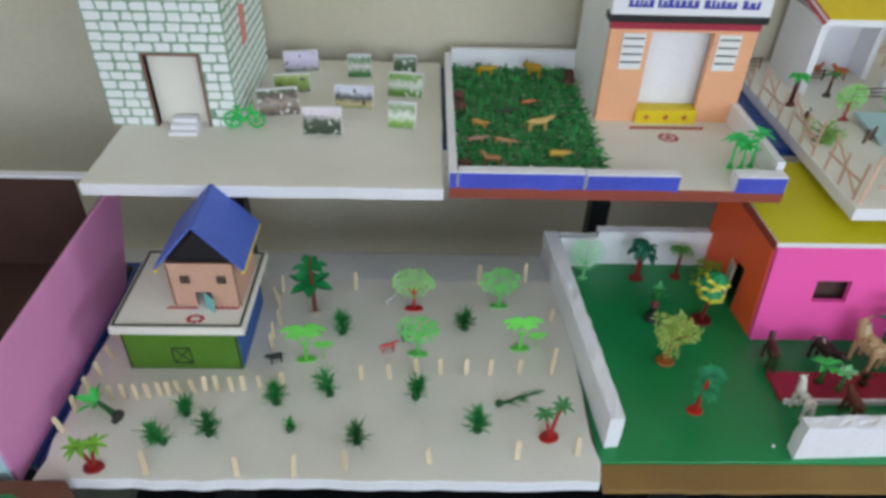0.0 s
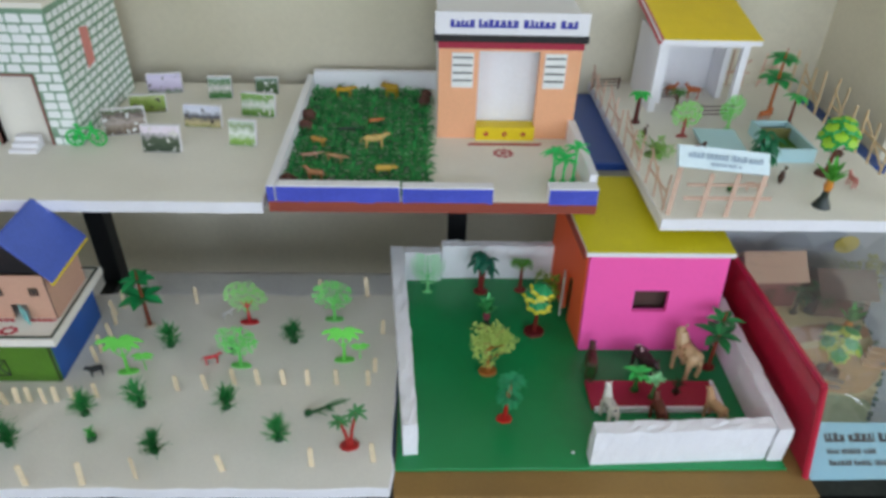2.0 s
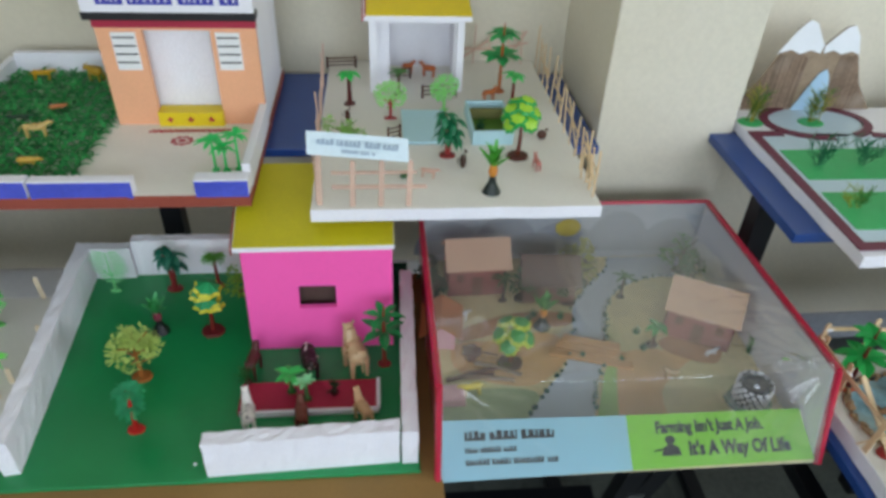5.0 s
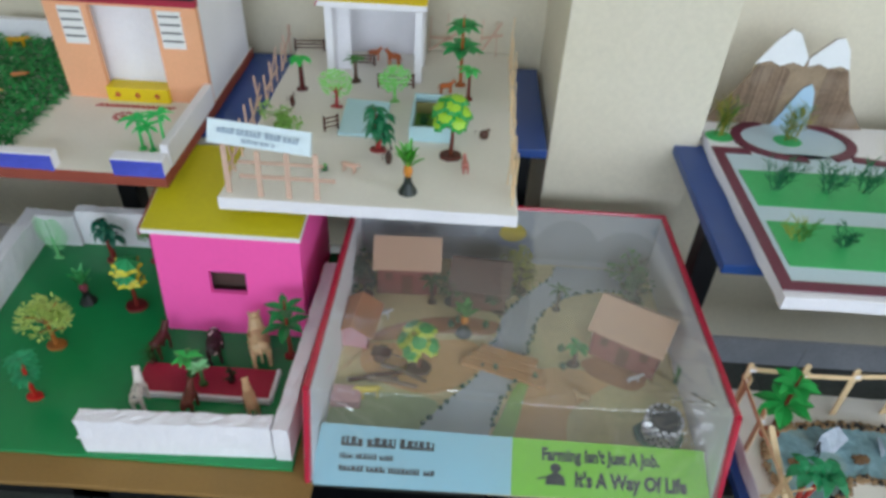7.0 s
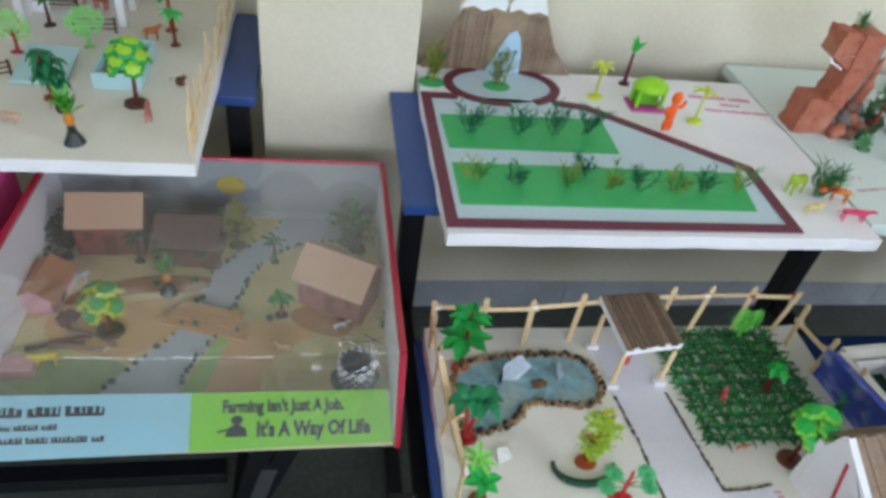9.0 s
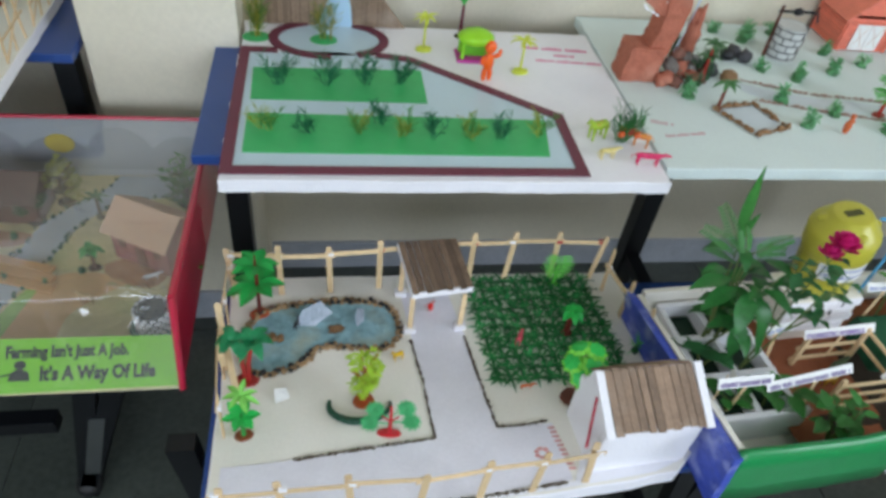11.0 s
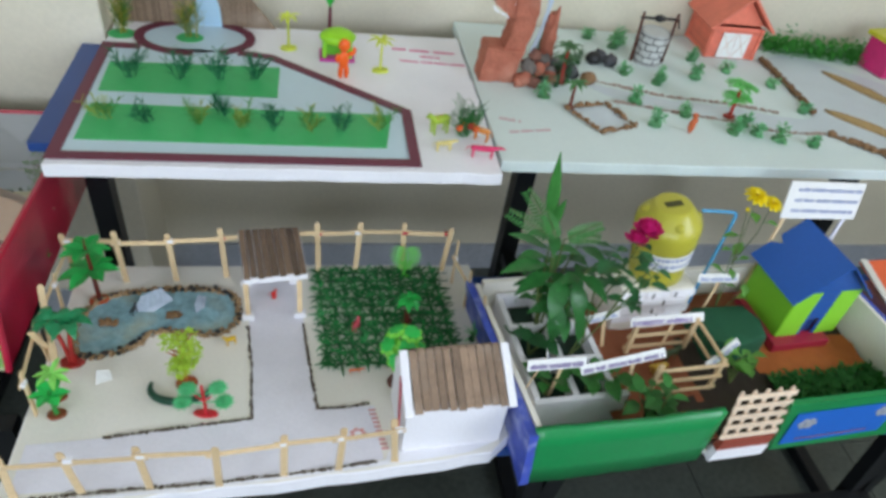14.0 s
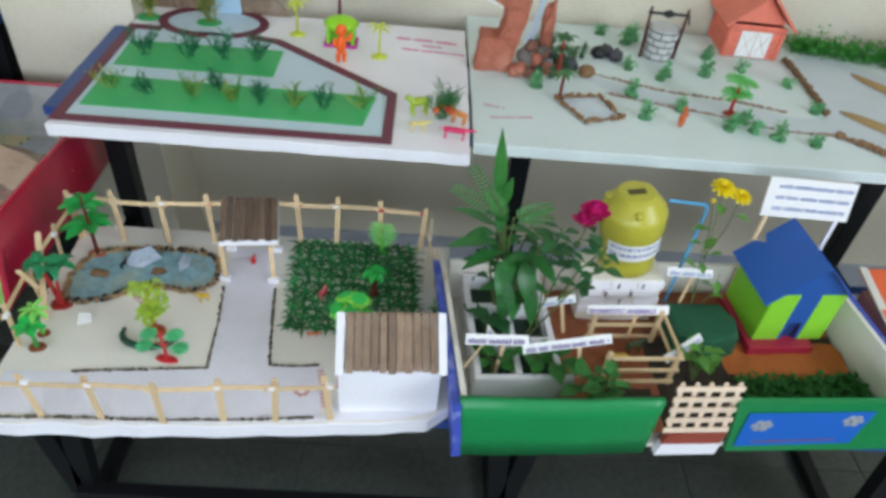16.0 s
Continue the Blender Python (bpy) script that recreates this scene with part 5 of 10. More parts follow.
for x, y, h in ((0.668, 1.258, 0.085), (0.690, 1.254, 0.068), (0.714, 1.262, 0.098)):
    put(palm("small flat bright green plastic palm by the yard wall", h, "35d872", "35d872", "35d872", 0.008, n=9, length=0.034, width=0.012, droop=1.0, trunk_r=0.0024, seed=int(h * 1000), group="green yard palms"), x, y, UZ, 20)


# ---- zoo ----
def rail_fence(label, x, y, z, rz, long, high, bars=3, posts=2, material=None, group="rail fences", r=0.0022):
    t = thing("rail_fence", label, "toy fence", x, y, z, rz, group)
    for i in range(posts):
        b = bmesh.new()
        u = -long / 2 + long * i / (posts - 1)
        tube(b, (u, 0, 0), (u, 0, high), r * 1.2, seg=6)
        part("post", b, material or TWIG, t)
    for i in range(bars):
        b = bmesh.new()
        z2 = high * (0.28 + 0.6 * i / max(1, bars - 1))
        tube(b, (-long / 2 - 0.003, -r, z2), (long / 2 + 0.003, -r, z2 + 0.001), r * 0.8, seg=6)
        part("rail", b, material or TWIG, t)
    return t


rail_fence("dark brown toy rail fence at the back of the zoo", 0.903, 1.80, UZ, 4, 0.076, 0.032)
rail_fence("dark brown toy rail fence standing before the shelter", 1.153, 1.61, UZ, 5, 0.085, 0.036)
rail_fence("dark brown toy rail fence beside the pond", 1.034, 1.385, UZ, 30, 0.03, 0.035)
rail_fence("dark brown toy rail fence inside the shelter", 1.05, 1.73, UZ, 0, 0.07, 0.03)


def stick_fence(label, pts, high, lean, wood):
    """Thin upright sticks with a slanting rail, along one edge."""
    t = thing("stick_fence", label, "stick fence", pts[0][0], pts[0][1], UZ, 0, "zoo stick fences")
    ox, oy = pts[0]
    r = random.Random(len(pts))
    n = len(pts)
    for i, (x, y) in enumerate(pts):
        k = high * r.uniform(0.8, 1.1)
        bm = ice_stick(k, 0.0068, 0.0022)
        ob = part("stick", bm, wood, t)
        ob.matrix_local = pose(x - ox, y - oy, 0, r.uniform(-4, 4), r.uniform(-4, 4) + lean, 90)
    for i in range(0, n - 1, 3):
        j = min(n - 1, i + 2)
        for z0, z1 in ((0.42, 0.5), (0.12, 0.75)):
            a = Vector((pts[i][0] - ox + 0.003, pts[i][1] - oy, high * z0 + r.uniform(-0.006, 0.006)))
            c = Vector((pts[j][0] - ox + 0.003, pts[j][1] - oy, high * z1 + r.uniform(-0.01, 0.012)))
            bm = ice_stick((c - a).length + 0.012, 0.0055, 0.002)
            ob = part("rail", bm, wood, t, "slanting tie stick")
            ob.matrix_local = Matrix.Translation(a) @ (c - a).to_track_quat("Z", "X").to_matrix().to_4x4()


stick_fence("thin bare stick fence along the zoo board", [(1.425 + 0.01 * i / 12, 1.14 + 0.055 * i) for i in range(13)], 0.112, 3, STICK)
stick_fence("thin bare stick fence along the other side of the zoo board", [(0.878 - 0.002 * i, 1.14 + 0.058 * i) for i in range(12)], 0.09, -3, STICK_PINK)
stick_fence("thin bare stick fence at the back of the zoo", [(1.22 + 0.045 * i, 1.835) for i in range(5)], 0.1, 0, STICK_PINK)
stick_fence("loose bare sticks crossing at the corner of the zoo board", [(1.424, 1.165), (1.43, 1.178), (1.418, 1.21)], 0.085, 18, STICK)

faded = mat("faded_grey_ink", rgb("a4b6c4"), 0.7)
zs = thing("zoo_sign", "pale blue name board on four bare sticks", "sign", 0.97, 1.125, UZ)
for x, y, h in ((-0.085, 0.0, 0.125), (-0.022, -0.008, 0.1), (0.032, -0.008, 0.1), (0.085, -0.008, 0.1)):
    part("stick", ice_stick(h, 0.010, 0.0024, pose(x, y, 0, 0, 2, 0)), STICK_PINK, zs)
b = bmesh.new()
box(b, -0.06, 0.12, 0.0, 0.0025, 0.034, 0.042)
box(b, -0.06, 0.10, 0.0, 0.0025, 0.066, 0.072)
part("cross_bar", b, STICK_PINK, zs)
b = bmesh.new()
plate(b, [(-0.098, -0.016, 0.118), (0.084, -0.016, 0.100), (0.084, 0.006, 0.136), (-0.098, 0.006, 0.154)], 0.013, (0, -0.5, 0.3))
sb = part("sign_board", b, mat("pale_blue_sign_paper", rgb("dcebef"), 0.6, 0.05, 20), zs, "pale blue sign board with blurred writing")
for row, (z, h, x0, x1) in enumerate(((0.006, 0.006, -0.03, 0.03), (0.018, 0.011, -0.075, 0.07))):
    scribble("writing", faded, sb, x0, x1, z, h, pose(-0.007, -0.0235, 0.114, 57, 0, 0) @ pose(0, 0, 0.0108, 0, 0, -5.6), 20 + row)

pd = thing("zoo_pond", "pale blue card pond panel leaning over the board", "pond", 1.103, 1.43, UZ)
b = bmesh.new()
plate(b, [(-0.05, -0.07, 0.002), (0.05, -0.07, 0.002), (0.05, 0.06, 0.016), (-0.05, 0.065, 0.016)], 0.006)
part("panel", b, SKY_CARD, pd)
pb = thing("zoo_pool", "pale blue open card tray with murky green inside", "pool", 1.253, 1.45, UZ)
boxed("bottom", OLIVE_GREEN, pb, -0.04, 0.04, -0.085, 0.063, 0, 0.003)
for a in ((-0.046, 0.046, -0.092, -0.086), (-0.046, 0.046, 0.064, 0.07), (-0.046, -0.041, -0.0855, 0.0635), (0.041, 0.046, -0.0855, 0.0635)):
    boxed("wall", SKY_CARD, pb, *a, 0, 0.034, 0.0008)
boxed("divider", mat("olive_brown_card", rgb("7a7440"), 0.7), pb, -0.04, 0.04, 0.03, 0.034, 0.0035, 0.03)
grass_tray = tuft("dark green tuft in the zoo pool", 0.025, "2c5a2c", 30, seed=4)
put(grass_tray, 1.235, 1.43, UZ + 0.004, 0, 1.2)

put(palm("bright green toy palm on a dark red trunk", 0.1, "34c858", "5a1c1c", "5a1c1c", 0.014, n=8, length=0.034, width=0.018, droop=1.4, rise=0.35, trunk_r=0.005, seed=31), 0.931, 1.571, UZ, 15)
put(palm("toy palm with olive leaves in the zoo shelter", 0.07, "4f8a3a", "5a3a22", "4a2c20", 0.013, n=7, length=0.03, width=0.012, droop=0.9, rise=0.6, seed=32), 1.052, 1.63, UZ, 40)
put(flat_tree("pale green flat toy tree with a red stem in the zoo", 0.09, "9ad97c", "b8343a", "fan", seed=33, base_r=0.015), 1.028, 1.492, UZ, 0)
put(flat_tree("pale green slanting flat toy tree beside the fence", 0.09, "8fdc7a", None, "fan", seed=34, base_r=0.012), 1.158, 1.535, UZ, 20)
put(palm("dark teal drooping toy palm on two red trunks", 0.122, "1d7a4e", "a83232", "8c2a26", 0.018, ((-0.003, 0, 1.0), (0.006, 0, 0.85)), n=8, length=0.036, width=0.014, droop=1.5, rise=0.1, tiers=3, gap=0.17, seed=35), 1.147, 1.311, UZ, 0)
put(sprout("upright toy plant with an orange neck and dark foot", 0.115, "55b03c", seed=36), 1.223, 1.163, UZ, 0)
put(lobed_tree("lobed toy tree with yellow-green leaves in the zoo", 0.14, "a9d83c", "25a448", seed=37, lobes=13, size=0.041), 1.300, 1.303, UZ)
put(palm("tall two-tiered toy palm with broad glossy leaves in the zoo", 0.185, "34a85c", "b5602a", "b5602a", 0.014, n=9, length=0.058, width=0.030, droop=0.75, rise=0.4, tiers=2, gap=0.36, blunt=True, seed=38), 1.31, 1.643, UZ, 10)
put(palm("small toy palm with light green leaves beside the pool", 0.095, "4cc466", "7a2b1c", "7a2b1c", 0.011, n=8, length=0.034, width=0.016, droop=1.2, rise=0.4, seed=39), 1.331, 1.567, UZ, 30)
put(bushy_tree("low lime green bush behind the zoo sign", 0.05, "9ccc6a", "7a9a4a", 0.04, 240, seed=40, low=0.1), 0.925, 1.387, UZ)
for lab, x, y, rz, L, H, col, nk, sit in (("dark brown plastic meerkat standing in the zoo", 1.175, 1.257, 30, 0.03, 0.042, "4a3328", 0.9, True), ("pale pink plastic fox in the zoo", 1.10, 1.222, -20, 0.045, 0.026, "d9b29c", 0.2, False),
                                          ("rose pink plastic dog in the zoo", 1.332, 1.25, 100, 0.036, 0.03, "cf7f74", 0.5, False), ("brown plastic seal beside the pool", 1.37, 1.386, -10, 0.045, 0.026, "5a3426", 0.6, True),
                                          ("orange plastic dog by the tall palm", 1.276, 1.594, 20, 0.045, 0.034, "c4682e", 0.4, False), ("orange plastic horse in the shelter", 1.135, 1.74, 160, 0.05, 0.04, "c86a36", 0.4, False),
                                          ("orange plastic goat in the shelter", 1.08, 1.765, 10, 0.04, 0.034, "d2703a", 0.4, False), ("dark brown plastic monkey beside the bush", 0.928, 1.479, 0, 0.025, 0.036, "5a3028", 0.8, True)):
    put(animal(lab, L, H, col, None, nk, sit=sit), x, y, UZ, rz)
put(tuft("bright green scrap of plastic leaf by the sign", 0.02, "5ed050", 14, seed=9), 1.05, 1.22, UZ)

# ---- barn farm: tufts, trees, stick fences ----
for i, (x, y, s, rz) in enumerate(((-0.422, 0.829, 0.95, 0), (-0.447, 0.765, 1.05, 200), (-0.369, 0.784, 1.05, 20), (-0.261, 0.857, 1.05, 90), (-0.162, 0.879, 1.05, 140), (-0.100, 0.768, 1.0, 60), (0.005, 0.873, 1.1, 10), (0.119, 0.794, 1.1, 250), (0.106, 1.062, 1.05, 100), (-0.154, 1.046, 1.1, 320))):
    put(tuft("spiky dark green plastic grass tuft on the pale board", 0.062, ("2f9448", "3aa052", "2a8642")[i % 3], 130, seed=50 + i, lean=(0.25 if i in (1, 4) else 0.0)), x, y, LZ, rz, s)
put(tuft("low clover-like scrap of green plastic", 0.03, "2fae3c", 30, seed=61), -0.224, 0.796, LZ, 0, 1.2)
put(tuft("fallen dark green plastic frond on the pale board", 0.06, "1f7a34", 34, seed=62, lean=1.6), 0.165, 0.857, LZ, 0, 1.0)
put(tuft("dark tuft behind the flat green tree", 0.05, "1f5a2c", 26, seed=63), -0.02, 1.03, LZ, 0, 1.0)
put(palm("tall glossy two-tiered toy palm with broad leaves", 0.162, "1f9452", "7a3a24", "c9b9a4", 0.012, n=6, length=0.052, width=0.028, droop=0.45, rise=0.25, tiers=2, gap=0.36, blunt=True, seed=71), -0.222, 1.114, LZ, 10)
for lab, x, y, h, st, col, tr, rz in (("bright green flat toy palm tree", -0.221, 0.972, 0.105, "palm", "76dd5c", None, 6), ("green flat fan-crowned toy tree", 0.006, 0.990, 0.105, "fan", "74d66c", None, -4), ("green flat fan-crowned toy tree at the back", 0.185, 1.139, 0.108, "fan", "78d66e", None, 0),
                                     ("bright green flat toy palm tree near the foam wall", 0.220, 1.008, 0.098, "palm", "76dd5c", None, 3), ("pale green flat toy tree on a red stem and foot", -0.005, 1.128, 0.113, "fan", "9ad87e", "c9272e", 0)):
    put(flat_tree(lab, h, col, tr, st, seed=int(abs(x) * 1000)), x, y, LZ, rz)
put(palm("toy twin palm on an oval red foot", 0.11, "4f9a5a", "b5342e", "b02a28", 0.022, ((-0.008, 0, 0.88), (0.009, 0.002, 1.08)), n=8, length=0.028, width=0.009, droop=1.1, rise=0.5, seed=72), 0.251, 0.783, LZ, 8, 0.86)
put(palm("toy twin palm with yellow-green leaves on a red foot", 0.085, "7fbf3a", "9c2a26", "9c2422", 0.022, ((-0.008, 0, 0.95), (0.008, 0.002, 1.05)), n=8, length=0.032, width=0.01, droop=1.0, rise=0.5, seed=73), -0.551, 0.715, LZ, 0, 0.85)
put(palm("toppled toy palm with a black foot", 0.062, "34b84a", "2c6a34", "1c2420", 0.018, n=6, length=0.05, width=0.02, droop=0.5, rise=0.8, seed=74, trunk_r=0.005, blunt=True), -0.54, 0.812, LZ + 0.014, -30, 1, 0, -76)
put(animal("red and white plastic calf on the pale board", 0.05, 0.034, "d4434a", "e9d6d2", 0.3, spots=3, bulk=0.75), -0.056, 0.998, LZ, 15, 0.85)
put(animal("small white plastic lamb on the pale board", 0.034, 0.022, "e6e2de", None, 0.2), -0.058, 1.146, LZ, 40)
put(animal("small black plastic dog beside the barn", 0.038, 0.026, "1a1d1c", None, 0.2, bulk=1.3), -0.281, 0.966, LZ, 200)

R = random.Random(5)
for x, y, h in ((-0.301, 0.699, 0.058), (-0.204, 0.699, 0.062), (-0.118, 0.714, 0.058), (0.031, 0.727, 0.05), (0.187, 0.737, 0.05), (0.298, 0.746, 0.05), (-0.609, 0.723, 0.05)):
    if x > -0.59:
        post(x, y, LZ, h, R.uniform(-30, 30), R.uniform(-3, 5), R.uniform(-6, 6), label="short bare wooden stick along the front of the board")
post(-0.455, 0.70, LZ + 0.004, 0.05, 30, -82, 0, label="fallen bare wooden stick on the board")
for x, y in ((-0.105, 0.920), (-0.049, 0.923), (0.005, 0.936), (0.053, 0.936), (0.104, 0.937), (0.153, 0.936), (0.211, 0.938), (0.276, 0.936)):
    post(x, y, LZ, 0.044, R.uniform(-15, 15), R.uniform(-3, 3), R.uniform(-3, 3))
for x, y in ((-0.551, 0.868), (-0.529, 0.868), (-0.506, 0.871), (-0.486, 0.876), (-0.470, 0.876), (-0.450, 0.880), (-0.424, 0.883), (-0.382, 0.891), (-0.352, 0.887), (-0.331, 0.891), (-0.299, 0.895), (-0.258, 0.902), (-0.575, 0.866), (-0.404, 0.888)):
    post(x, y, LZ, 0.040, R.uniform(-15, 15), R.uniform(-3, 3), R.uniform(-4, 4), label="short bare stick in the fence before the barn", group="barn fence sticks")
for i in range(6):
    post(-0.635 + 0.006 * i, 0.79 + 0.045 * i, LZ, 0.045, 70, R.uniform(-4, 4), R.uniform(-10, 2), label="short bare stick in the fence beside the pink box", group="barn fence sticks")
for x, y in ((-0.303, 1.18), (-0.310, 1.15), (-0.300, 1.12), (-0.291, 1.073), (-0.298, 1.031), (-0.295, 1.001)):
    post(x, y, LZ, 0.048, 75, R.uniform(-4, 4), R.uniform(-8, 4), label="short bare stick in the fence behind the barn", group="barn fence sticks")
for x, y, h in ((-0.140, 1.193, 0.05), (0.146, 1.218, 0.055), (0.254, 1.222, 0.06), (0.297, 1.091, 0.04), (0.287, 0.973, 0.04)):
    post(x, y, LZ, h, R.uniform(-20, 20), 0, R.uniform(-3, 3), label="short bare stick at the back of the board")

# ---- green ground of the cowshed: trees and animals ----
GZ = 0.47
put(flat_tree("pale green flat fern tree in the corner of the walls", 0.11, "7fd68c", None, "fern", seed=81, base_r=0.012), 0.397, 1.253, GZ, 0)
put(palm("dark teal drooping toy palm before the rear wall", 0.142, "1a6a52", "8c2a2a", "8c2a26", 0.018, ((-0.004, 0, 1.0), (0.006, 0, 0.86)), n=7, length=0.036, width=0.015, droop=1.6, rise=0.1, tiers=2, gap=0.17, seed=82), 0.527, 1.256, GZ, 0)
put(palm("yellow-green toy palm before the rear wall", 0.1, "5cae3a", "8c2a2a", "8c2a26", 0.014, n=8, length=0.036, width=0.012, droop=1.0, rise=0.5, seed=83, notch=True), 0.624, 1.262, GZ, 0)
put(bushy_tree("yellow-green fern bush beside the orange wall", 0.07, "8fb83a", "7a6a2a", 0.04, 200, seed=84, low=0.1), 0.69, 1.235, GZ)
put(sprout("small upright toy plant with a black foot", 0.1, "4fb56a", "8a3a4a", "121a16", seed=85), 0.529, 1.116, GZ, 0)
put(lobed_tree("lobed toy tree with yellow-edged leaves on a dark red foot", 0.135, "25a060", "d9d23a", "6b1c20", "7a2420", seed=86, lobes=4, size=0.056, stacked=True), 0.639, 1.11, GZ)
put(bushy_tree("bushy yellow-green toy tree with small leaves", 0.132, "c8de78", "b06a30", 0.043, 1000, seed=87, low=0.28, leaf_size=0.0075), 0.524, 0.985, GZ)
put(palm("toy palm with spiky mint leaves leaning on a red trunk", 0.13, "3cae78", "c4261f", "c4261f", 0.016, ((0.003, 0.0, 1.0),), n=7, length=0.030, width=0.014, droop=1.0, rise=0.5, seed=88, notch=True, tiers=2, gap=0.3), 0.547, 0.855, GZ, 0)
put(palm("broad-leaved green toy palm behind the side wall", 0.165, "1f8a48", "8c3a2a", "8c2a26", 0.014, n=6, length=0.05, width=0.022, droop=0.7, rise=0.4, tiers=2, gap=0.3, blunt=True, seed=89), 1.002, 0.997, GZ, 0)
put(animal("black and white plastic cow before the pink wall", 0.085, 0.068, "33211f", "e3cfc9", 0.25, spots=3, seed=3, bulk=1.15, bands=2), 0.853, 0.985, GZ, -75, 1.0)
put(animal("cream plastic camel before the pink wall", 0.085, 0.085, "dcb98c", "b58a5a", 0.55, spots=6, seed=4, bulk=1.3), 0.945, 0.985, GZ, 112, 1.0)
put(animal("brown plastic calf at the corner of the cowshed", 0.07, 0.06, "5a2a24", None, 0.4), 0.742, 0.985, GZ, 80)
put(animal("striped plastic zebra behind the foam wall", 0.075, 0.07, "e8e2d8", "4a4038", 0.8, spots=2, seed=7, bands=7), 0.752, 0.853, GZ, 100, 0.9)
put(animal("brown plastic cow behind the foam wall", 0.06, 0.06, "7a4030", None, 0.3), 0.848, 0.848, GZ, 95)
put(animal("tan plastic camel behind the foam wall", 0.075, 0.07, "dcb488", None, 0.7), 0.962, 0.853, GZ, 120, 0.85)
put(tuft("dark green shrub beside the red bed", 0.05, "3a7a3a", 40, seed=91, root="5a3a2a"), 0.735, 0.955, GZ, 0, 1.1)
put(tuft("dark brown-green shrub on the red bed", 0.04, "33502c", 36, seed=92, root="4a2a22"), 0.905, 0.917, GZ + 0.008, 0, 1.0)
put(palm("bright green leafy toy plant on the red bed", 0.06, "3cc05a", "3c8a3a", "2a6a2a", 0.01, n=7, length=0.034, width=0.016, droop=0.9, rise=0.5, seed=93), 0.822, 0.925, GZ + 0.008, 0)
put(palm("pale green leafy toy plant on the red bed", 0.055, "8fd89a", "5a9a5a", "4a7a3a", 0.009, n=7, length=0.026, width=0.013, droop=0.8, rise=0.8, seed=94), 0.853, 0.905, GZ + 0.008, 0)
b = bmesh.new()
blob(b, (0, 0, 0.003), (0.004, 0.003, 0.003), 0.4)
tagged(put(part("foam_crumb", b, FOAM), 0.669, 0.772, GZ), "small crumb of white foam", "crumb")


# ---- boxed farm under clear film ----
def film_box():
    x0, x1, y0, y1, z0 = 1.092, 1.797, 0.722, 1.355, 0.453
    mx, my = (x0 + x1) / 2, y0
    t = thing("film_covered_box", "red-edged card tray covered with clear plastic film", "display box", mx, my, z0)
    W = (x1 - x0) / 2
    D = y1 - y0
    ground = mat("painted_farm_ground", rgb("e2d29a"), 0.6, 0.15, 9, 0.05, stain=rgb("b4c888"), stain_amount=0.9)
    boxed("bottom", ground, t, -W + 0.006, W - 0.006, 0.004, D - 0.006, 0.0, 0.010)
    for s, m1 in ((-1, RED_CARD), (1, RED_CARD)):
        b = bmesh.new()
        prof = [(0.0, 0.0), (D, 0.0), (D, 0.168), (0.056, 0.19)]
        plate(b, [(s * W, u, z) for u, z in prof], 0.005, (-s, 0, 0))
        side = part("side_wall", b, m1, t, "red glazed outer side")
        b = bmesh.new()
        plate(b, [(s * (W - 0.0055), u, z) for u, z in [(0.01, 0.011), (D - 0.01, 0.011), (D - 0.01, 0.163), (0.06, 0.185)]], 0.002, (-s, 0, 0))
        part("lining", b, FOAM, side)
        b = bmesh.new()
        tube(b, (s * W, 0.056, 0.19), (s * W, D, 0.168), 0.0065, seg=6)
        tube(b, (s * W, 0.0, 0.004), (s * W, 0.056, 0.19), 0.0065, seg=6)
        part("taped_edge", b, RED_CARD, side)
    back = boxed("back_wall", mat("grey_blue_painted_sky", rgb("b4b9bd"), 0.6, 0.06, 6, stain=rgb("9aa3aa"), stain_amount=0.6), t, -W + 0.005, W - 0.005, D - 0.006, D, 0, 0.168)
    b = bmesh.new()
    tube(b, (-W, D, 0.168), (W, D, 0.168), 0.006, seg=6)
    part("taped_edge", b, RED_CARD, back)
    hill = mat("grey_painted_hill", rgb("a0a4a8"), 0.7, 0.1, 12)
    for i in range(5):
        b = bmesh.new()
        c, w, h = -0.28 + 0.14 * i, 0.085, (0.12, 0.14, 0.115, 0.15, 0.12)[i]
        plate(b, [(c + w * math.cos(a), D - 0.0066 - 0.0004 * i, 0.03 + h * math.sin(a) * 0.8) for a in [math.pi * j / 12 for j in range(13)]], 0.0003, (0, -1, 0))
        part("painted_hill", b, hill, back)
    b = bmesh.new()
    disc(b, (0.0, 0, 0), 0.032, 0.026, 0.001, 20)
    o = part("painted_sun", b, mat("dull_yellow_paint", rgb("cdb63a"), 0.6), back)
    o.matrix_local = pose(0.012, D - 0.0095, 0.104, 90)
    # printed banner on a sloping lip along the front
    b = bmesh.new()
    plate(b, [(-W + 0.01, 0.006, 0.0105), (-W + 0.01, 0.08, 0.0105), (-W + 0.01, 0.08, 0.058)], 2 * W - 0.02, (1, 0, 0))
    part("front_lip", b, FOAM_CREAM, t)
    ban = thing("printed_banner", "printed paper strip, pale blue and lime green", "banner")
    ban.matrix_world = pose(mx, my + 0.001, z0 + 0.0075, 34.5)
    b = bmesh.new()
    plate(b, [(-W + 0.003, -0.004, 0), (-0.0005, 0.0, 0), (-0.0005, 0.097, 0), (-W + 0.012, 0.101, 0)], 0.001)
    pb = part("blue_half", b, SKY_BANNER, ban)
    b = bmesh.new()
    plate(b, [(0, 0, 0), (W - 0.006, 0.004, 0), (W - 0.016, 0.096, 0), (0, 0.097, 0)], 0.001)
    pg = part("green_half", b, LIME_BANNER, ban)
    up = pose(0, 0, 0.0011)
    scribble("writing", INK, pb, -0.302, -0.128, 0.064, 0.017, up, 31)
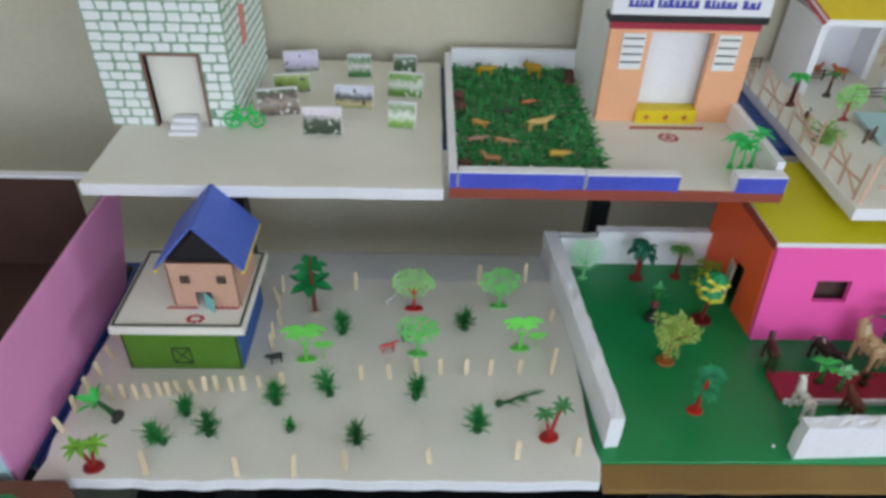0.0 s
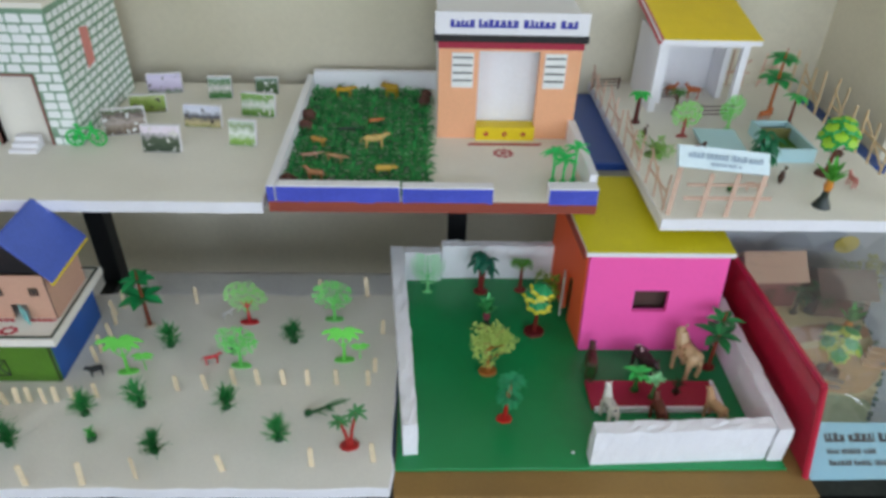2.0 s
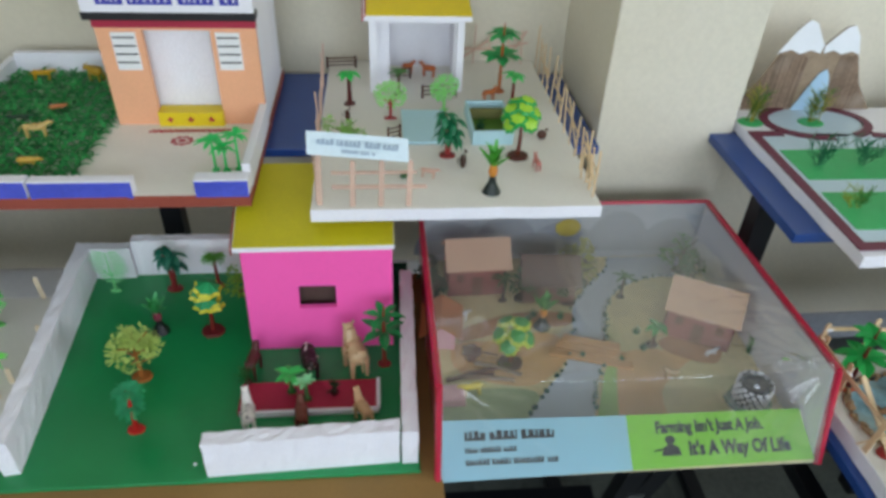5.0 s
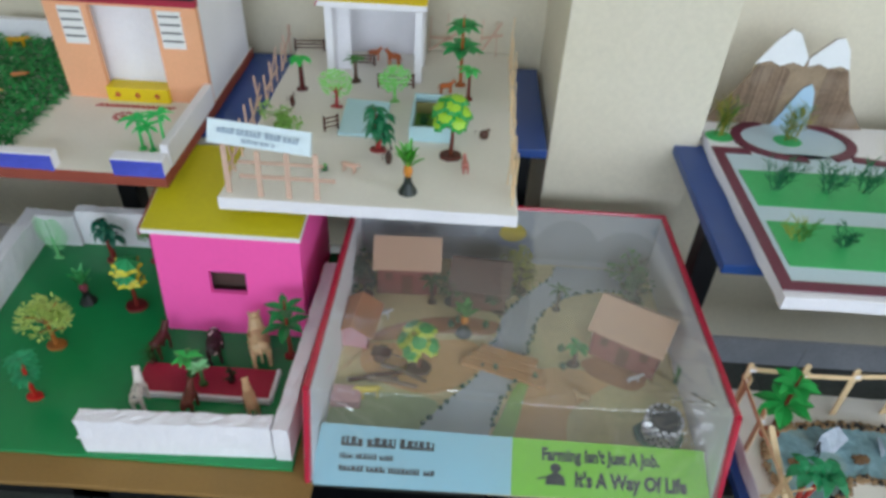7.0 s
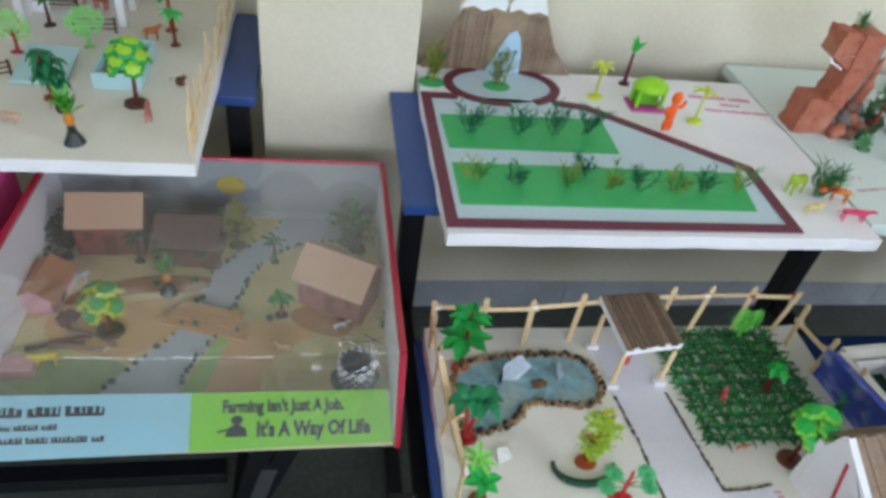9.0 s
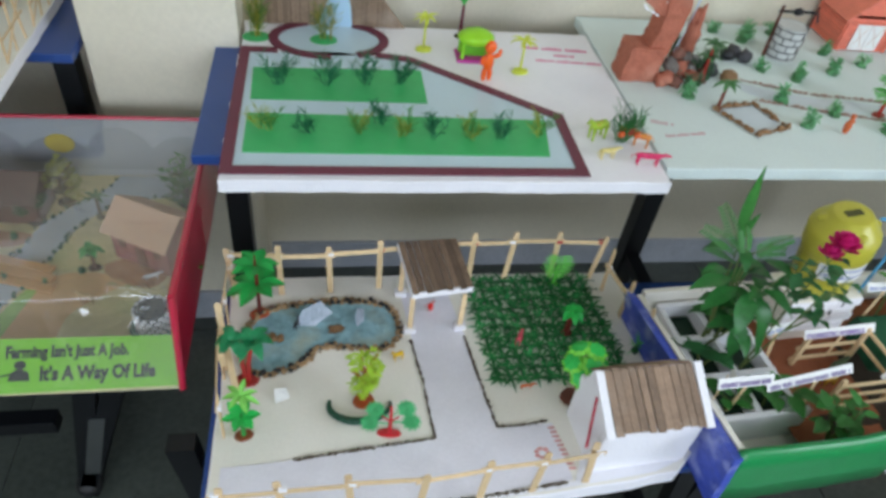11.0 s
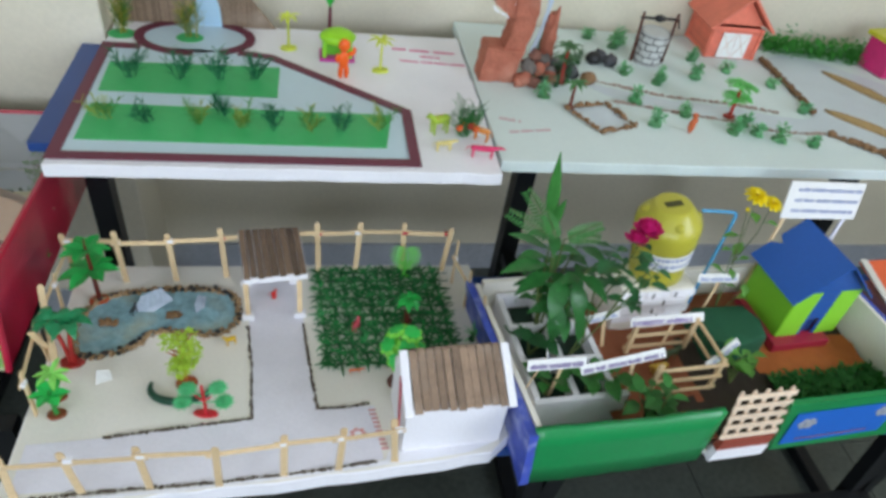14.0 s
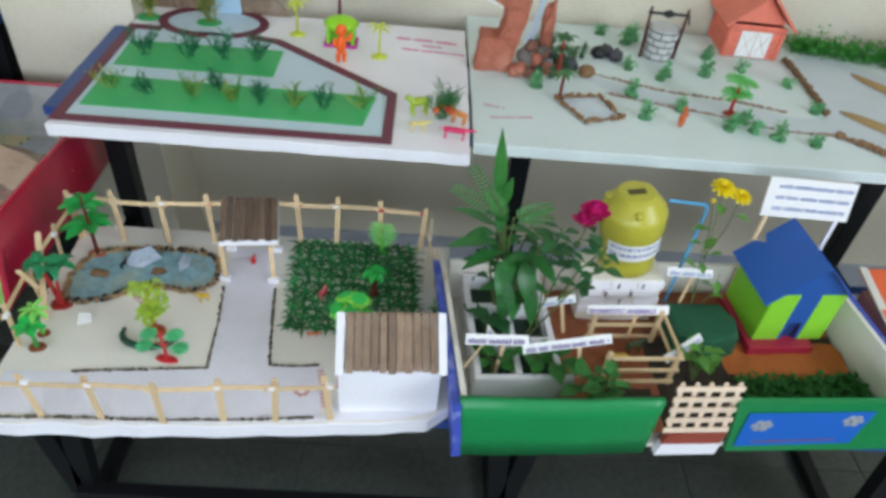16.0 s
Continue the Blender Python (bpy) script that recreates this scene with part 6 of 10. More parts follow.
    scribble("writing", INK, pb, -0.302, -0.208, 0.043, 0.0095, up, 32)
    scribble("writing", INK, pb, -0.302, -0.132, 0.022, 0.0105, up, 33)
    lettering("writing", "Farming Isn't Just A Job.", INK, pg, 0.029, pose(0.052, 0.063, 0.0015), 0.74, 0.045)
    lettering("writing", "It's A Way Of Life", INK, pg, 0.034, pose(0.11, 0.022, 0.0015), 0.78, 0.045)
    b = bmesh.new()
    disc(b, (0.077, 0.05, 0.001), 0.010, 0.008, 0.0008, 14)
    plate(b, [(0.058, 0.022, 0.001), (0.095, 0.022, 0.001), (0.092, 0.036, 0.001), (0.077, 0.045, 0.001), (0.062, 0.036, 0.001)], 0.0008)
    tube(b, (0.045, 0.031, 0.0015), (0.085, 0.038, 0.0015), 0.0015, seg=4)
    part("printed_emblem", b, INK, pg)
    gz = z0 + 0.0103
    grass = mat("painted_grass_patch", rgb("a2c864"), 0.8, 0.15, 30)
    river = mat("grey_blue_painted_river", rgb("c2ccd6"), 0.35, 0.06, 20)
    sand = mat("sandy_painted_path", rgb("e2b57c"), 0.8, 0.1, 20)
    left = smooth_path([(1.25, 0.805), (1.32, 0.91), (1.368, 0.963), (1.40, 1.02), (1.417, 1.072), (1.44, 1.165), (1.495, 1.238), (1.55, 1.30), (1.57, 1.345)], 4)
    right = smooth_path([(1.76, 1.345), (1.745, 1.265), (1.68, 1.262), (1.62, 1.25), (1.56, 1.215), (1.52, 1.163), (1.49, 1.069), (1.47, 1.01), (1.449, 0.96), (1.425, 0.905), (1.395, 0.805)], 4)
    sheet("painted_river", "grey-blue painted river across the boxed farm", river, left + right, gz, 0.001, "river")
    sheet("painted_path", "sandy painted path in the boxed farm", sand, smooth_path([(1.445, 0.803), (1.54, 0.80), (1.56, 0.90), (1.62, 0.96), (1.66, 1.0), (1.56, 1.02), (1.50, 1.0), (1.47, 0.93)], 4, True), gz, 0.0006, "path")
    sheet("painted_path", "sandy painted path beside the boxed huts", sand, smooth_path([(1.16, 0.97), (1.30, 0.93), (1.40, 1.02), (1.36, 1.08), (1.24, 1.06), (1.15, 1.05)], 4, True), gz, 0.0006, "path")
    sheet("painted_grass", "green painted grass by the river", grass, smooth_path([(1.402, 0.806), (1.44, 0.806), (1.475, 0.93), (1.49, 0.985), (1.462, 0.965), (1.435, 0.9)], 4, True), gz + 0.0008, 0.0006, "grass patch")
    sheet("painted_grass", "pale green painted grass by the banner", mat("pale_painted_grass", rgb("a9b98a"), 0.8, 0.15, 30), smooth_path([(1.105, 0.806), (1.23, 0.806), (1.31, 0.90), (1.24, 0.925), (1.12, 0.91)], 4, True), gz, 0.0005, "grass patch")
    earth = mat("brown_painted_earth", rgb("bc8a60"), 0.8, 0.2, 30)
    sheet("painted_earth", "brown painted earth before the boxed huts", earth, smooth_path([(1.17, 1.06), (1.30, 1.095), (1.41, 1.10), (1.425, 1.14), (1.30, 1.145), (1.18, 1.10)], 4, True), gz + 0.0008, 0.0005, "earth patch")
    sheet("painted_earth", "brown painted earth by the sandy path", earth, smooth_path([(1.62, 1.0), (1.70, 0.97), (1.73, 1.02), (1.66, 1.06), (1.60, 1.04)], 4, True), gz + 0.0008, 0.0005, "earth patch")
    pebbles("river_stones", "dark green shrubs and stones along the painted river", left[2:], gz, 0.011, 26, plastic("1f5a46"), 3, 1.0, 0.004)
    pebbles("river_stones", "dark green shrubs and stones along the far river bank", right[4:-2], gz, 0.010, 44, plastic("2c5a4a"), 4, 1.0, 0.004)

    HUT_TAN = mat("pinkish_tan_card", rgb("d2ab8e"), 0.75, 0.08, 10)

    def hut(label, x, y, rz, w, d, h, rise, wallm, roofm):
        o = thing("card_hut", label, "model building", x, y, gz, rz, "boxed huts")
        b = bmesh.new()
        plate(b, [(-w / 2, -d / 2, 0), (w / 2, -d / 2, 0), (w / 2, -d / 2, h), (-w / 2, -d / 2, h)], 0.004, (0, 1, 0))
        plate(b, [(-w / 2, d / 2 - 0.004, 0), (w / 2, d / 2 - 0.004, 0), (w / 2, d / 2 - 0.004, h), (-w / 2, d / 2 - 0.004, h)], 0.004, (0, 1, 0))
        for s in (-1, 1):
            plate(b, [(s * (w / 2 - 0.0005), -d / 2, 0), (s * (w / 2 - 0.0005), d / 2, 0), (s * (w / 2 - 0.0005), d / 2, h), (s * (w / 2 - 0.0005), 0, h + rise), (s * (w / 2 - 0.0005), -d / 2, h)], 0.004, (-s, 0, 0))
        part("wall_shell", b, wallm, o)
        for s in (-1, 1):
            b = bmesh.new()
            plate(b, [(-w / 2 - 0.008, 0, h + rise + 0.002), (w / 2 + 0.008, 0, h + rise + 0.002), (w / 2 + 0.008, s * (d / 2 + 0.016), h - 0.008), (-w / 2 - 0.008, s * (d / 2 + 0.016), h - 0.008)], 0.003, (0, 0, 1))
            part("roof_panel", b, roofm, o)
        boxed("door", DARK_BROWN, o, -0.012, 0.012, -d / 2 - 0.0015, -d / 2 - 0.0002, 0.0, h * 0.6)
        for s in (-0.3, 0.3):
            boxed("window", DARK_BROWN, o, s * w - 0.008, s * w + 0.008, -d / 2 - 0.0015, -d / 2 - 0.0002, h * 0.45, h * 0.7)

    hut("brick-red card hut with a tan roof, turned aside", 1.70, 1.075, -28, 0.14, 0.095, 0.088, 0.04, BRICK_CARD, HUT_TAN)
    hut("brick-red card hut with a tan roof at the back", 1.218, 1.25, 2, 0.135, 0.075, 0.092, 0.042, BRICK_CARD, HUT_TAN)
    hut("low brown card hut at the back", 1.385, 1.22, -4, 0.12, 0.09, 0.07, 0.035, DARK_BROWN, mat("grey_brown_thatch", rgb("6a5348"), 0.9, 0.2, 60, 0.6))
    hut("small card shed with an orange roof by the box side", 1.126, 1.085, 84, 0.09, 0.06, 0.045, 0.02, mat("pale_rose_card", rgb("e2a8b4"), 0.7), mat("orange_tan_card", rgb("c07a4c"), 0.7))
    w = thing("toy_well", "round white-brick toy well on a green foot", "model well", 1.724, 0.872, gz)
    w.matrix_world = pose(1.728, 0.868, gz) @ Matrix.Diagonal((1.0, 1.0, 0.92, 1))
    b = bmesh.new()
    disc(b, (0, 0, 0), 0.048, 0.042, 0.006, 20, rough=0.3)
    part("foot", b, plastic("1f6a3c"), w)
    b = bmesh.new()
    tube(b, (0, 0, 0.005), (0, 0, 0.058), 0.031, 0.033, 20, cap=False)
    tube(b, (0, 0, 0.058), (0, 0, 0.03), 0.026, 0.026, 20)
    part("shaft", b, BLACK, w)
    for r_ in range(5):
        for j in range(14):
            a = 6.283 * (j + 0.5 * (r_ % 2)) / 14
            b = boxed("brick", FOAM, w, -0.0048, 0.0048, -0.0022, 0.0022, -0.0027, 0.0027, 0.0008)
            b.matrix_local = pose(0.033 * math.cos(a), 0.033 * math.sin(a), 0.012 + 0.0105 * r_, 0, 0, math.degrees(a) + 90)
    put(palm("toy tree with green lobed leaves in the boxed farm", 0.07, "3a9a4a", "5a3420", "4a2c20", 0.014, n=6, length=0.03, width=0.016, droop=1.3, rise=0.3, seed=101), 1.582, 1.031, gz)
    put(lobed_tree("lobed toy tree with yellow rims in the boxed farm", 0.11, "3aa84a", "c4d23a", "5a3a30", seed=102, lobes=8, size=0.038), 1.263, 0.992, gz, 0, 1.12)
    put(sprout("upright toy plant with an orange neck in the boxed farm", 0.1, "4fae44", seed=103), 1.352, 1.1, gz)
    put(palm("toy palm with thin olive leaves in the boxed farm", 0.08, "4a6a3a", "4a3a2c", "4a3a2c", 0.01, n=8, length=0.035, width=0.008, droop=1.0, rise=0.5, seed=104), 1.278, 1.19, gz)
    put(palm("thin toy palm by the river in the boxed farm", 0.075, "4a7a4a", "5a4a3c", "4a3a2c", 0.01, n=7, length=0.03, width=0.008, droop=1.0, seed=105), 1.559, 1.192, gz)
    put(bushy_tree("dark green bush in the corner of the boxed farm", 0.075, "2c5a3a", "3a3a2a", 0.036, 220, seed=106, low=0.1), 1.11, 1.255, gz)
    put(bushy_tree("green bush behind the turned hut", 0.07, "3f7a3c", "3a3a2a", 0.04, 240, seed=107, low=0.1), 1.74, 1.24, gz)
    put(bushy_tree("olive bush at the back of the boxed farm", 0.07, "7a8a3a", "5a4a2a", 0.036, 220, seed=108, low=0.1), 1.455, 1.29, gz)
    put(tuft("green plant at the foot of the turned hut", 0.05, "3f9a3c", 40, seed=109), 1.79, 1.0, gz)
    for i, (x, y) in enumerate(((1.42, 1.0), (1.50, 0.985), (1.34, 1.135), (1.40, 1.125), (1.325, 1.12), (1.56, 1.07), (1.56, 1.02))):
        put(tuft("small dark green shrub beside the river", 0.022, ("2f6a3c", "3f8a44")[i % 2], 22, seed=110 + i), x, y, gz)
    PLANK_CARD = mat("orange_tan_plank", rgb("cf9a62"), 0.75, 0.15, 30, 0.2, 200, stain=rgb("b5814c"), stain_amount=0.5)
    br = thing("plank_bridge", "tan card plank bridge over the painted river", "bridge", 1.44, 1.015, gz, -17)
    for i in range(3):
        boxed("plank", PLANK_CARD, br, -0.085 + 0.012 * i, 0.09 - 0.014 * i, -0.034 + 0.023 * i, -0.013 + 0.023 * i, 0.004 + 0.001 * i, 0.010 + 0.001 * i, 0.001)
    put(animal("yellow plastic cow in the boxed farm", 0.055, 0.036, "d9c23a", None, 0.2), 1.174, 0.914, gz, 190)
    put(animal("black and white plastic calf by the shed", 0.04, 0.03, "e4e2de", "2c2a2a", 0.2), 1.175, 1.13, gz, 10)
    put(animal("tan plastic goat on the sandy path", 0.04, 0.03, "c9a878", None, 0.4), 1.59, 0.935, gz, 170)
    put(animal("white plastic dove on the film-covered farm", 0.04, 0.02, "f0f0f2", None, 0.1), 1.70, 0.995, gz, 20)
    bl = thing("pink_block", "small pink card block in the boxed farm", "block", 1.13, 0.903, gz)
    boxed("body", mat("rose_card", rgb("d9a9a9"), 0.7), bl, -0.028, 0.028, -0.02, 0.02, 0, 0.02, 0.001)
    for i, (lx, ly, lz, rz_) in enumerate(((1.175, 0.955, 0.005, 8), (1.215, 0.948, 0.005, -6), (1.19, 0.965, 0.005, 16), (1.235, 0.975, 0.005, -20))):
        lg = thing("toy_log", "thin brown twig log in the boxed farm", "log", lx, ly, gz + lz, rz_, "twig logs")
        b = bmesh.new()
        pipe(b, [(-0.05, 0, 0), (-0.01, 0.003, 0.001), (0.05, -0.002, 0)], [0.005, 0.0045, 0.0038], 8)
        part("log", b, (TWIG, BARK_SLAT)[i % 2], lg)
    for lab, x, y, h, c, r0, n, sd in (("olive-yellow bushy tree by the river in the boxed farm", 1.475, 1.245, 0.12, "a8a84a", 0.042, 320, 131), ("mid-green bushy tree before the low hut", 1.325, 1.195, 0.085, "4a7a3c", 0.034, 240, 132), ("dark green bushy tree beside the low hut", 1.43, 1.18, 0.09, "3c6a3a", 0.03, 220, 133), ("broad green bush against the painted hills", 1.735, 1.285, 0.10, "4f8a44", 0.048, 320, 134), ("dark green bush beside the card hut", 1.125, 1.20, 0.085, "2c5a3a", 0.036, 240, 135)):
        put(bushy_tree(lab, h, c, "4a3a2a", r0, n, seed=sd, low=0.15), x, y, gz)
    ct = thing("toy_cart", "small brown toy cart on two wheels", "toy cart", 1.185, 1.015, gz, -10)
    boxed("bed", TWIG, ct, -0.02, 0.02, -0.012, 0.012, 0.014, 0.02, 0.001)
    for s in (-0.014, 0.014):
        b = bmesh.new()
        tube(b, (0, s - 0.0015, 0.012), (0, s + 0.0015, 0.012), 0.012, seg=16)
        part("wheel", b, TWIG, ct)
    b = bmesh.new()
    tube(b, (0.02, 0, 0.017), (0.055, 0, 0.012), 0.0018, seg=6)
    part("shaft", b, TWIG, ct)
    # the film: stretched from rim to rim, running down to the banner
    m = bpy.data.materials.new("clear_plastic_film")
    m.use_nodes = True
    nd, ln = m.node_tree.nodes, m.node_tree.links.new
    nd.remove(nd["Principled BSDF"])
    tr, gl, df, fr, m1, m2, tc, nz, bp = (nd.new(k) for k in ("ShaderNodeBsdfTransparent", "ShaderNodeBsdfGlossy", "ShaderNodeBsdfDiffuse", "ShaderNodeFresnel", "ShaderNodeMixShader", "ShaderNodeMixShader", "ShaderNodeTexCoord", "ShaderNodeTexNoise", "ShaderNodeBump"))
    gl.inputs["Roughness"].default_value = 0.02
    fr.inputs["IOR"].default_value = 1.95
    df.inputs["Color"].default_value = (0.86, 0.85, 0.80, 1)
    # Patchy whitish veil mixed in for the film's haze and reflections.
    hz, hr = nd.new("ShaderNodeTexNoise"), nd.new("ShaderNodeMapRange")
    hz.inputs["Scale"].default_value, hz.inputs["Detail"].default_value = 5.0, 5.0
    hr.inputs["From Min"].default_value, hr.inputs["From Max"].default_value = 0.35, 0.7
    hr.inputs["To Min"].default_value, hr.inputs["To Max"].default_value = 0.06, 0.15
    ln(tc.outputs["Object"], hz.inputs["Vector"])
    ln(hz.outputs["Fac"], hr.inputs["Value"])
    ln(hr.outputs[0], m1.inputs[0])
    nz.inputs["Scale"].default_value = 9
    bp.inputs["Strength"].default_value, bp.inputs["Distance"].default_value = 0.12, 0.012
    ln(tc.outputs["Object"], nz.inputs["Vector"])
    wm, wz, wa = nd.new("ShaderNodeMapping"), nd.new("ShaderNodeTexNoise"), nd.new("ShaderNodeMath")
    wm.inputs["Scale"].default_value = (5.0, 34.0, 5.0)
    wm.inputs["Rotation"].default_value = (0, 0, 0.12)
    wz.inputs["Scale"].default_value, wz.inputs["Detail"].default_value, wz.inputs["Distortion"].default_value = 1.0, 3.0, 0.6
    wa.operation = "MULTIPLY_ADD"
    wa.inputs[1].default_value = 0.35
    ln(tc.outputs["Object"], wm.inputs["Vector"])
    ln(wm.outputs[0], wz.inputs["Vector"])
    ln(wz.outputs["Fac"], wa.inputs[0])
    ln(nz.outputs["Fac"], wa.inputs[2])
    ln(wa.outputs[0], bp.inputs["Height"])
    ln(bp.outputs[0], gl.inputs["Normal"])
    ln(bp.outputs[0], fr.inputs["Normal"])
    ln(tr.outputs[0], m1.inputs[1])
    ln(df.outputs[0], m1.inputs[2])
    ln(fr.outputs[0], m2.inputs[0])
    ln(m1.outputs[0], m2.inputs[1])
    ln(gl.outputs[0], m2.inputs[2])
    ln(m2.outputs[0], nd["Material Output"].inputs["Surface"])
    bm = bmesh.new()
    nx, rise_rows, top_rows = 240, 50, 170
    creases = ((0.010, 0.0032, 0.10, 0.5), (0.026, 0.0036, -0.25, 0.85), (0.046, 0.0034, -0.3, 0.8), (0.072, 0.004, -0.45, 0.9), (0.115, 0.0045, -0.55, 0.75), (0.21, 0.005, -0.35, 0.1), (0.235, 0.005, -0.4, 0.1))
    # pinched folds and bulges: place across, way back from the rim, sizes, height
    pinches = ((0.71, 0.016, 0.018, 0.005, 0.009), (0.80, 0.010, 0.024, 0.005, 0.009), (0.90, 0.026, 0.014, 0.004, 0.006), (0.63, 0.052, 0.02, 0.004, 0.006), (0.97, 0.012, 0.008, 0.006, 0.006), (-0.35, 0.012, 0.03, 0.004, 0.006), (0.12, 0.014, 0.03, 0.004, 0.005), (-0.88, 0.03, 0.012, 0.005, 0.005))
    bulges = ((0.435, -0.052, 0.009, 0.03, 0.011), (0.47, -0.085, 0.006, 0.02, 0.007), (0.82, -0.06, 0.012, 0.012, 0.009), (0.60, -0.03, 0.014, 0.008, 0.007), (-0.93, -0.03, 0.006, 0.012, 0.006))
    fold = random.Random(41)
    folds = []
    for i in range(22):
        across, far = fold.uniform(0.25, 0.97), fold.uniform(0.005, 0.26)
        turn = fold.gauss(-0.35, 0.3)
        folds.append((across * W, far, math.cos(turn), math.sin(turn), fold.uniform(0.012, 0.045), fold.uniform(0.0032, 0.005), fold.uniform(0.003, 0.0065)))
    grid = []
    for j in range(rise_rows + top_rows + 1):
        row = []
        for i in range(nx + 1):
            u = i / nx * 2 - 1
            sag = 1 - u ** 4
            # up the sloping front, over the rim, then back along the top
            if j < rise_rows:
                k = j / rise_rows
                y, z = -0.004 + 0.062 * k, 0.0095 + 0.1825 * k - 0.008 * sag * math.sin(math.pi * k)
                back = (k - 1) * 0.19
            else:
                k = ((j - rise_rows) / top_rows) ** 1.7
                y, z = 0.058 + (D - 0.062) * k, 0.192 - 0.0225 * k - 0.010 * sag * math.sin(math.pi * k)
                back = y - 0.058
            z -= 0.006 * sag * math.exp(-(back / 0.02) ** 2) * (0.5 + noise.noise(Vector((u * 3, 0, 5))))
            z += 0.002 * sag * noise.noise(Vector((u * 4, back * 14, 0)))
            # long creases behind the rim, deepest towards one corner
            for c, (off, wide, base, lean) in enumerate(creases):
                deep = base + lean * max(0.0, u) ** 2 + 0.75 * noise.noise(Vector((u * 2.6 + 5 * c, c * 3.1, 2)))
                if deep > 0 and back > -0.02:
                    path = off + 0.016 * noise.noise(Vector((u * 1.8, c * 2.7, 6))) - 0.012 * u
                    z += 0.0052 * min(1.0, deep * 1.6) * (1 - u ** 10) * math.exp(-((back - path) / wide) ** 2)
            for pu, pb, wu, wb, high in pinches:
                z += high * math.exp(-(((u - pu) * W / wu) ** 2) - ((back - pb - 0.25 * (u - pu) * W) / wb) ** 2)
            for fx, fy, ca, sa, long, wide, high in folds:
                dx, dy = u * W - fx, back - fy
                along, off = (dx * ca + dy * sa) / long, (dy * ca - dx * sa) / wide
                if abs(along) < 3 and abs(off) < 3 and back > 0:
                    z += high * (1 - u ** 12) * math.exp(-along * along - off * off)
            for pu, pb, wu, wb, high in bulges:
                if back < 0:
                    y -= high * (-back / 0.19) ** 0.3 * math.exp(-(((u - pu) * W + 4 * (back - pb) ** 2) / wu) ** 2 - ((back - pb) / wb) ** 2)
            for corner, tall in ((0.95, 0.02), (-0.95, 0.012)):
                du = (u - corner) * (1 if corner > 0 else -1)
                far, turn = math.hypot(du, back * 2.6), math.atan2(back * 2.6, -du)
                z += tall * (1 - u ** 12) * math.exp(-far / 0.25) * min(1.0, far / 0.1) * noise.noise(Vector((turn * 7, far * 2, 3 + corner)))
            row.append(bm.verts.new((u * (W - 0.001), y, max(z, 0.0075))))
        grid.append(row)
    for j in range(rise_rows + top_rows):
        for i in range(nx):
            bm.faces.new((grid[j][i], grid[j][i + 1], grid[j + 1][i + 1], grid[j + 1][i]))
    f = part("film", bm, m, t, "wrinkled clear plastic film", smooth=True)
    f.visible_shadow = False


film_box()

# ---- canal model ----
KZ = UZ + 0.0005
sheet("water_sheet", "pale blue water paper framed by maroon tape", WATER_PAPER, [(1.885, 0.955), (2.545, 0.952), (2.545, 1.145), (2.255, 1.37), (2.10, 1.40), (2.04, 1.40), (1.885, 1.385)], KZ, 0.0008, "water sheet")
ringc = (2.07, 1.46)
sheet("water_sheet", "round pale blue pool under the paper mountains", WATER_PAPER, [(ringc[0] + 0.12 * math.cos(a), ringc[1] + 0.078 * math.sin(a)) for a in [6.283 * i / 28 for i in range(28)]], KZ, 0.0008, "water sheet")


def tape(name, label, pts, w, z, material, thick=0.003):
    """A strip of tape or card along a path, mitred at the bends."""
    p = [Vector(q) for q in pts]
    n = len(p)
    left, right = [], []
    for i in range(n):
        d0 = (p[i] - p[i - 1]).normalized() if i else (p[1] - p[0]).normalized()
        d1 = (p[i + 1] - p[i]).normalized() if i < n - 1 else d0
        d = (d0 + d1).normalized()
        nn = Vector((-d.y, d.x)) * w / 2 / max(0.5, math.sqrt((1 + d0.dot(d1)) / 2))
        left.append(p[i] + nn)
        right.append(p[i] - nn)
    ox, oy = p[0]
    bm = bmesh.new()
    for i in range(n - 1):
        plate(bm, [(v.x - ox, v.y - oy, 0) for v in (left[i], left[i + 1], right[i + 1], right[i])], thick)
    ob = part(name, bm, material)
    ob.matrix_world = pose(ox, oy, z)
    return tagged(ob, label, "border strip")


tape("border_tape", "maroon tape border round the canal water", [(1.955, 1.398), (1.884, 1.398), (1.884, 0.952), (2.549, 0.952), (2.549, 1.148), (2.25, 1.375), (2.175, 1.39)], 0.022, KZ + 0.001, MAROON)
arc1 = [(ringc[0] + 0.128 * math.cos(a), ringc[1] + 0.085 * math.sin(a)) for a in [2.0 + 2.74 * i / 16 for i in range(17)]]
arc2 = [(ringc[0] + 0.128 * math.cos(a), ringc[1] + 0.085 * math.sin(a)) for a in [-1.05 + 2.15 * i / 12 for i in range(13)]]
tape("border_tape", "curved maroon tape round the pool", arc1, 0.022, KZ + 0.001, MAROON)
tape("border_tape", "curved maroon tape round the pool, other side", arc2, 0.022, KZ + 0.001, MAROON)
sheet("grass_strip", "long green felt strip in the canal model", GREEN_FELT, [(1.908, 1.006), (2.495, 1.004), (2.515, 1.133), (1.908, 1.138)], KZ + 0.001, 0.0015, "felt strip")
sheet("grass_strip", "short green felt strip in the canal model", GREEN_FELT, [(1.910, 1.190), (2.272, 1.189), (2.272, 1.326), (1.907, 1.318)], KZ + 0.001, 0.0015, "felt strip")
for x, y in ((1.904, 1.461), (2.057, 1.458)):
    b = bmesh.new()
    disc(b, (0, 0, 0), 0.032, 0.026, 0.0015, 20)
    tagged(put(part("felt_oval", b, GREEN_FELT), x, y, KZ + 0.0012), "oval green felt patch by the pool", "felt patch", "felt ovals")


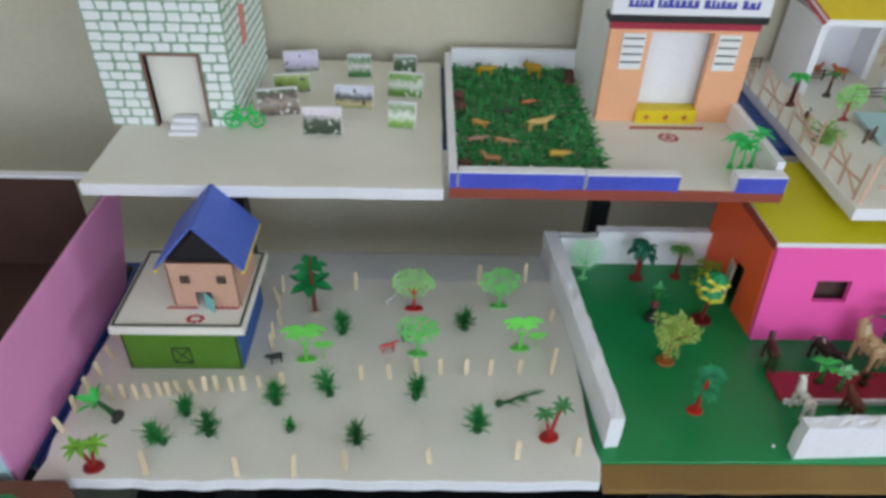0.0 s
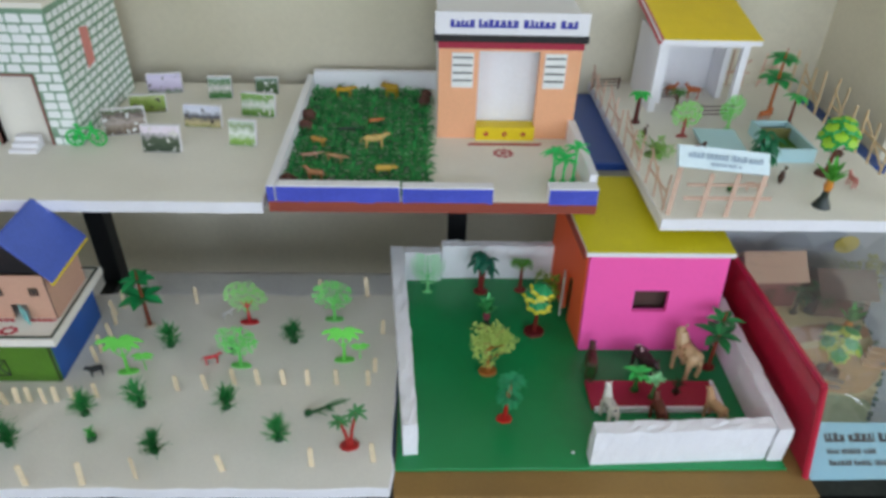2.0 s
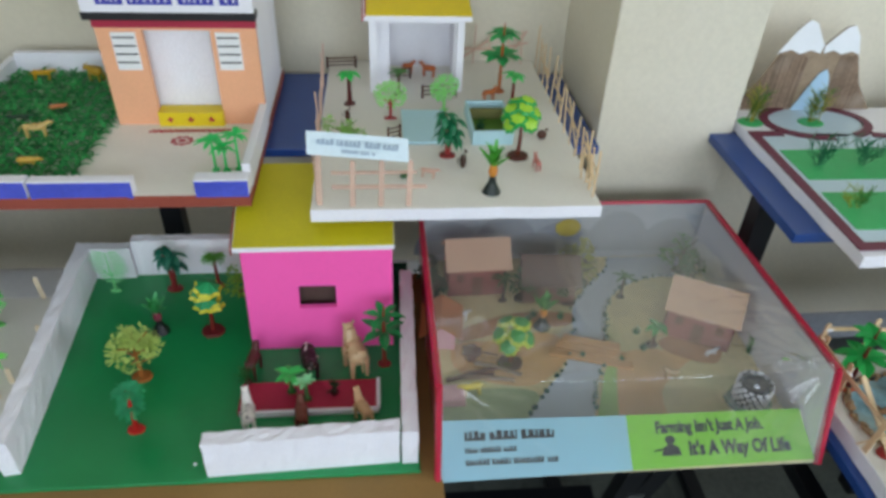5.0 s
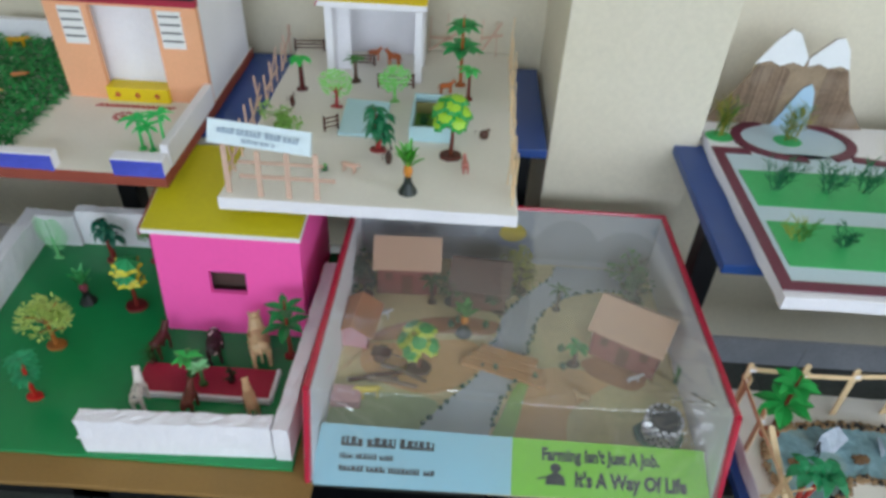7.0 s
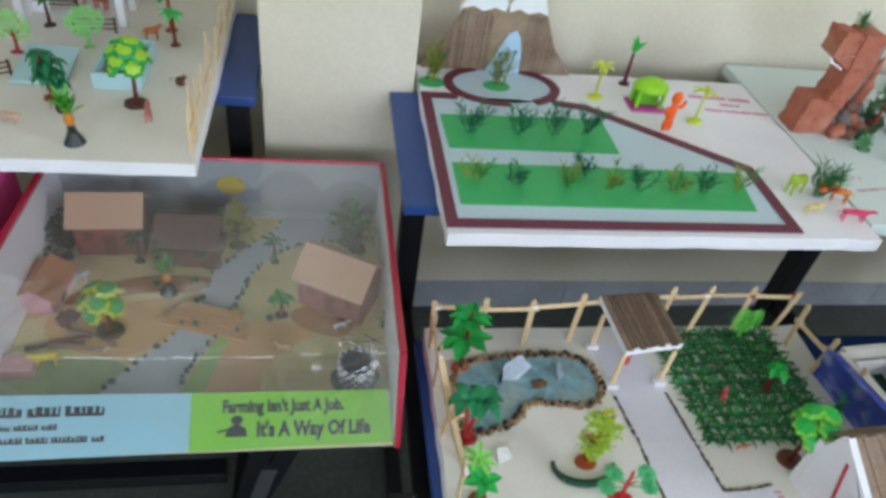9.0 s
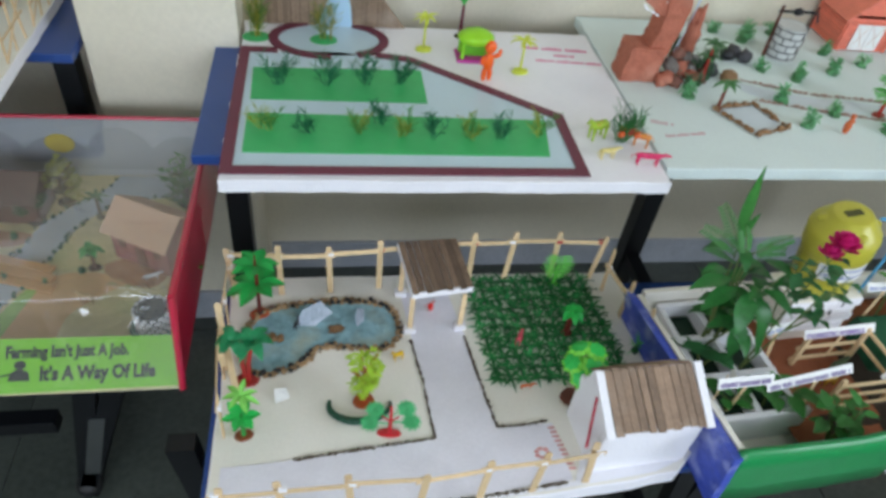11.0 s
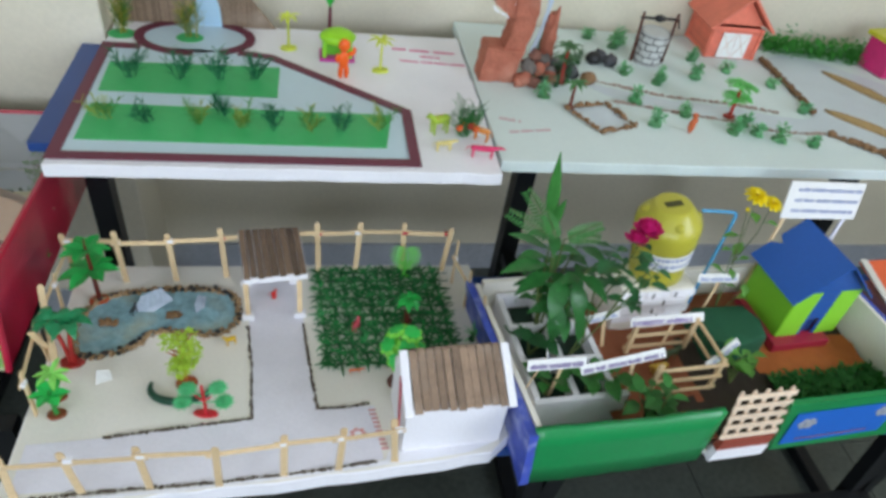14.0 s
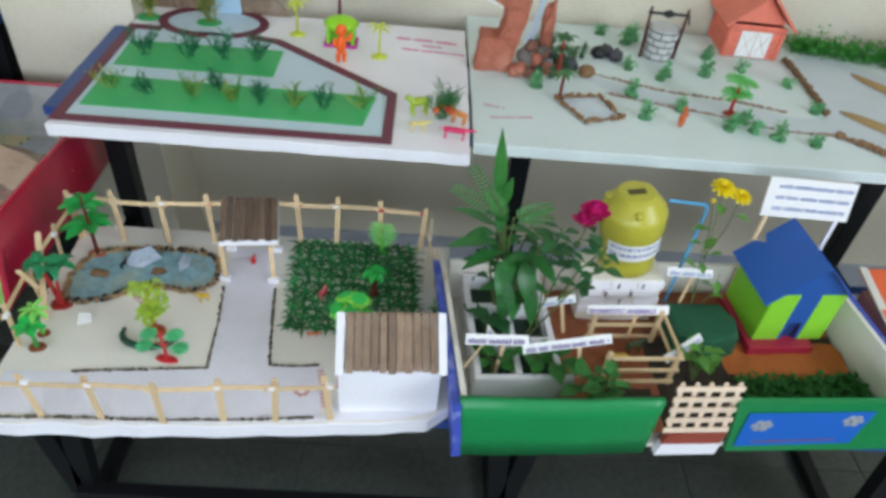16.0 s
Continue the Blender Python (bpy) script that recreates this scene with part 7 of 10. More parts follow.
def reeds(label, h, cols, stems, seed, spread_=0.35, sparse=1.0):
    """A feathery plastic water plant."""
    r = random.Random(seed)
    t = thing("water_plant", label, "toy plant", group="water plants")
    for k, col in enumerate(cols):
        bm = bmesh.new()
        for i in range(stems):
            a = r.uniform(0, 6.28)
            d = Vector((math.cos(a) * spread_ * r.uniform(0.3, 1.3), math.sin(a) * spread_ * r.uniform(0.3, 1), 1)).normalized()
            hh = h * r.uniform(0.6, 1.05)
            base = Vector((r.uniform(-0.013, 0.013), r.uniform(-0.006, 0.006), 0))
            tube(bm, base, base + d * hh, 0.0012, 0.0006, 5)
            for j in range(int(12 * sparse)):
                u = 0.2 + 0.8 * j / 12
                q = r.uniform(0, 6.28)
                leaf(bm, base + d * hh * u, d + Vector((math.cos(q), math.sin(q), 0.5)), (0, 0, 1), h * 0.36, 0.0028, 0.4, 2, tip=0.12)
        part("leafy_stem_mass", bm, plastic(col, 0.5), t)
    return t


for i, (x, y) in enumerate(((1.961, 1.252), (2.063, 1.249), (2.143, 1.262), (2.221, 1.266))):
    put(reeds("dark green feathery water plant on the short felt strip", 0.066, ("237a52",), 8, 130 + i, 0.75), x, y, KZ + 0.002, i * 60)
for i, (x, y) in enumerate(((1.948, 1.079), (2.030, 1.074), (2.124, 1.077), (2.169, 1.107), (2.210, 1.065), (2.270, 1.067), (2.342, 1.062), (2.408, 1.063), (2.489, 1.072))):
    two = i in (0, 2, 4, 6, 8)
    put(reeds("yellow-green feathery water plant on the long felt strip" if two else "dark green feathery water plant on the long felt strip", 0.06, ("4f9440", "9cae46") if two else ("237a52",), 4 if two else 8, 140 + i, 0.75), x, y, KZ + 0.002, i * 50, 0.88)
put(reeds("tall olive and yellow reeds on a felt oval", 0.085, ("4f7a2c", "a8a03c"), 5, 160, 0.25), 1.904, 1.463, KZ + 0.002)
put(reeds("tall olive and yellow reeds by the paper waterfall", 0.085, ("4f7a2c", "a8a03c"), 5, 161, 0.22), 2.062, 1.46, KZ + 0.002)


def mountains():
    t = thing("paper_mountains", "cut-out card mountains with snow tops and a waterfall", "model mountains", 2.07, 1.535, UZ)
    stripe = mat("brown_striped_card", rgb("a08a72"), 0.8, 0.25, 30, 0.4, 200, stain=rgb("7d6651"), stain_amount=0.8)
    left = [(-0.185, 0), (-0.135, 0.075), (-0.10, 0.15), (-0.075, 0.205), (-0.055, 0.228), (-0.035, 0.22), (-0.012, 0.185), (0.002, 0.165), (0.02, 0.185), (0.045, 0.212), (0.062, 0.215), (0.08, 0.19), (0.10, 0.14), (0.13, 0.07), (0.185, 0)]
    b = bmesh.new()
    plate(b, [(x, 0, z) for x, z in left], 0.004, (0, 1, 0))
    part("mountain_card", b, stripe, t)
    r = random.Random(3)
    for i in range(62):
        x = -0.165 + 0.33 * i / 61
        top = 0.0
        for (xa, za), (xb, zb) in zip(left, left[1:]):
            if xa <= x <= xb:
                top = za + (zb - za) * (x - xa) / (xb - xa)
        h = min(top - 0.004, 0.142 + r.uniform(-0.006, 0.006))
        if h > 0.01 and not (-0.028 < x < 0.052 and h > 0.0 and abs(x - 0.012) < 0.04):
            bm = bmesh.new()
            box(bm, x - 0.0021, x + 0.0021, -0.0022, -0.0002, 0.0, h)
            part("straw", bm, BARK_SLAT, t)
    snow = mat("white_snow_paper", rgb("f2f3f6"), 0.7, 0.03)
    for pts in ([(-0.112, 0.147), (-0.078, 0.205), (-0.056, 0.229), (-0.035, 0.221), (-0.012, 0.186), (0.0, 0.168), (-0.004, 0.148), (-0.03, 0.156), (-0.055, 0.146), (-0.08, 0.157)], [(0.002, 0.166), (0.02, 0.186), (0.045, 0.213), (0.062, 0.216), (0.082, 0.19), (0.098, 0.145), (0.075, 0.153), (0.05, 0.146), (0.028, 0.156), (0.006, 0.148)]):
        b = bmesh.new()
        plate(b, [(x, -0.0024, z) for x, z in pts], 0.0016, (0, -1, 0))
        part("snow_cap", b, snow, t)
    b = bmesh.new()
    plate(b, [(x, -0.003, z) for x, z in [(-0.03, 0.0), (0.055, 0.0), (0.052, 0.05), (0.042, 0.09), (0.03, 0.108), (0.014, 0.098), (-0.004, 0.06), (-0.018, 0.025)]], 0.0016, (0, -1, 0))
    part("waterfall", b, mat("pale_blue_waterfall_paper", rgb("b3d3ea"), 0.5, 0.04), t)


mountains()
for x, y, h, s in ((2.289, 1.43, 0.10, 170), (2.505, 1.339, 0.095, 171)):
    put(palm("thin lime yellow plastic palm on the canal board", h, "d6e04a", "cfd84a", "d6e04a", 0.02, n=8, length=0.036, width=0.011, droop=1.3, rise=0.45, trunk_r=0.0025, seed=s, group="lime palms"), x, y, KZ, 10)
put(palm("upright green toy plant on a dark foot, canal board", 0.10, "35c24a", "6a2a3a", "3a2020", 0.014, n=5, length=0.04, width=0.014, droop=0.3, rise=1.2, trunk_r=0.004, seed=172), 2.388, 1.505, KZ)
g = thing("toy_gazebo", "lime toy hut with rounded roof on a magenta foot", "toy house", 2.404, 1.40, KZ)
boxed("foot", plastic("c43a9a"), g, -0.042, 0.042, -0.03, 0.03, 0, 0.007, 0.003)
for x in (-0.03, 0.03):
    for y in (-0.018, 0.018):
        b = bmesh.new()
        tube(b, (x, y, 0.007), (x, y, 0.045), 0.005, seg=8)
        part("pillar", b, plastic("8fd92f"), g)
boxed("wall", plastic("6fc42f"), g, -0.026, 0.026, -0.004, 0.018, 0.007, 0.042)
b = bmesh.new()
blob(b, (0, 0, 0.052), (0.044, 0.034, 0.02), 0.1, 2)
part("roof", b, plastic("a4e62c"), g)
b = bmesh.new()
for c, r in (((0, 0, 0.045), (0.013, 0.008, 0.024)), ((0.001, 0, 0.08), (0.014, 0.009, 0.016)), ((-0.007, 0, 0.016), (0.006, 0.006, 0.018)), ((0.007, 0, 0.016), (0.006, 0.006, 0.018)), ((0.017, -0.003, 0.06), (0.009, 0.005, 0.006)), ((0.023, -0.004, 0.068), (0.005, 0.004, 0.008)), ((-0.015, 0, 0.05), (0.005, 0.004, 0.012))):
    blob(b, c, r, 0.05, 2)
tagged(put(part("toy_figure", b, plastic("ff6a1e", 0.3)), 2.416, 1.296, KZ, 15), "plain bright orange plastic toy figure standing", "toy figure")
wr = thing("marker_writing", "pink marker writing on the white board", "writing", 2.63, 1.42, KZ)
for i, (x0, x1, y) in enumerate(((-0.09, 0.07, 0.03), (-0.02, 0.03, 0.0), (-0.07, 0.10, -0.03))):
    scribble("written_line", PINK_INK, wr, x0, x1, y, 0.012 if i == 0 else 0.009, pose(0, 0, 0, 0, 0, -4), 60 + i)
put(reeds("dark green feathery plant with red flowers on the canal board", 0.075, ("2a6a3a", "3a8a44"), 8, 180, 0.5), 2.661, 1.062, KZ)
for dx, dy, c in ((-0.012, -0.01, "d9622a"), (0.012, 0.0, "c93a2a"), (0.0, 0.012, "d9822a"), (0.022, -0.012, "d9622a")):
    b = bmesh.new()
    blob(b, (0, 0, 0.0), (0.008, 0.007, 0.007), 0.4, 2)
    tagged(put(part("toy_flower", b, plastic(c)), 2.661 + dx, 1.055 + dy, KZ + 0.03), "orange-red plastic flower in the leafy plant", "toy flower", "plant flowers")
put(animal("lime and orange plastic fish-like toy on the canal board", 0.06, 0.05, "a8c43a", "d9622a", 0.3, spots=6), 2.612, 1.075, KZ, 200)
put(animal("cream spotted plastic leopard cub on the canal board", 0.052, 0.028, "e8d68a", "6a5a2a", 0.1), 2.612, 1.005, KZ, 10)
put(animal("hot pink plastic tiger on the canal board", 0.075, 0.032, "e0346a", "8a2040", 0.1), 2.69, 0.985, KZ, -8)
put(animal("orange and white plastic tiger on the canal board", 0.05, 0.036, "d98a3a", "efe6da", 0.3), 2.70, 1.05, KZ, 150)


# ---- village model on mint board ----
def village():
    z = UZ + 0.0005
    water = mat("pale_grey_blue_water_paint", rgb("ccd6dc"), 0.4, 0.06, 14)
    terra = mat("terracotta_clay", rgb("ae6650"), 0.85, 0.2, 24, 0.4, 140, stain=rgb("cf9a84"), stain_amount=0.6)
    rock_brown = mat("brown_painted_rock", rgb("7d5244"), 0.85, 0.4, 40, 0.4)
    rock_grey = mat("grey_brown_rock", rgb("6f6660"), 0.85, 0.4, 50, 0.4)
    FINE = mat("fine_rosy_gravel", rgb("a58b7c"), 0.9, 0.3, 120, 0.2, 300)
    sheet("painted_water", "pale painted stream through the village model", water, smooth_path([(3.02, 1.33), (3.10, 1.30), (3.22, 1.26), (3.36, 1.24), (3.5, 1.20), (3.6, 1.21), (3.62, 1.40), (3.63, 1.52), (3.75, 1.55), (3.95, 1.40), (4.1, 1.2), (4.0, 1.05), (3.70, 1.05), (3.59, 1.12), (3.45, 1.13), (3.34, 1.17), (3.2, 1.21), (3.08, 1.25)], 3, True), z, 0.0006, "stream")
    sheet("painted_water", "small painted pond in the village model", water, [(2.937, 1.195), (3.038, 1.217), (3.078, 1.125), (2.99, 1.097)], z, 0.0006, "pond")
    pebbles("stone_border", "brown stone border of the small village pond", [(2.932, 1.198), (2.985, 1.21), (3.04, 1.22), (3.06, 1.175), (3.082, 1.125), (3.035, 1.108), (2.988, 1.093), (2.96, 1.145)], z, 0.013, 56, PEBBLE, 21, 0.9, 0.002, True)
    pebbles("stone_border", "fine stone border along the village stream", smooth_path([(3.06, 1.24), (3.2, 1.20), (3.34, 1.165), (3.45, 1.125), (3.58, 1.12)], 4), z, 0.008, 90, FINE, 22, 0.8, 0.002)
    pebbles("stone_border", "fine stone border along the far stream bank", smooth_path([(3.04, 1.345), (3.12, 1.31), (3.23, 1.272), (3.36, 1.255), (3.5, 1.215)], 4), z, 0.008, 80, FINE, 23, 0.8, 0.002)
    pebbles("stone_border", "thick brown stone bank of the village stream", [(3.612, 1.51), (3.612, 1.40), (3.61, 1.3), (3.60, 1.21)], z, 0.016, 60, PEBBLE, 24, 0.9, 0.004)
    pebbles("stone_border", "thick brown stone bank along the front", [(3.585, 1.12), (3.63, 1.08), (3.69, 1.035), (3.76, 1.0)], z, 0.017, 44, PEBBLE, 25, 0.9, 0.005)
    for label, a, b2 in (("long tan clay bank in the village stream", (3.778, 1.46), (3.90, 1.25)), ("short tan clay bank in the village stream", (3.645, 1.24), (3.80, 1.08))):
        d = Vector(b2) - Vector(a)
        bm = bmesh.new()
        blob(bm, (d.x / 2, d.y / 2, 0.004), (d.length / 2, 0.013, 0.012), 0.2, 2, turn=Matrix.Rotation(math.atan2(d.y, d.x), 3, "Z"))
        tagged(put(part("clay_bank", bm, mat("tan_clay", rgb("a5885a"), 0.9, 0.15, 30, 0.4)), a[0], a[1], z), label, "clay bank", "clay banks")
    # clay waterfall cliff, like a tall open step
    c = thing("clay_waterfall", "tall leaning terracotta clay cliff with a pale waterfall", "model waterfall", 2.80, 1.36, z, 0)
    for name, y, deep, quad in (("base_block", -0.048, 0.068, [(-0.058, 0.0), (0.026, 0.0), (0.032, 0.082), (-0.048, 0.086)]), ("column", -0.042, 0.058, [(-0.008, 0.07), (0.03, 0.0), (0.056, 0.15), (0.008, 0.15)]), ("column", -0.044, 0.062, [(0.004, 0.14), (0.054, 0.14), (0.060, 0.238), (0.004, 0.241)]), ("top_block", -0.040, 0.054, [(-0.046, 0.186), (0.010, 0.152), (0.008, 0.236), (-0.046, 0.243)])):
        bm = bmesh.new()
        plate(bm, [(x, y, q) for x, q in quad], deep, (0, 1, 0))
        bmesh.ops.subdivide_edges(bm, edges=bm.edges[:], cuts=7, use_grid_fill=True)
        for v in bm.verts:
            v.co += Vector((noise.noise(v.co * 45), noise.noise(v.co * 45 + Vector((5, 0, 0))), 0.5 * noise.noise(v.co * 40))) * 0.005
            v.co += Vector((noise.noise(v.co * 150), noise.noise(v.co * 150 + Vector((5, 0, 0))), 0)) * 0.0016
        part(name, bm, terra, c)
    bm = bmesh.new()
    plate(bm, [(0.058, -0.03, 0.07), (0.072, -0.03, 0.13), (0.078, -0.03, 0.185), (0.074, -0.03, 0.24), (0.096, -0.004, 0.24), (0.098, -0.004, 0.185), (0.09, -0.004, 0.13), (0.08, -0.004, 0.06)], 0.005, (0.6, 0.8, 0))
    part("waterfall", bm, mat("pale_waterfall_paint", rgb("c2d0e0"), 0.4, 0.1), c)
    bm = bmesh.new()
    blob(bm, (0.115, 0.012, 0.075), (0.017, 0.02, 0.085), 0.5, 3)
    part("clay_column", bm, terra, c)
    for px, pz, w in ((-0.047, 0.180, 0.006), (-0.040, 0.172, 0.008), (-0.026, 0.166, 0.007), (-0.014, 0.160, 0.006), (-0.03, 0.205, 0.004), (0.0, 0.19, 0.003)):
        bm = bmesh.new()
        disc(bm, (0, 0, 0), w, w * 0.4, 0.0012, 12, rough=0.5)
        o = part("worn_spot", bm, FOAM, c, "bare white foam where clay has flaked")
        o.matrix_local = pose(px, -0.0375, pz, 90, 25)
    for i, (rx, ry, rz_, k) in enumerate(((0.05, -0.05, 0.014, 1.0), (0.075, -0.062, 0.012, 0.8), (0.062, -0.04, 0.04, 0.9), (0.09, -0.03, 0.03, 0.9), (0.075, -0.025, 0.064, 0.8), (0.105, -0.012, 0.05, 0.7), (0.125, -0.03, 0.012, 0.8), (0.16, -0.02, 0.012, 0.7), (0.14, 0.02, 0.012, 0.8), (0.035, -0.06, 0.01, 0.7))):
        bm = bmesh.new()
        r = random.Random(i)
        blob(bm, (0, 0, 0), (0.022 * k * r.uniform(0.8, 1.2), 0.019 * k, 0.019 * k), 0.7, 2)
        o = part("rock", bm, (terra, rock_brown, rock_grey)[i % 3], c)
        o.matrix_local = pose(rx, ry, rz_, 40 * i, 30 * i)
    for k, (x, y, hgt) in enumerate(((2.905, 1.40, 0.075), (2.94, 1.42, 0.09), (2.985, 1.385, 0.06), (2.955, 1.36, 0.05), (2.885, 1.325, 0.045), (2.90, 1.29, 0.04), (2.935, 1.30, 0.04), (2.97, 1.33, 0.05), (3.0, 1.40, 0.055), (2.925, 1.445, 0.075), (3.03, 1.43, 0.045))):
        put(tuft("dull green leafy sprig among the waterfall stones", hgt, ("5f8460", "557a58")[k % 2], 60, seed=240 + k, group="waterfall sprigs", name="leafy_sprig"), x, y, z)
    dark_stone = mat("dark_grey_painted_stone", rgb("4b4a4e"), 0.7, 0.4, 60, 0.3)
    speckled = mat("white_speckled_stone", rgb("8a8784"), 0.8, 0.6, 60)
    put(tuft("green plant on top of the clay waterfall", 0.06, "4a8a4c", 60, seed=205), 2.815, 1.36, z + 0.224)
    for i, (x, y) in enumerate(((2.908, 1.36), (2.935, 1.385), (2.99, 1.36), (2.925, 1.345), (3.075, 1.445), (3.12, 1.435), (3.10, 1.46), (2.96, 1.40), (3.025, 1.328))):
        bm = bmesh.new()
        blob(bm, (0, 0, 0.013), (0.022, 0.017, 0.017), 0.5, 2)
        tagged(put(part("painted_stone", bm, (BLACK, dark_stone, dark_stone, speckled)[i % 4] if i < 8 else PEBBLE), x, y, z, i * 47), "dark painted stone at the foot of the clay waterfall", "stone", "waterfall stones")
    put(palm("small toy tree with dull leaves on a red trunk", 0.12, "4a7a4a", "a83a2e", "6a2a22", 0.014, n=9, length=0.036, width=0.014, droop=1.0, rise=0.5, tiers=2, gap=0.25, seed=190), 2.952, 1.322, z)
    put(palm("small toy palm with dull green leaves by the pond", 0.08, "4f8a4f", "7a3a2a", "6a2a22", 0.012, n=8, length=0.036, width=0.013, droop=1.3, rise=0.4, seed=191), 2.942, 1.20, z)
    put(palm("light green toy tree on a red trunk by the stream", 0.105, "6fd06a", "c23a30", "b03a30", 0.016, n=8, length=0.038, width=0.018, droop=0.6, rise=0.3, tiers=2, gap=0.28, seed=192, notch=True), 3.351, 1.188, z)
    bm = bmesh.new()
    for cc, rr in (((0, 0, 0.02), (0.008, 0.008, 0.02)), ((0, 0, 0.045), (0.006, 0.006, 0.007)), ((0.006, 0, 0.032), (0.006, 0.004, 0.006))):
        blob(bm, cc, rr, 0.1, 2)
    tagged(put(part("toy_figure", bm, plastic("d0683a")), 3.209, 1.107, z), "plain orange plastic toy figure by the stream", "toy figure")
    rr = random.Random(8)
    for i, (x, y) in enumerate(((3.108, 1.60), (3.194, 1.575), (3.147, 1.39), (3.284, 1.60), (3.241, 1.368), (3.383, 1.493), (3.349, 1.389), (3.461, 1.433), (3.124, 1.241), (3.134, 1.136), (3.234, 1.186), (3.326, 1.115), (3.384, 1.110), (3.433, 1.088), (3.513, 1.067), (3.578, 1.229), (3.560, 1.357), (3.370, 1.151), (2.891, 1.249), (3.17, 1.55), (3.22, 1.345))):
        put(bushy_tree("small leafy green plastic plant on the mint board", 0.042, ("78c088", "86cc90", "6cb67c")[i % 3], "5f9a60", 0.02, 70, seed=200 + i, low=0.05, leaf_size=0.0125, group="village plants", base_col="5a9462"), x, y, z, i * 40, rr.uniform(0.72, 1.0))
    # well
    w = thing("toy_well", "grey-white drum well with brown posts and a winch", "model well", 3.240, 1.472, z)
    w.matrix_world = pose(3.240, 1.472, z) @ Matrix.Diagonal((0.9, 0.9, 1.0, 1))
    bm = bmesh.new()
    tube(bm, (0, 0, 0), (0, 0, 0.085), 0.040, 0.046, 24, cap=False)
    tube(bm, (0, 0, 0.085), (0, 0, 0.05), 0.040, 0.038, 24)
    part("drum", bm, mat("pale_grey_drum_paint", rgb("c8c9c6"), 0.7, 0.1, 20), w)
    for i in range(5):
        bm = bmesh.new()
        n = 24
        r0 = 0.0405 + 0.006 * (0.006 + 0.0185 * i) / 0.085
        pts = [(r0 * math.cos(6.283 * k / n), r0 * math.sin(6.283 * k / n), 0.006 + 0.0185 * i) for k in range(n + 1)]
        pipe(bm, pts, [0.0013] * (n + 1), 5)
        part("joint_line", bm, BLACK, w)
    for i in range(5):
        for j in range(8):
            a = 6.283 * (j + 0.5 * (i % 2)) / 8
            if i < 4:
                bm = bmesh.new()
                r0 = 0.0415 + 0.006 * 0.0185 * i / 0.085
                tube(bm, (r0 * math.cos(a), r0 * math.sin(a), 0.006 + 0.0185 * i), ((r0 + 0.0012) * math.cos(a), (r0 + 0.0012) * math.sin(a), 0.0245 + 0.0185 * i), 0.0012, seg=5)
                part("joint_line", bm, BLACK, w)
    for s in (-1, 1):
        bm = bmesh.new()
        tube(bm, (s * 0.05, 0, 0), (s * 0.054, 0, 0.135), 0.005, 0.004, 7)
        part("post", bm, TWIG, w)
    bm = bmesh.new()
    tube(bm, (-0.06, 0, 0.12), (0.06, 0, 0.12), 0.004, seg=7)
    tube(bm, (0.06, 0, 0.12), (0.06, -0.015, 0.10), 0.003, seg=6)
    blob(bm, (0.0, 0, 0.12), (0.018, 0.011, 0.011))
    part("winch", bm, BLACK, w)
    # stick cabin
    h = thing("stick_cabin", "orange-red stick-walled cabin with a white double door", "model building", 3.512, 1.588, z, -2)
    W, D, hh = 0.14, 0.13, 0.098
    for i in range(9):
        q = 0.005 + 0.01 * i
        for a, b2 in (((-W / 2 - 0.008, -D / 2), (W / 2 + 0.008, -D / 2)), ((-W / 2 - 0.008, D / 2), (W / 2 + 0.008, D / 2)), ((-W / 2, -D / 2 - 0.008), (-W / 2, D / 2 + 0.008)), ((W / 2, -D / 2 - 0.008), (W / 2, D / 2 + 0.008))):
            bm = bmesh.new()
            tube(bm, (*a, q), (*b2, q), 0.0052, seg=6)
            part("log", bm, mat_log, h)
    for s in (-1, 1):
        bm = bmesh.new()
        plate(bm, [(-W / 2, s * D / 2, hh), (W / 2, s * D / 2, hh), (0, s * D / 2, hh + 0.07)], 0.006, (0, -s, 0))
        part("gable", bm, mat_log, h)
        bm = bmesh.new()
        plate(bm, [(0, -D / 2 - 0.025, hh + 0.078), (0, D / 2 + 0.02, hh + 0.078), (s * (W / 2 + 0.022), D / 2 + 0.02, hh - 0.012), (s * (W / 2 + 0.022), -D / 2 - 0.025, hh - 0.012)], 0.006, (s * 0.6, 0, 0.7))
        part("roof_panel", bm, mat_log, h)
    for s in (-1, 1):
        d = boxed("door_leaf", PAPER, h, -0.042 if s < 0 else 0.001, -0.001 if s < 0 else 0.042, -D / 2 - 0.0075, -D / 2 - 0.0055, 0.004, 0.075, label="white paper door leaf")
        bm = bmesh.new()
        x0 = -0.038 if s < 0 else 0.005
        tube(bm, (x0, -D / 2 - 0.0078, 0.01), (x0 + 0.033, -D / 2 - 0.0078, 0.07), 0.0008, seg=4)
        tube(bm, (x0 + 0.033, -D / 2 - 0.0078, 0.01), (x0, -D / 2 - 0.0078, 0.07), 0.0008, seg=4)
        part("drawn_cross", bm, STICK_PINK, d)
    hedge = thing("moss_hedge", "dense dark green moss hedge along the back", "hedge", 3.66, 1.60, z)
    bm = bmesh.new()
    r = random.Random(6)
    for i in range(2800):
        u = r.random()
        c = Vector((0.62 * u, -0.10 * u, 0)) + Vector((r.gauss(0, 0.012), r.gauss(0, 0.02), abs(r.gauss(0, 0.02))))
        leaf(bm, c, (r.uniform(-1, 1), r.uniform(-1, 1), r.uniform(0.2, 1)), (0, 0, 1), 0.016, 0.007, 0.5, 2, tip=0.3)
    tagged(part("moss", bm, plastic("44963a", 0.8), hedge), kind="stuff")
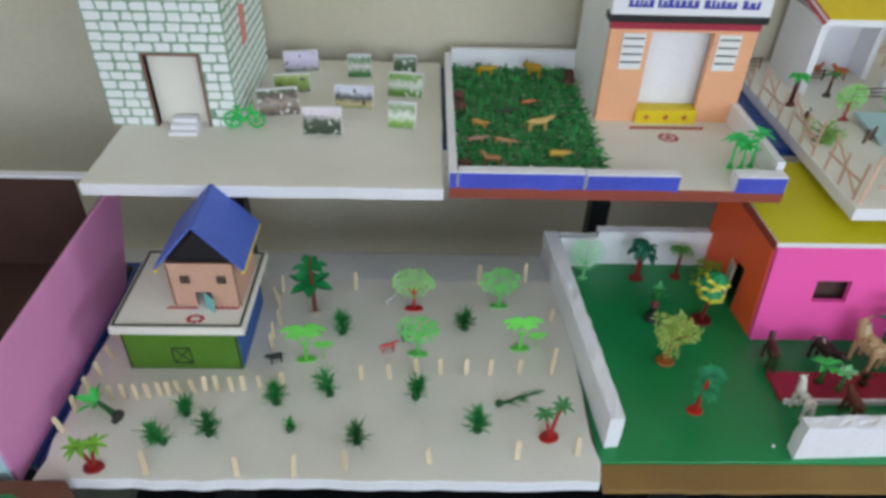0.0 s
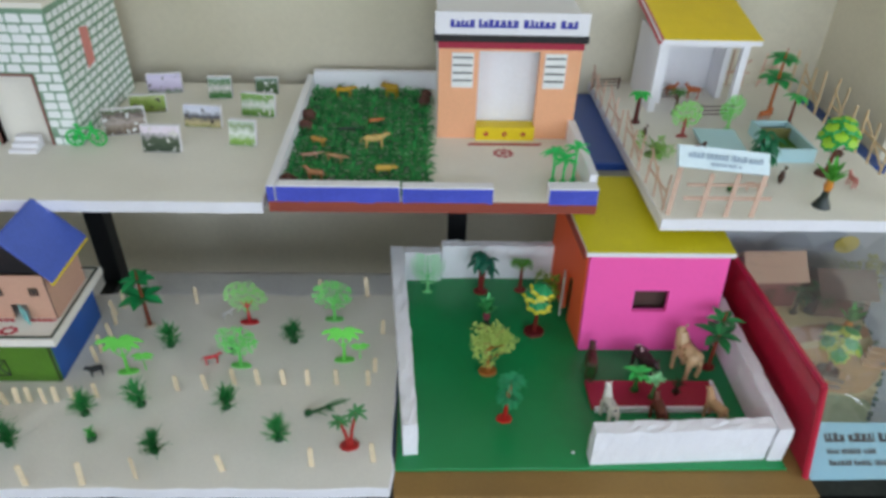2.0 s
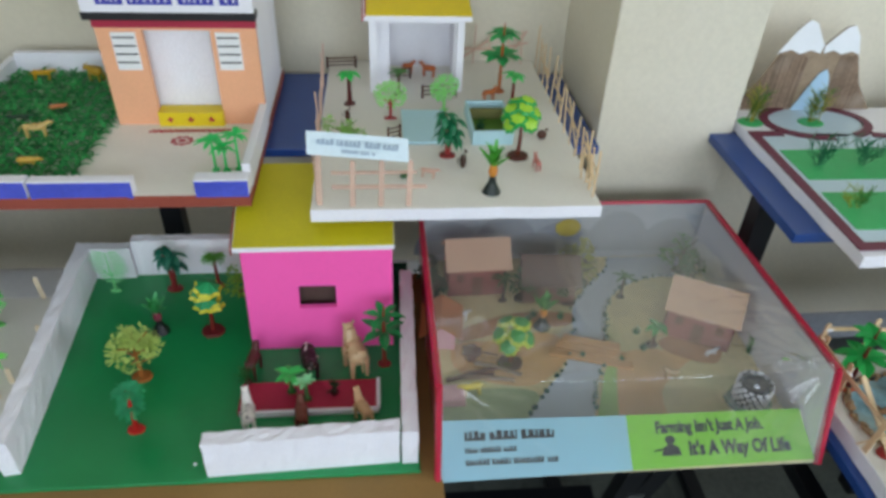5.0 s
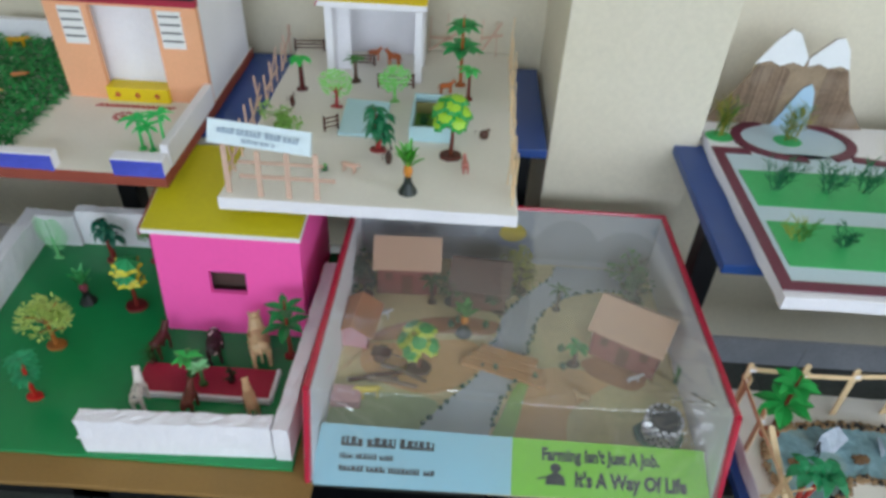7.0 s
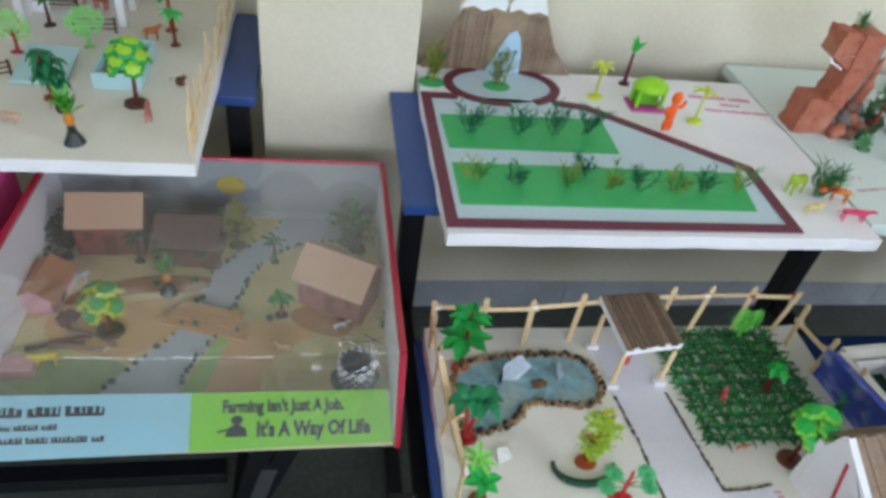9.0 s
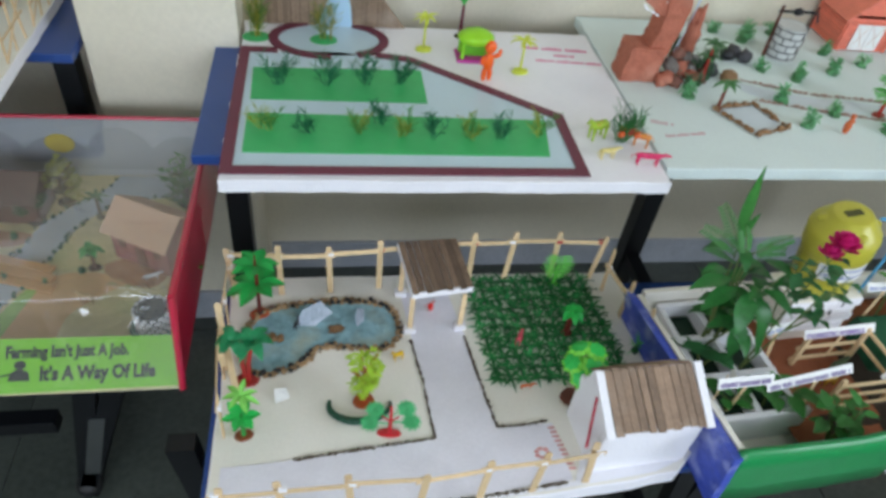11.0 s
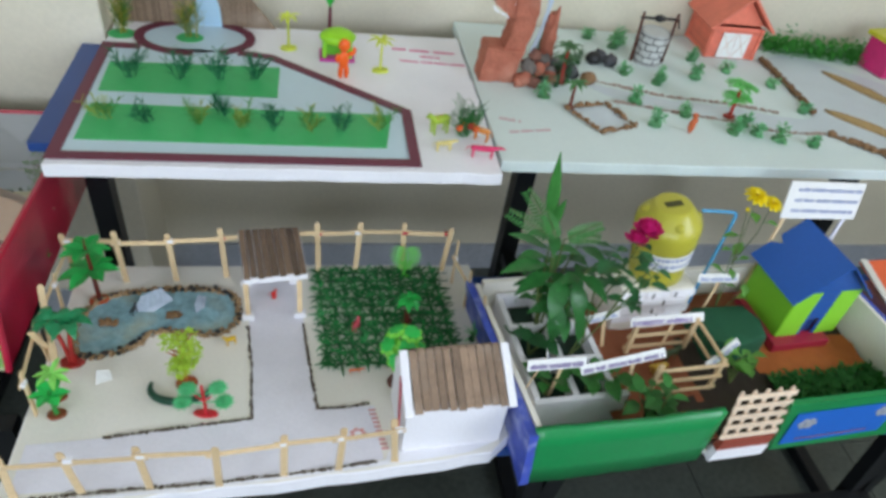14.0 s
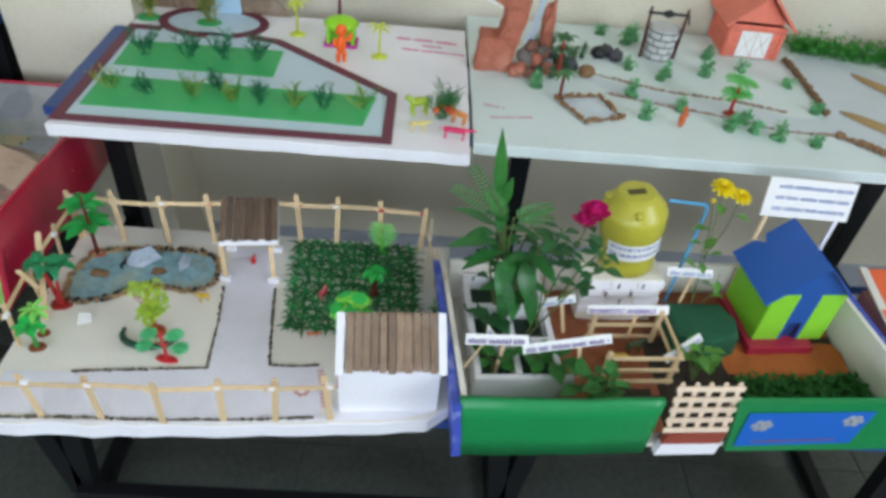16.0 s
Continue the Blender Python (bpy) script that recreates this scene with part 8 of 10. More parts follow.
    p = thing("toy_hut", "magenta toy hut with yellow roof at the end of the board", "toy house", 4.02, 1.50, z, 10)
    boxed("body", plastic("d8347a"), p, -0.07, 0.07, -0.05, 0.05, 0, 0.09, 0.004)
    boxed("roof", plastic("d8d23a"), p, -0.08, 0.08, -0.06, 0.06, 0.0905, 0.105, 0.004)
    bm = bmesh.new()
    tube(bm, (-0.05, -0.053, 0.01), (0.05, -0.053, 0.085), 0.006, seg=6)
    tube(bm, (0.05, -0.053, 0.01), (-0.05, -0.053, 0.085), 0.006, seg=6)
    part("crossed_sticks", bm, STICK, p)
    wr = thing("marker_writing", "faint pink marker writing on the mint board", "writing", 2.82, 1.10, z)
    scribble("written_line", mat("faded_pink_ink", rgb("cdb3b6"), 0.7), wr, -0.07, -0.02, 0.02, 0.012, pose(0, 0, 0, 0, 0, -15), 71)
    scribble("written_line", mat("faded_pink_ink", rgb("d0b0b4"), 0.7), wr, -0.05, 0.05, -0.012, 0.009, pose(0, 0, 0, 0, 0, 8), 72)


mat_log = mat("orange_red_painted_stick", rgb("ea8068"), 0.65, 0.12, 30, 0.3, 150, spread=0.12)
village()

# ---- park model ----
PZ = LZ + 0.0085
grey_path = mat("pale_grey_painted_path", rgb("ebe8f0"), 0.6, 0.05, 14, stain=rgb("cfccd4"), stain_amount=0.5)
sheet("painted_path", "pale grey painted path in the park model", grey_path, [(2.222, 0.80), (2.235, 0.70), (2.242, 0.572), (1.99, 0.546), (1.885, 0.54), (1.885, 0.452), (2.2, 0.452), (2.47, 0.478), (2.46, 0.59), (2.36, 0.588), (2.345, 0.67), (2.33, 0.80), (2.31, 0.92), (2.21, 0.92)], PZ, 0.0005, "path")
sheet("white_strip", "bare white foam strip along the front of the park", FOAM, [(1.872, 0.431), (2.1, 0.4385), (2.3, 0.451), (2.5, 0.469), (2.62, 0.482), (2.675, 0.502), (2.685, 0.53), (2.50, 0.53), (2.473, 0.476), (2.2, 0.449), (1.90, 0.437)], PZ, 0.0005, "foam strip")
for i, (lab, pts, n) in enumerate((("dark grit line beside the park path", [(2.221, 0.79), (2.233, 0.70), (2.243, 0.572), (2.15, 0.562), (2.08, 0.555), (2.0, 0.546)], 120), ("dark grit line on the other side of the park path", [(2.329, 0.795), (2.343, 0.68), (2.357, 0.588), (2.40, 0.588), (2.45, 0.594)], 90), ("dark grit line along the front of the park path", [(1.90, 0.440), (2.0, 0.446), (2.2, 0.452), (2.35, 0.462), (2.46, 0.474)], 150))):
    pebbles("grit_line", lab, pts, PZ, 0.006, n, GRIT, 40 + i, 0.7, 0.0012, category="grit line")
shore = smooth_path([(1.905, 0.815), (1.935, 0.875), (2.02, 0.893), (2.10, 0.897), (2.165, 0.888), (2.198, 0.850), (2.197, 0.800), (2.165, 0.772), (2.11, 0.775), (2.05, 0.780), (2.0, 0.735), (1.935, 0.722), (1.905, 0.76)], 5, True)
pond_mat = mat("rippled_blue_grey_pond", rgb("8cb2bb"), 0.14, 0.3, 30, 1.0, 70, stain=rgb("a9b09c"), stain_amount=0.8)
sheet("pond_water", "rippled blue-grey pond sheet in the park", pond_mat, shore, PZ, 0.002, "pond")
pebbles("pond_stones", "brown and black pebbles round the park pond", shore, PZ, 0.0095, 330, SHINGLE, 45, 0.9, 0.006, True)
pebbles("pond_stones", "black pebbles in the shore of the park pond", shore[4:58], PZ + 0.002, 0.010, 70, BLACK, 46, 0.9, 0.005)
for x, y in ((1.960, 0.803), (2.076, 0.821)):
    pebbles("pebble_island", "small heap of tan pebbles in the pond", [(x + 0.012 * math.cos(a), y + 0.007 * math.sin(a)) for a in (0, 1.5, 3, 4.5)], PZ + 0.002, 0.011, 16, PEBBLE, int(x * 1000), 1.0, 0.006, True)
film_white = mat("pale_film_scrap", rgb("a6b2c0"), 0.2, 0.2, 40, 0.4, stain=rgb("d4d4de"), stain_amount=0.7)
for x, y, rz, s in ((2.03, 0.848, 20, 1.2), (2.124, 0.848, 70, 0.7)):
    b = bmesh.new()
    plate(b, [(-0.03, 0, 0), (0.0, -0.012, 0.0), (0.035, 0.0, 0.004), (0.02, 0.016, 0.022), (-0.012, 0.012, 0.018)], 0.0012)
    tagged(put(part("film_scrap", b, film_white), x, y, PZ + 0.0022, rz, s), "crumpled pale film scrap in the pond", "film scrap", "film scraps")
put(animal("dark plastic duck on the pond", 0.024, 0.02, "2c3438", None, 0.5, tail=False), 1.999, 0.83, PZ + 0.002, 70)
put(animal("yellow plastic duck beside the pond", 0.03, 0.024, "e0b82a", None, 0.5, tail=False), 2.192, 0.748, PZ, 200)
b = bmesh.new()
plate(b, [(-0.014, -0.01, 0), (0.014, -0.006, 0), (0.012, 0.012, 0.006), (-0.01, 0.012, 0.012)], 0.001)
tagged(put(part("paper_scrap", b, PAPER), 1.977, 0.672, PZ + 0.0005, 15), "folded scrap of white paper on the board", "paper scrap")
put(palm("broad-leaved glossy toy palm on a red-brown foot at the pond", 0.17, "2aa84e", "6a2a20", "b5532e", 0.02, n=7, length=0.058, width=0.03, droop=0.55, rise=0.3, tiers=2, gap=0.36, blunt=True, seed=221), 1.928, 0.87, PZ, 15)
put(palm("drooping dark green toy palm on two red trunks", 0.14, "1f8a56", "b0302c", "a82c2a", 0.022, ((-0.007, 0, 1.0), (0.008, 0, 0.95)), n=6, length=0.05, width=0.02, droop=2.6, rise=0.95, seed=222), 1.915, 0.712, PZ, 0)
put(palm("bright green star-leaved toy palm in a brown foot", 0.07, "2cc45a", "3a9a44", "8a4a30", 0.016, n=6, length=0.042, width=0.022, droop=0.4, rise=0.25, blunt=True, seed=223), 1.918, 0.598, PZ, 10)
put(palm("pale green star-leaved toy palm behind it", 0.085, "8fe06a", "6ac44a", "8a4a30", 0.012, n=7, length=0.034, width=0.012, droop=0.7, rise=0.3, seed=224), 1.915, 0.632, PZ, 30)
put(bushy_tree("lime yellow bushy toy tree in a dark ring", 0.15, "c2e24a", "b5562a", 0.031, 900, seed=225, low=0.12, leaf_size=0.0064), 2.122, 0.655, PZ)
bw = thing("leaf_ring", "curved dark green plastic leaf edging", "leaf edging", 2.115, 0.648, PZ)
b = bmesh.new()
pts = [(0.055 * math.cos(a), 0.036 * math.sin(a), 0.004) for a in [2.9 + 3.4 * i / 14 for i in range(15)]]
for i, (p, q) in enumerate(zip(pts, pts[1:])):
    tube(b, p, q, 0.0065 * math.sin(0.3 + 2.6 * i / 14) + 0.0015, 0.0065 * math.sin(0.3 + 2.6 * (i + 1) / 14) + 0.0015, 6)
part("ring", b, plastic("16503a"), bw)
put(flat_tree("mint green round-leaved toy tree on a red stem and foot", 0.095, "5fd08c", "d2313a", "discs", seed=226, base_r=0.022), 2.163, 0.587, PZ, -8)

# fences of flat sticks tied with thread
for lab, posts_, y_or, high, railz in (("flat stick fence along the front of the park", [(1.897, 0.443), (1.993, 0.446), (2.094, 0.448), (2.200, 0.446), (2.302, 0.457), (2.392, 0.462), (2.489, 0.472)], 0, 0.122, 0.098), ("flat stick fence along the back of the park", [(1.878, 0.925), (1.968, 0.922), (2.066, 0.925), (2.166, 0.935), (2.36, 0.95), (2.441, 0.955), (2.544, 0.955), (2.636, 0.952)], 0, 0.14, 0.112), ("flat stick fence along the side of the park", [(1.873, 0.92), (1.872, 0.83), (1.874, 0.72), (1.885, 0.60)], 90, 0.11, 0.085), ("flat stick fence on the far side of the park", [(2.655, 0.915), (2.672, 0.84), (2.69, 0.765)], 90, 0.12, 0.07)):
    f = thing("stick_fence", lab, "stick fence", posts_[0][0], posts_[0][1], PZ, 0, "park fences")
    rr = random.Random(len(lab))
    ox, oy = posts_[0]
    for x, y in posts_:
        k = high * rr.uniform(0.93, 1.06)
        o = part("post", ice_stick(k, 0.0115, 0.0024), STICK, f)
        o.matrix_local = pose(x - ox, y - oy, 0, rr.uniform(-2, 3), rr.uniform(-5, 5), y_or)
        b = bmesh.new()
        box(b, -0.0068, 0.0068, -0.0046, 0.0034, railz - 0.0045, railz + 0.0045, 0.0015)
        o = part("thread_binding", b, RED_CARD if "back" in lab and rr.random() < 0.35 else FOAM, f)
        o.matrix_local = pose(x - ox, y - oy, 0, 0, 0, y_or)
    for (xa, ya), (xb, yb) in zip(posts_, posts_[1:]):
        d = Vector((xb - xa, yb - ya))
        b = bmesh.new()
        box(b, -0.012, d.length + 0.010, -0.0042, -0.002, -0.0055, 0.0055, 0.0008)
        o = part("rail", b, STICK, f)
        o.matrix_local = pose(xa - ox, ya - oy, railz + rr.uniform(-0.003, 0.003), 0, rr.uniform(-1.2, 1.2), math.degrees(math.atan2(d.y, d.x)))
x_ = thing("crossed_sticks", "two flat sticks tied into a cross by the park corner", "crossed sticks", 1.878, 0.665, PZ)
for foot, head in (((0.025, 0.003, 0.0), (-0.012, 0.13, 0.12)), ((-0.004, 0.072, 0.0), (0.008, 0.008, 0.128))):
    foot, head = Vector(foot), Vector(head)
    o = part("stick", ice_stick((head - foot).length, 0.0115, 0.0024), STICK, x_)
    o.matrix_local = Matrix.Translation(foot) @ (head - foot).to_track_quat("Z", "Y").to_matrix().to_4x4()


def slat_roof(t, pts, n, thick, seed, wood=None):
    """A roof of narrow slats between two edges: pts are front left, front right, back right, back left."""
    a, b2, c, d = (Vector(p) for p in pts)
    r = random.Random(seed)
    for i in range(n):
        u0, u1 = i / n + r.uniform(0.002, 0.008), (i + 1) / n - r.uniform(0.002, 0.009)
        bm = bmesh.new()
        e = r.uniform(-0.003, 0.003)
        q = [a.lerp(b2, u0), a.lerp(b2, u1), d.lerp(c, u1), d.lerp(c, u0)]
        down = (a - d).normalized() * e
        up = (b2 - a).cross(d - a).normalized()
        plate(bm, [q[0] + down, q[1] + down, q[2], q[3]], thick * r.uniform(0.8, 1.3), up)
        part("slat", bm, wood or BARK_SLAT, t)


hut = thing("slat_roofed_gate", "small gate hut with a brown slat roof on four sticks", "model hut", 2.27, 0.86, PZ)
for x, y in ((-0.05, -0.045), (0.052, -0.04), (-0.06, 0.055), (0.04, 0.06)):
    part("post", ice_stick(0.1, 0.0095, 0.003, pose(x, y, 0)), STICK, hut)
    boxed("foot", FOAM, hut, x - 0.012, x + 0.012, y - 0.008, y + 0.008, 0, 0.012, 0.002)
rp = [(-0.052, -0.048, 0.098), (0.068, -0.032, 0.098), (0.048, 0.084, 0.118), (-0.072, 0.074, 0.118)]
b = bmesh.new()
plate(b, rp, 0.013)
part("roof_core", b, FOAM, hut, "white foam roof slab")
# Gate slats: BARK_SLAT darkened, so shade on this roof is in the colour.
slat_roof(hut, [(p[0], p[1], p[2] + 0.0135) for p in rp], 9, 0.002, 5, mat("shaded_weathered_slat", rgb("6f5a48"), 0.75, 0.35, 24, 0.35, 200, spread=0.3, stain=rgb("4c3d31"), stain_amount=0.7))
put(animal("red plastic bird under the gate hut", 0.024, 0.03, "d2352e", None, 0.5, sit=True), 2.268, 0.868, PZ, 0)
grass_mat("grass_mat", "dark green artificial grass mat with open net in the park", 2.378, 2.648, 0.688, 0.945, PZ, 0.0255, 0.029, ("26803f", "1f6e36", "2f8e4a"), 0.02, -0.02, 9)
put(palm("bright green toy palm standing in the grass mat", 0.085, "27b84e", "6a2a22", "6a2a22", 0.013, n=7, length=0.036, width=0.019, droop=1.4, rise=0.2, seed=231, trunk_r=0.005), 2.54, 0.795, PZ + 0.004, 0)
put(lobed_tree("lobed green toy tree with a brown foot behind the white house", 0.150, "2fc052", "7fd84a", "6a3424", seed=232, lobes=9, size=0.042), 2.512, 0.642, PZ)
put(flat_tree("bright green flat toy tree at the back fence", 0.085, "6fd852", None, "fern", seed=233, base_r=0.012), 2.548, 0.935, PZ, 0)
put(tuft("bright green plastic plant by the blue box", 0.05, "5fc85a", 26, seed=234), 2.672, 0.742, PZ)
put(animal("orange plastic fish before the grass mat", 0.034, 0.014, "d9703a", None, 0.0, tail=False), 2.428, 0.668, PZ, 5)
put(animal("rose plastic hen in the grass mat", 0.026, 0.028, "c8505a", None, 0.5, tail=False), 2.434, 0.772, PZ + 0.006, 60)
dr = thing("floor_drawing", "pale red chalk flower and bars before the white house", "drawing", 2.45, 0.535, PZ)
chalk = mat("pale_red_chalk", rgb("d99a96"), 0.9, 0.2, 60)
b = bmesh.new()
for i in range(7):
    disc(b, (-0.022 + 0.011 * math.cos(i * 0.9), -0.004 + 0.009 * math.sin(i * 0.9), 0.0005), 0.005, 0.004, 0.0005, 8)
part("flower", b, chalk, dr)
b = bmesh.new()
for i in range(10):
    y = 0.045 - 0.009 * i
    box(b, 0.0 + 0.002 * i, 0.012 + 0.002 * i, y - 0.002, y + 0.002, 0.0006, 0.0011)
part("bars", b, chalk, dr)


def white_house():
    t = thing("white_house", "white foam house with a brown slat roof", "model building", 2.591, 0.497, PZ, 4)
    W, D, h = 0.180, 0.120, 0.118
    boxed("front_wall", FOAM, t, -W / 2, W / 2, 0, 0.014, 0, h, 0.0015)
    boxed("back_wall", FOAM, t, -W / 2, W / 2, D - 0.014, D, 0, h, 0.0015)
    for s in (-1, 1):
        b = bmesh.new()
        pts = [(s * W / 2, 0.0145, 0), (s * W / 2, D - 0.0145, 0), (s * W / 2, D - 0.0145, h), (s * W / 2, 0.094, h + 0.045), (s * W / 2, 0.072, h + 0.045), (s * W / 2, 0.0145, h)]
        plate(b, pts, 0.012, (-s, 0, 0))
        part("gable_wall", b, FOAM, t)
    boxed("inner_floor", FOAM_GREY, t, -W / 2 + 0.013, W / 2 - 0.013, 0.015, D - 0.015, 0.001, 0.004)
    b = bmesh.new()
    tube(b, (-W / 2 - 0.001, 0.03, 0.03), (-W / 2 - 0.001, 0.058, h + 0.02), 0.003, seg=6)
    part("red_strip", b, RED_CARD, t, "red paper strip on the gable")
    slat_roof(t, [(-W / 2 + 0.012, -0.008, h + 0.0025), (W / 2 - 0.006, -0.008, h + 0.0025), (W / 2 - 0.006, 0.0853, h + 0.05), (-W / 2 + 0.012, 0.0853, h + 0.05)], 11, 0.003, 7)
    slat_roof(t, [(W / 2 - 0.006, D + 0.006, h + 0.0025), (-W / 2 + 0.012, D + 0.006, h + 0.0025), (-W / 2 + 0.012, 0.0861, h + 0.05), (W / 2 - 0.006, 0.0861, h + 0.05)], 11, 0.003, 8)
    for s in (-1, 1):
        b = bmesh.new()
        x0 = -W / 2 - 0.004 if s < 0 else W / 2 - 0.005
        plate(b, [(x0, -0.01, h - 0.003), (x0 + 0.014, -0.01, h - 0.003), (x0 + 0.014, 0.0853, h + 0.052), (x0, 0.0853, h + 0.052)], 0.006, (0, -0.4, 0.9))
        part("barge_board", b, FOAM, t)


white_house()

# ---- garden box with real plants ----
EX, EY, EZ, ER = 2.728, 0.436, 0.453, 4.2
EM = pose(EX, EY, EZ, 0, 0, ER)


def at(x, y, z=0.0, rz=0.0):
    """World pose of a place in the garden box: x along its front, y inward, z over its floor."""
    return EM @ pose(x, y, z, 0, 0, rz)


def gthing(name, label, category, x, y, z=0.0, rz=0.0, group=""):
    t = thing(name, label, category, group=group)
    t.matrix_world = at(x, y, z, rz)
    return t


LEAF_REAL = mat("fresh_green_leaf", rgb("3c7e38"), 0.4, 0.22, 30, 0.1, 120, spread=0.15, through_light=0.25)
LEAF_DARK = mat("dark_green_leaf", rgb("336b3e"), 0.35, 0.18, 30, 0.1, 120, spread=0.15, through_light=0.2)
LEAF_LIGHT = mat("light_green_leaf", rgb("6aa548"), 0.45, 0.15, 30, 0.1, 120, spread=0.15, through_light=0.3)
STEM = mat("green_brown_stem", rgb("5f6f3a"), 0.7, 0.2, 40)
BLUE_FOAM = mat("blue_painted_foam", rgb("4256b8"), 0.5, 0.2, 40, 0.5, 150, stain=rgb("c2c9ea"), stain_amount=0.75)


GREEN_GLOSS = mat("glossy_green_card", rgb("17894a"), 0.28, 0.08, 7, 0.1, stain=rgb("127a40"), stain_amount=0.5)
BRIGHT_BLUE = mat("bright_blue_paper", rgb("1c66c4"), 0.5, 0.05, 9)


def garden_box():
    t = gthing("garden_box", "long open box with green front and blue sides", "garden box", 0, 0)
    L, D, h = 0.845, 0.402, 0.142
    boxed("bottom", FOAM_CREAM, t, 0.0, L, 0.012, D, 0, 0.012)
    b = bmesh.new()
    n = 24
    rows = []
    for i in range(n + 1):
        u = i / n
        x, top = -0.008 + 0.352 * u - 0.008 * (1 - u), 0.160 - 0.007 * u + 0.0015 * math.sin(9 * u)
        wave = [-0.003 * math.sin(3 * u) + 0.002 * noise.noise(Vector((u * 7, k * 1.3, 0))) for k in range(4)]
        rows.append([b.verts.new((x, wave[k], top * k / 3)) for k in range(4)] + [b.verts.new((x, 0.012 + wave[3 - k], top * (3 - k) / 3)) for k in range(4)])
    for p, q in zip(rows, rows[1:]):
        for k in range(8):
            b.faces.new((p[k], q[k], q[(k + 1) % 8], p[(k + 1) % 8]))
    b.faces.new(rows[0][::-1])
    b.faces.new(rows[-1])
    part("front_panel", b, GREEN_GLOSS, t, "crinkled glossy green card front", True)
    b = bmesh.new()
    plate(b, [(0.507, 0, 0), (L, 0, 0), (L, 0, h + 0.005), (0.48, 0, h + 0.008)], 0.012, (0, 1, 0))
    fr = part("front_panel", b, GREEN_GLOSS, t, "green card front")
    b = bmesh.new()
    plate(b, [(0.515, -0.0015, 0.02), (0.745, -0.0015, 0.026), (0.752, -0.0015, 0.124), (0.508, -0.0015, 0.122)], 0.001, (0, -1, 0))
    bp = part("blue_panel", b, BRIGHT_BLUE, fr, "blue paper panel with silver flowers")
    SILVER = mat("dull_silver_foil", rgb("b6bac0"), 0.5, 0.2, 60, 0.2, 200, metal=0.4)
    for cx, cz in ((0.545, 0.086), (0.718, 0.098)):
        b = bmesh.new()
        for i in range(6):
            a = i * 1.047
            disc(b, (0.014 * math.cos(a), 0.011 * math.sin(a), 0), 0.0075, 0.006, 0.0012, 8)
        disc(b, (0, 0, 0.001), 0.006, 0.006, 0.002, 8)
        o = part("silver_flower", b, SILVER, bp)
        o.matrix_local = pose(cx, -0.0027, cz, 90)
    b = bmesh.new()
    for i in range(26):
        blob(b, (0.545 + 0.16 * i / 25, -0.0035, 0.036 + 0.004 * i / 25), (0.003, 0.0015, 0.0015))
    part("bead_strip", b, mat("copper_beads", rgb("a8622c"), 0.4, 0.2, 60, metal=0.6), bp)
    for x, lean in ((0.0, -0.035), (L, 0.02)):
        b = bmesh.new()
        s = -1 if x == 0 else 1
        plate(b, [(x, -0.002, 0), (x, D, 0), (x + lean * 0.6, D, h - 0.024), (x + lean * 0.4, -0.002, h + (0.012 if x == 0 else -0.004))], 0.016, (s, 0, 0))
        bmesh.ops.subdivide_edges(b, edges=b.edges[:], cuts=6, use_grid_fill=True)
        for v in b.verts:
            v.co += Vector((noise.noise(v.co * 30), 0, noise.noise(v.co * 40))) * 0.003
        sd = part("side_wall", b, BLUE_FOAM, t, "rough blue painted foam side")
        b = bmesh.new()
        plate(b, [(x - s * 0.001, 0.012, 0.012), (x - s * 0.001, D - 0.014, 0.012), (x + lean * 0.6 - s * 0.001, D - 0.014, h - 0.020), (x + lean * 0.4 - s * 0.001, 0.012, h + (0.014 if x == 0 else 0))], 0.010, (-s, 0, 0))
        part("inner_wall", b, FOAM_CREAM, sd)
    boxed("back_wall", FOAM_CREAM, t, 0.0, L, D - 0.012, D, 0.0125, h - 0.022, 0.001)
    so = gthing("soil_bed", "red soil bed filling the garden box", "soil", 0.19, 0.014, 0.012)
    b = bmesh.new()
    nx, ny = 40, 22
    g = [[b.verts.new((0.64 * i / nx, 0.372 * j / ny, 0.03 + 0.006 * noise.noise(Vector((i * 0.5, j * 0.5, 0))))) for i in range(nx + 1)] for j in range(ny + 1)]
    for j in range(ny):
        for i in range(nx):
            b.faces.new((g[j][i], g[j][i + 1], g[j + 1][i + 1], g[j + 1][i]))
    soil = part("soil", b, SOIL, so, smooth=True)
    tagged(soil, kind="stuff")
    soil.data.materials.append(DARKENED_SOIL)
    soil.data.materials.append(mat("orange_sand", rgb("b8652e"), 0.9, 0.15, 30, 0.5, 300))
    # Faces round the pen and front are darkened for greenery and shade.
    for f in soil.data.polygons:
        c = f.center
        q = 0.02 * noise.noise(c * 40)
        if c.x > 0.375 and 0.125 < c.y + q < 0.215:
            f.material_index = 2
        elif c.x > 0.075 and c.y + q < 0.24 and not (c.x < 0.21 and c.y + q > 0.10) and not (0.13 < c.x + q < 0.19 and c.y < 0.07):
            f.material_index = 1
    # lattice gate
    PALE_WOOD = mat("pale_wood_slat", rgb("e8d0b6"), 0.65, 0.1, 60, 0.1, 300, spread=0.08)
    gt = gthing("lattice_gate", "bare wood lattice gate with red and white foot", "gate", 0.430, -0.004)
    gt.matrix_world = at(0.430, -0.004) @ Matrix.Diagonal((0.8, 1, 1.08, 1))
    for i in range(5):
        part("slat", ice_stick(0.115, 0.0115, 0.002, pose(-0.070 + 0.033 * i, 0.006, 0.058, -8, -2, 0)), PALE_WOOD, gt)
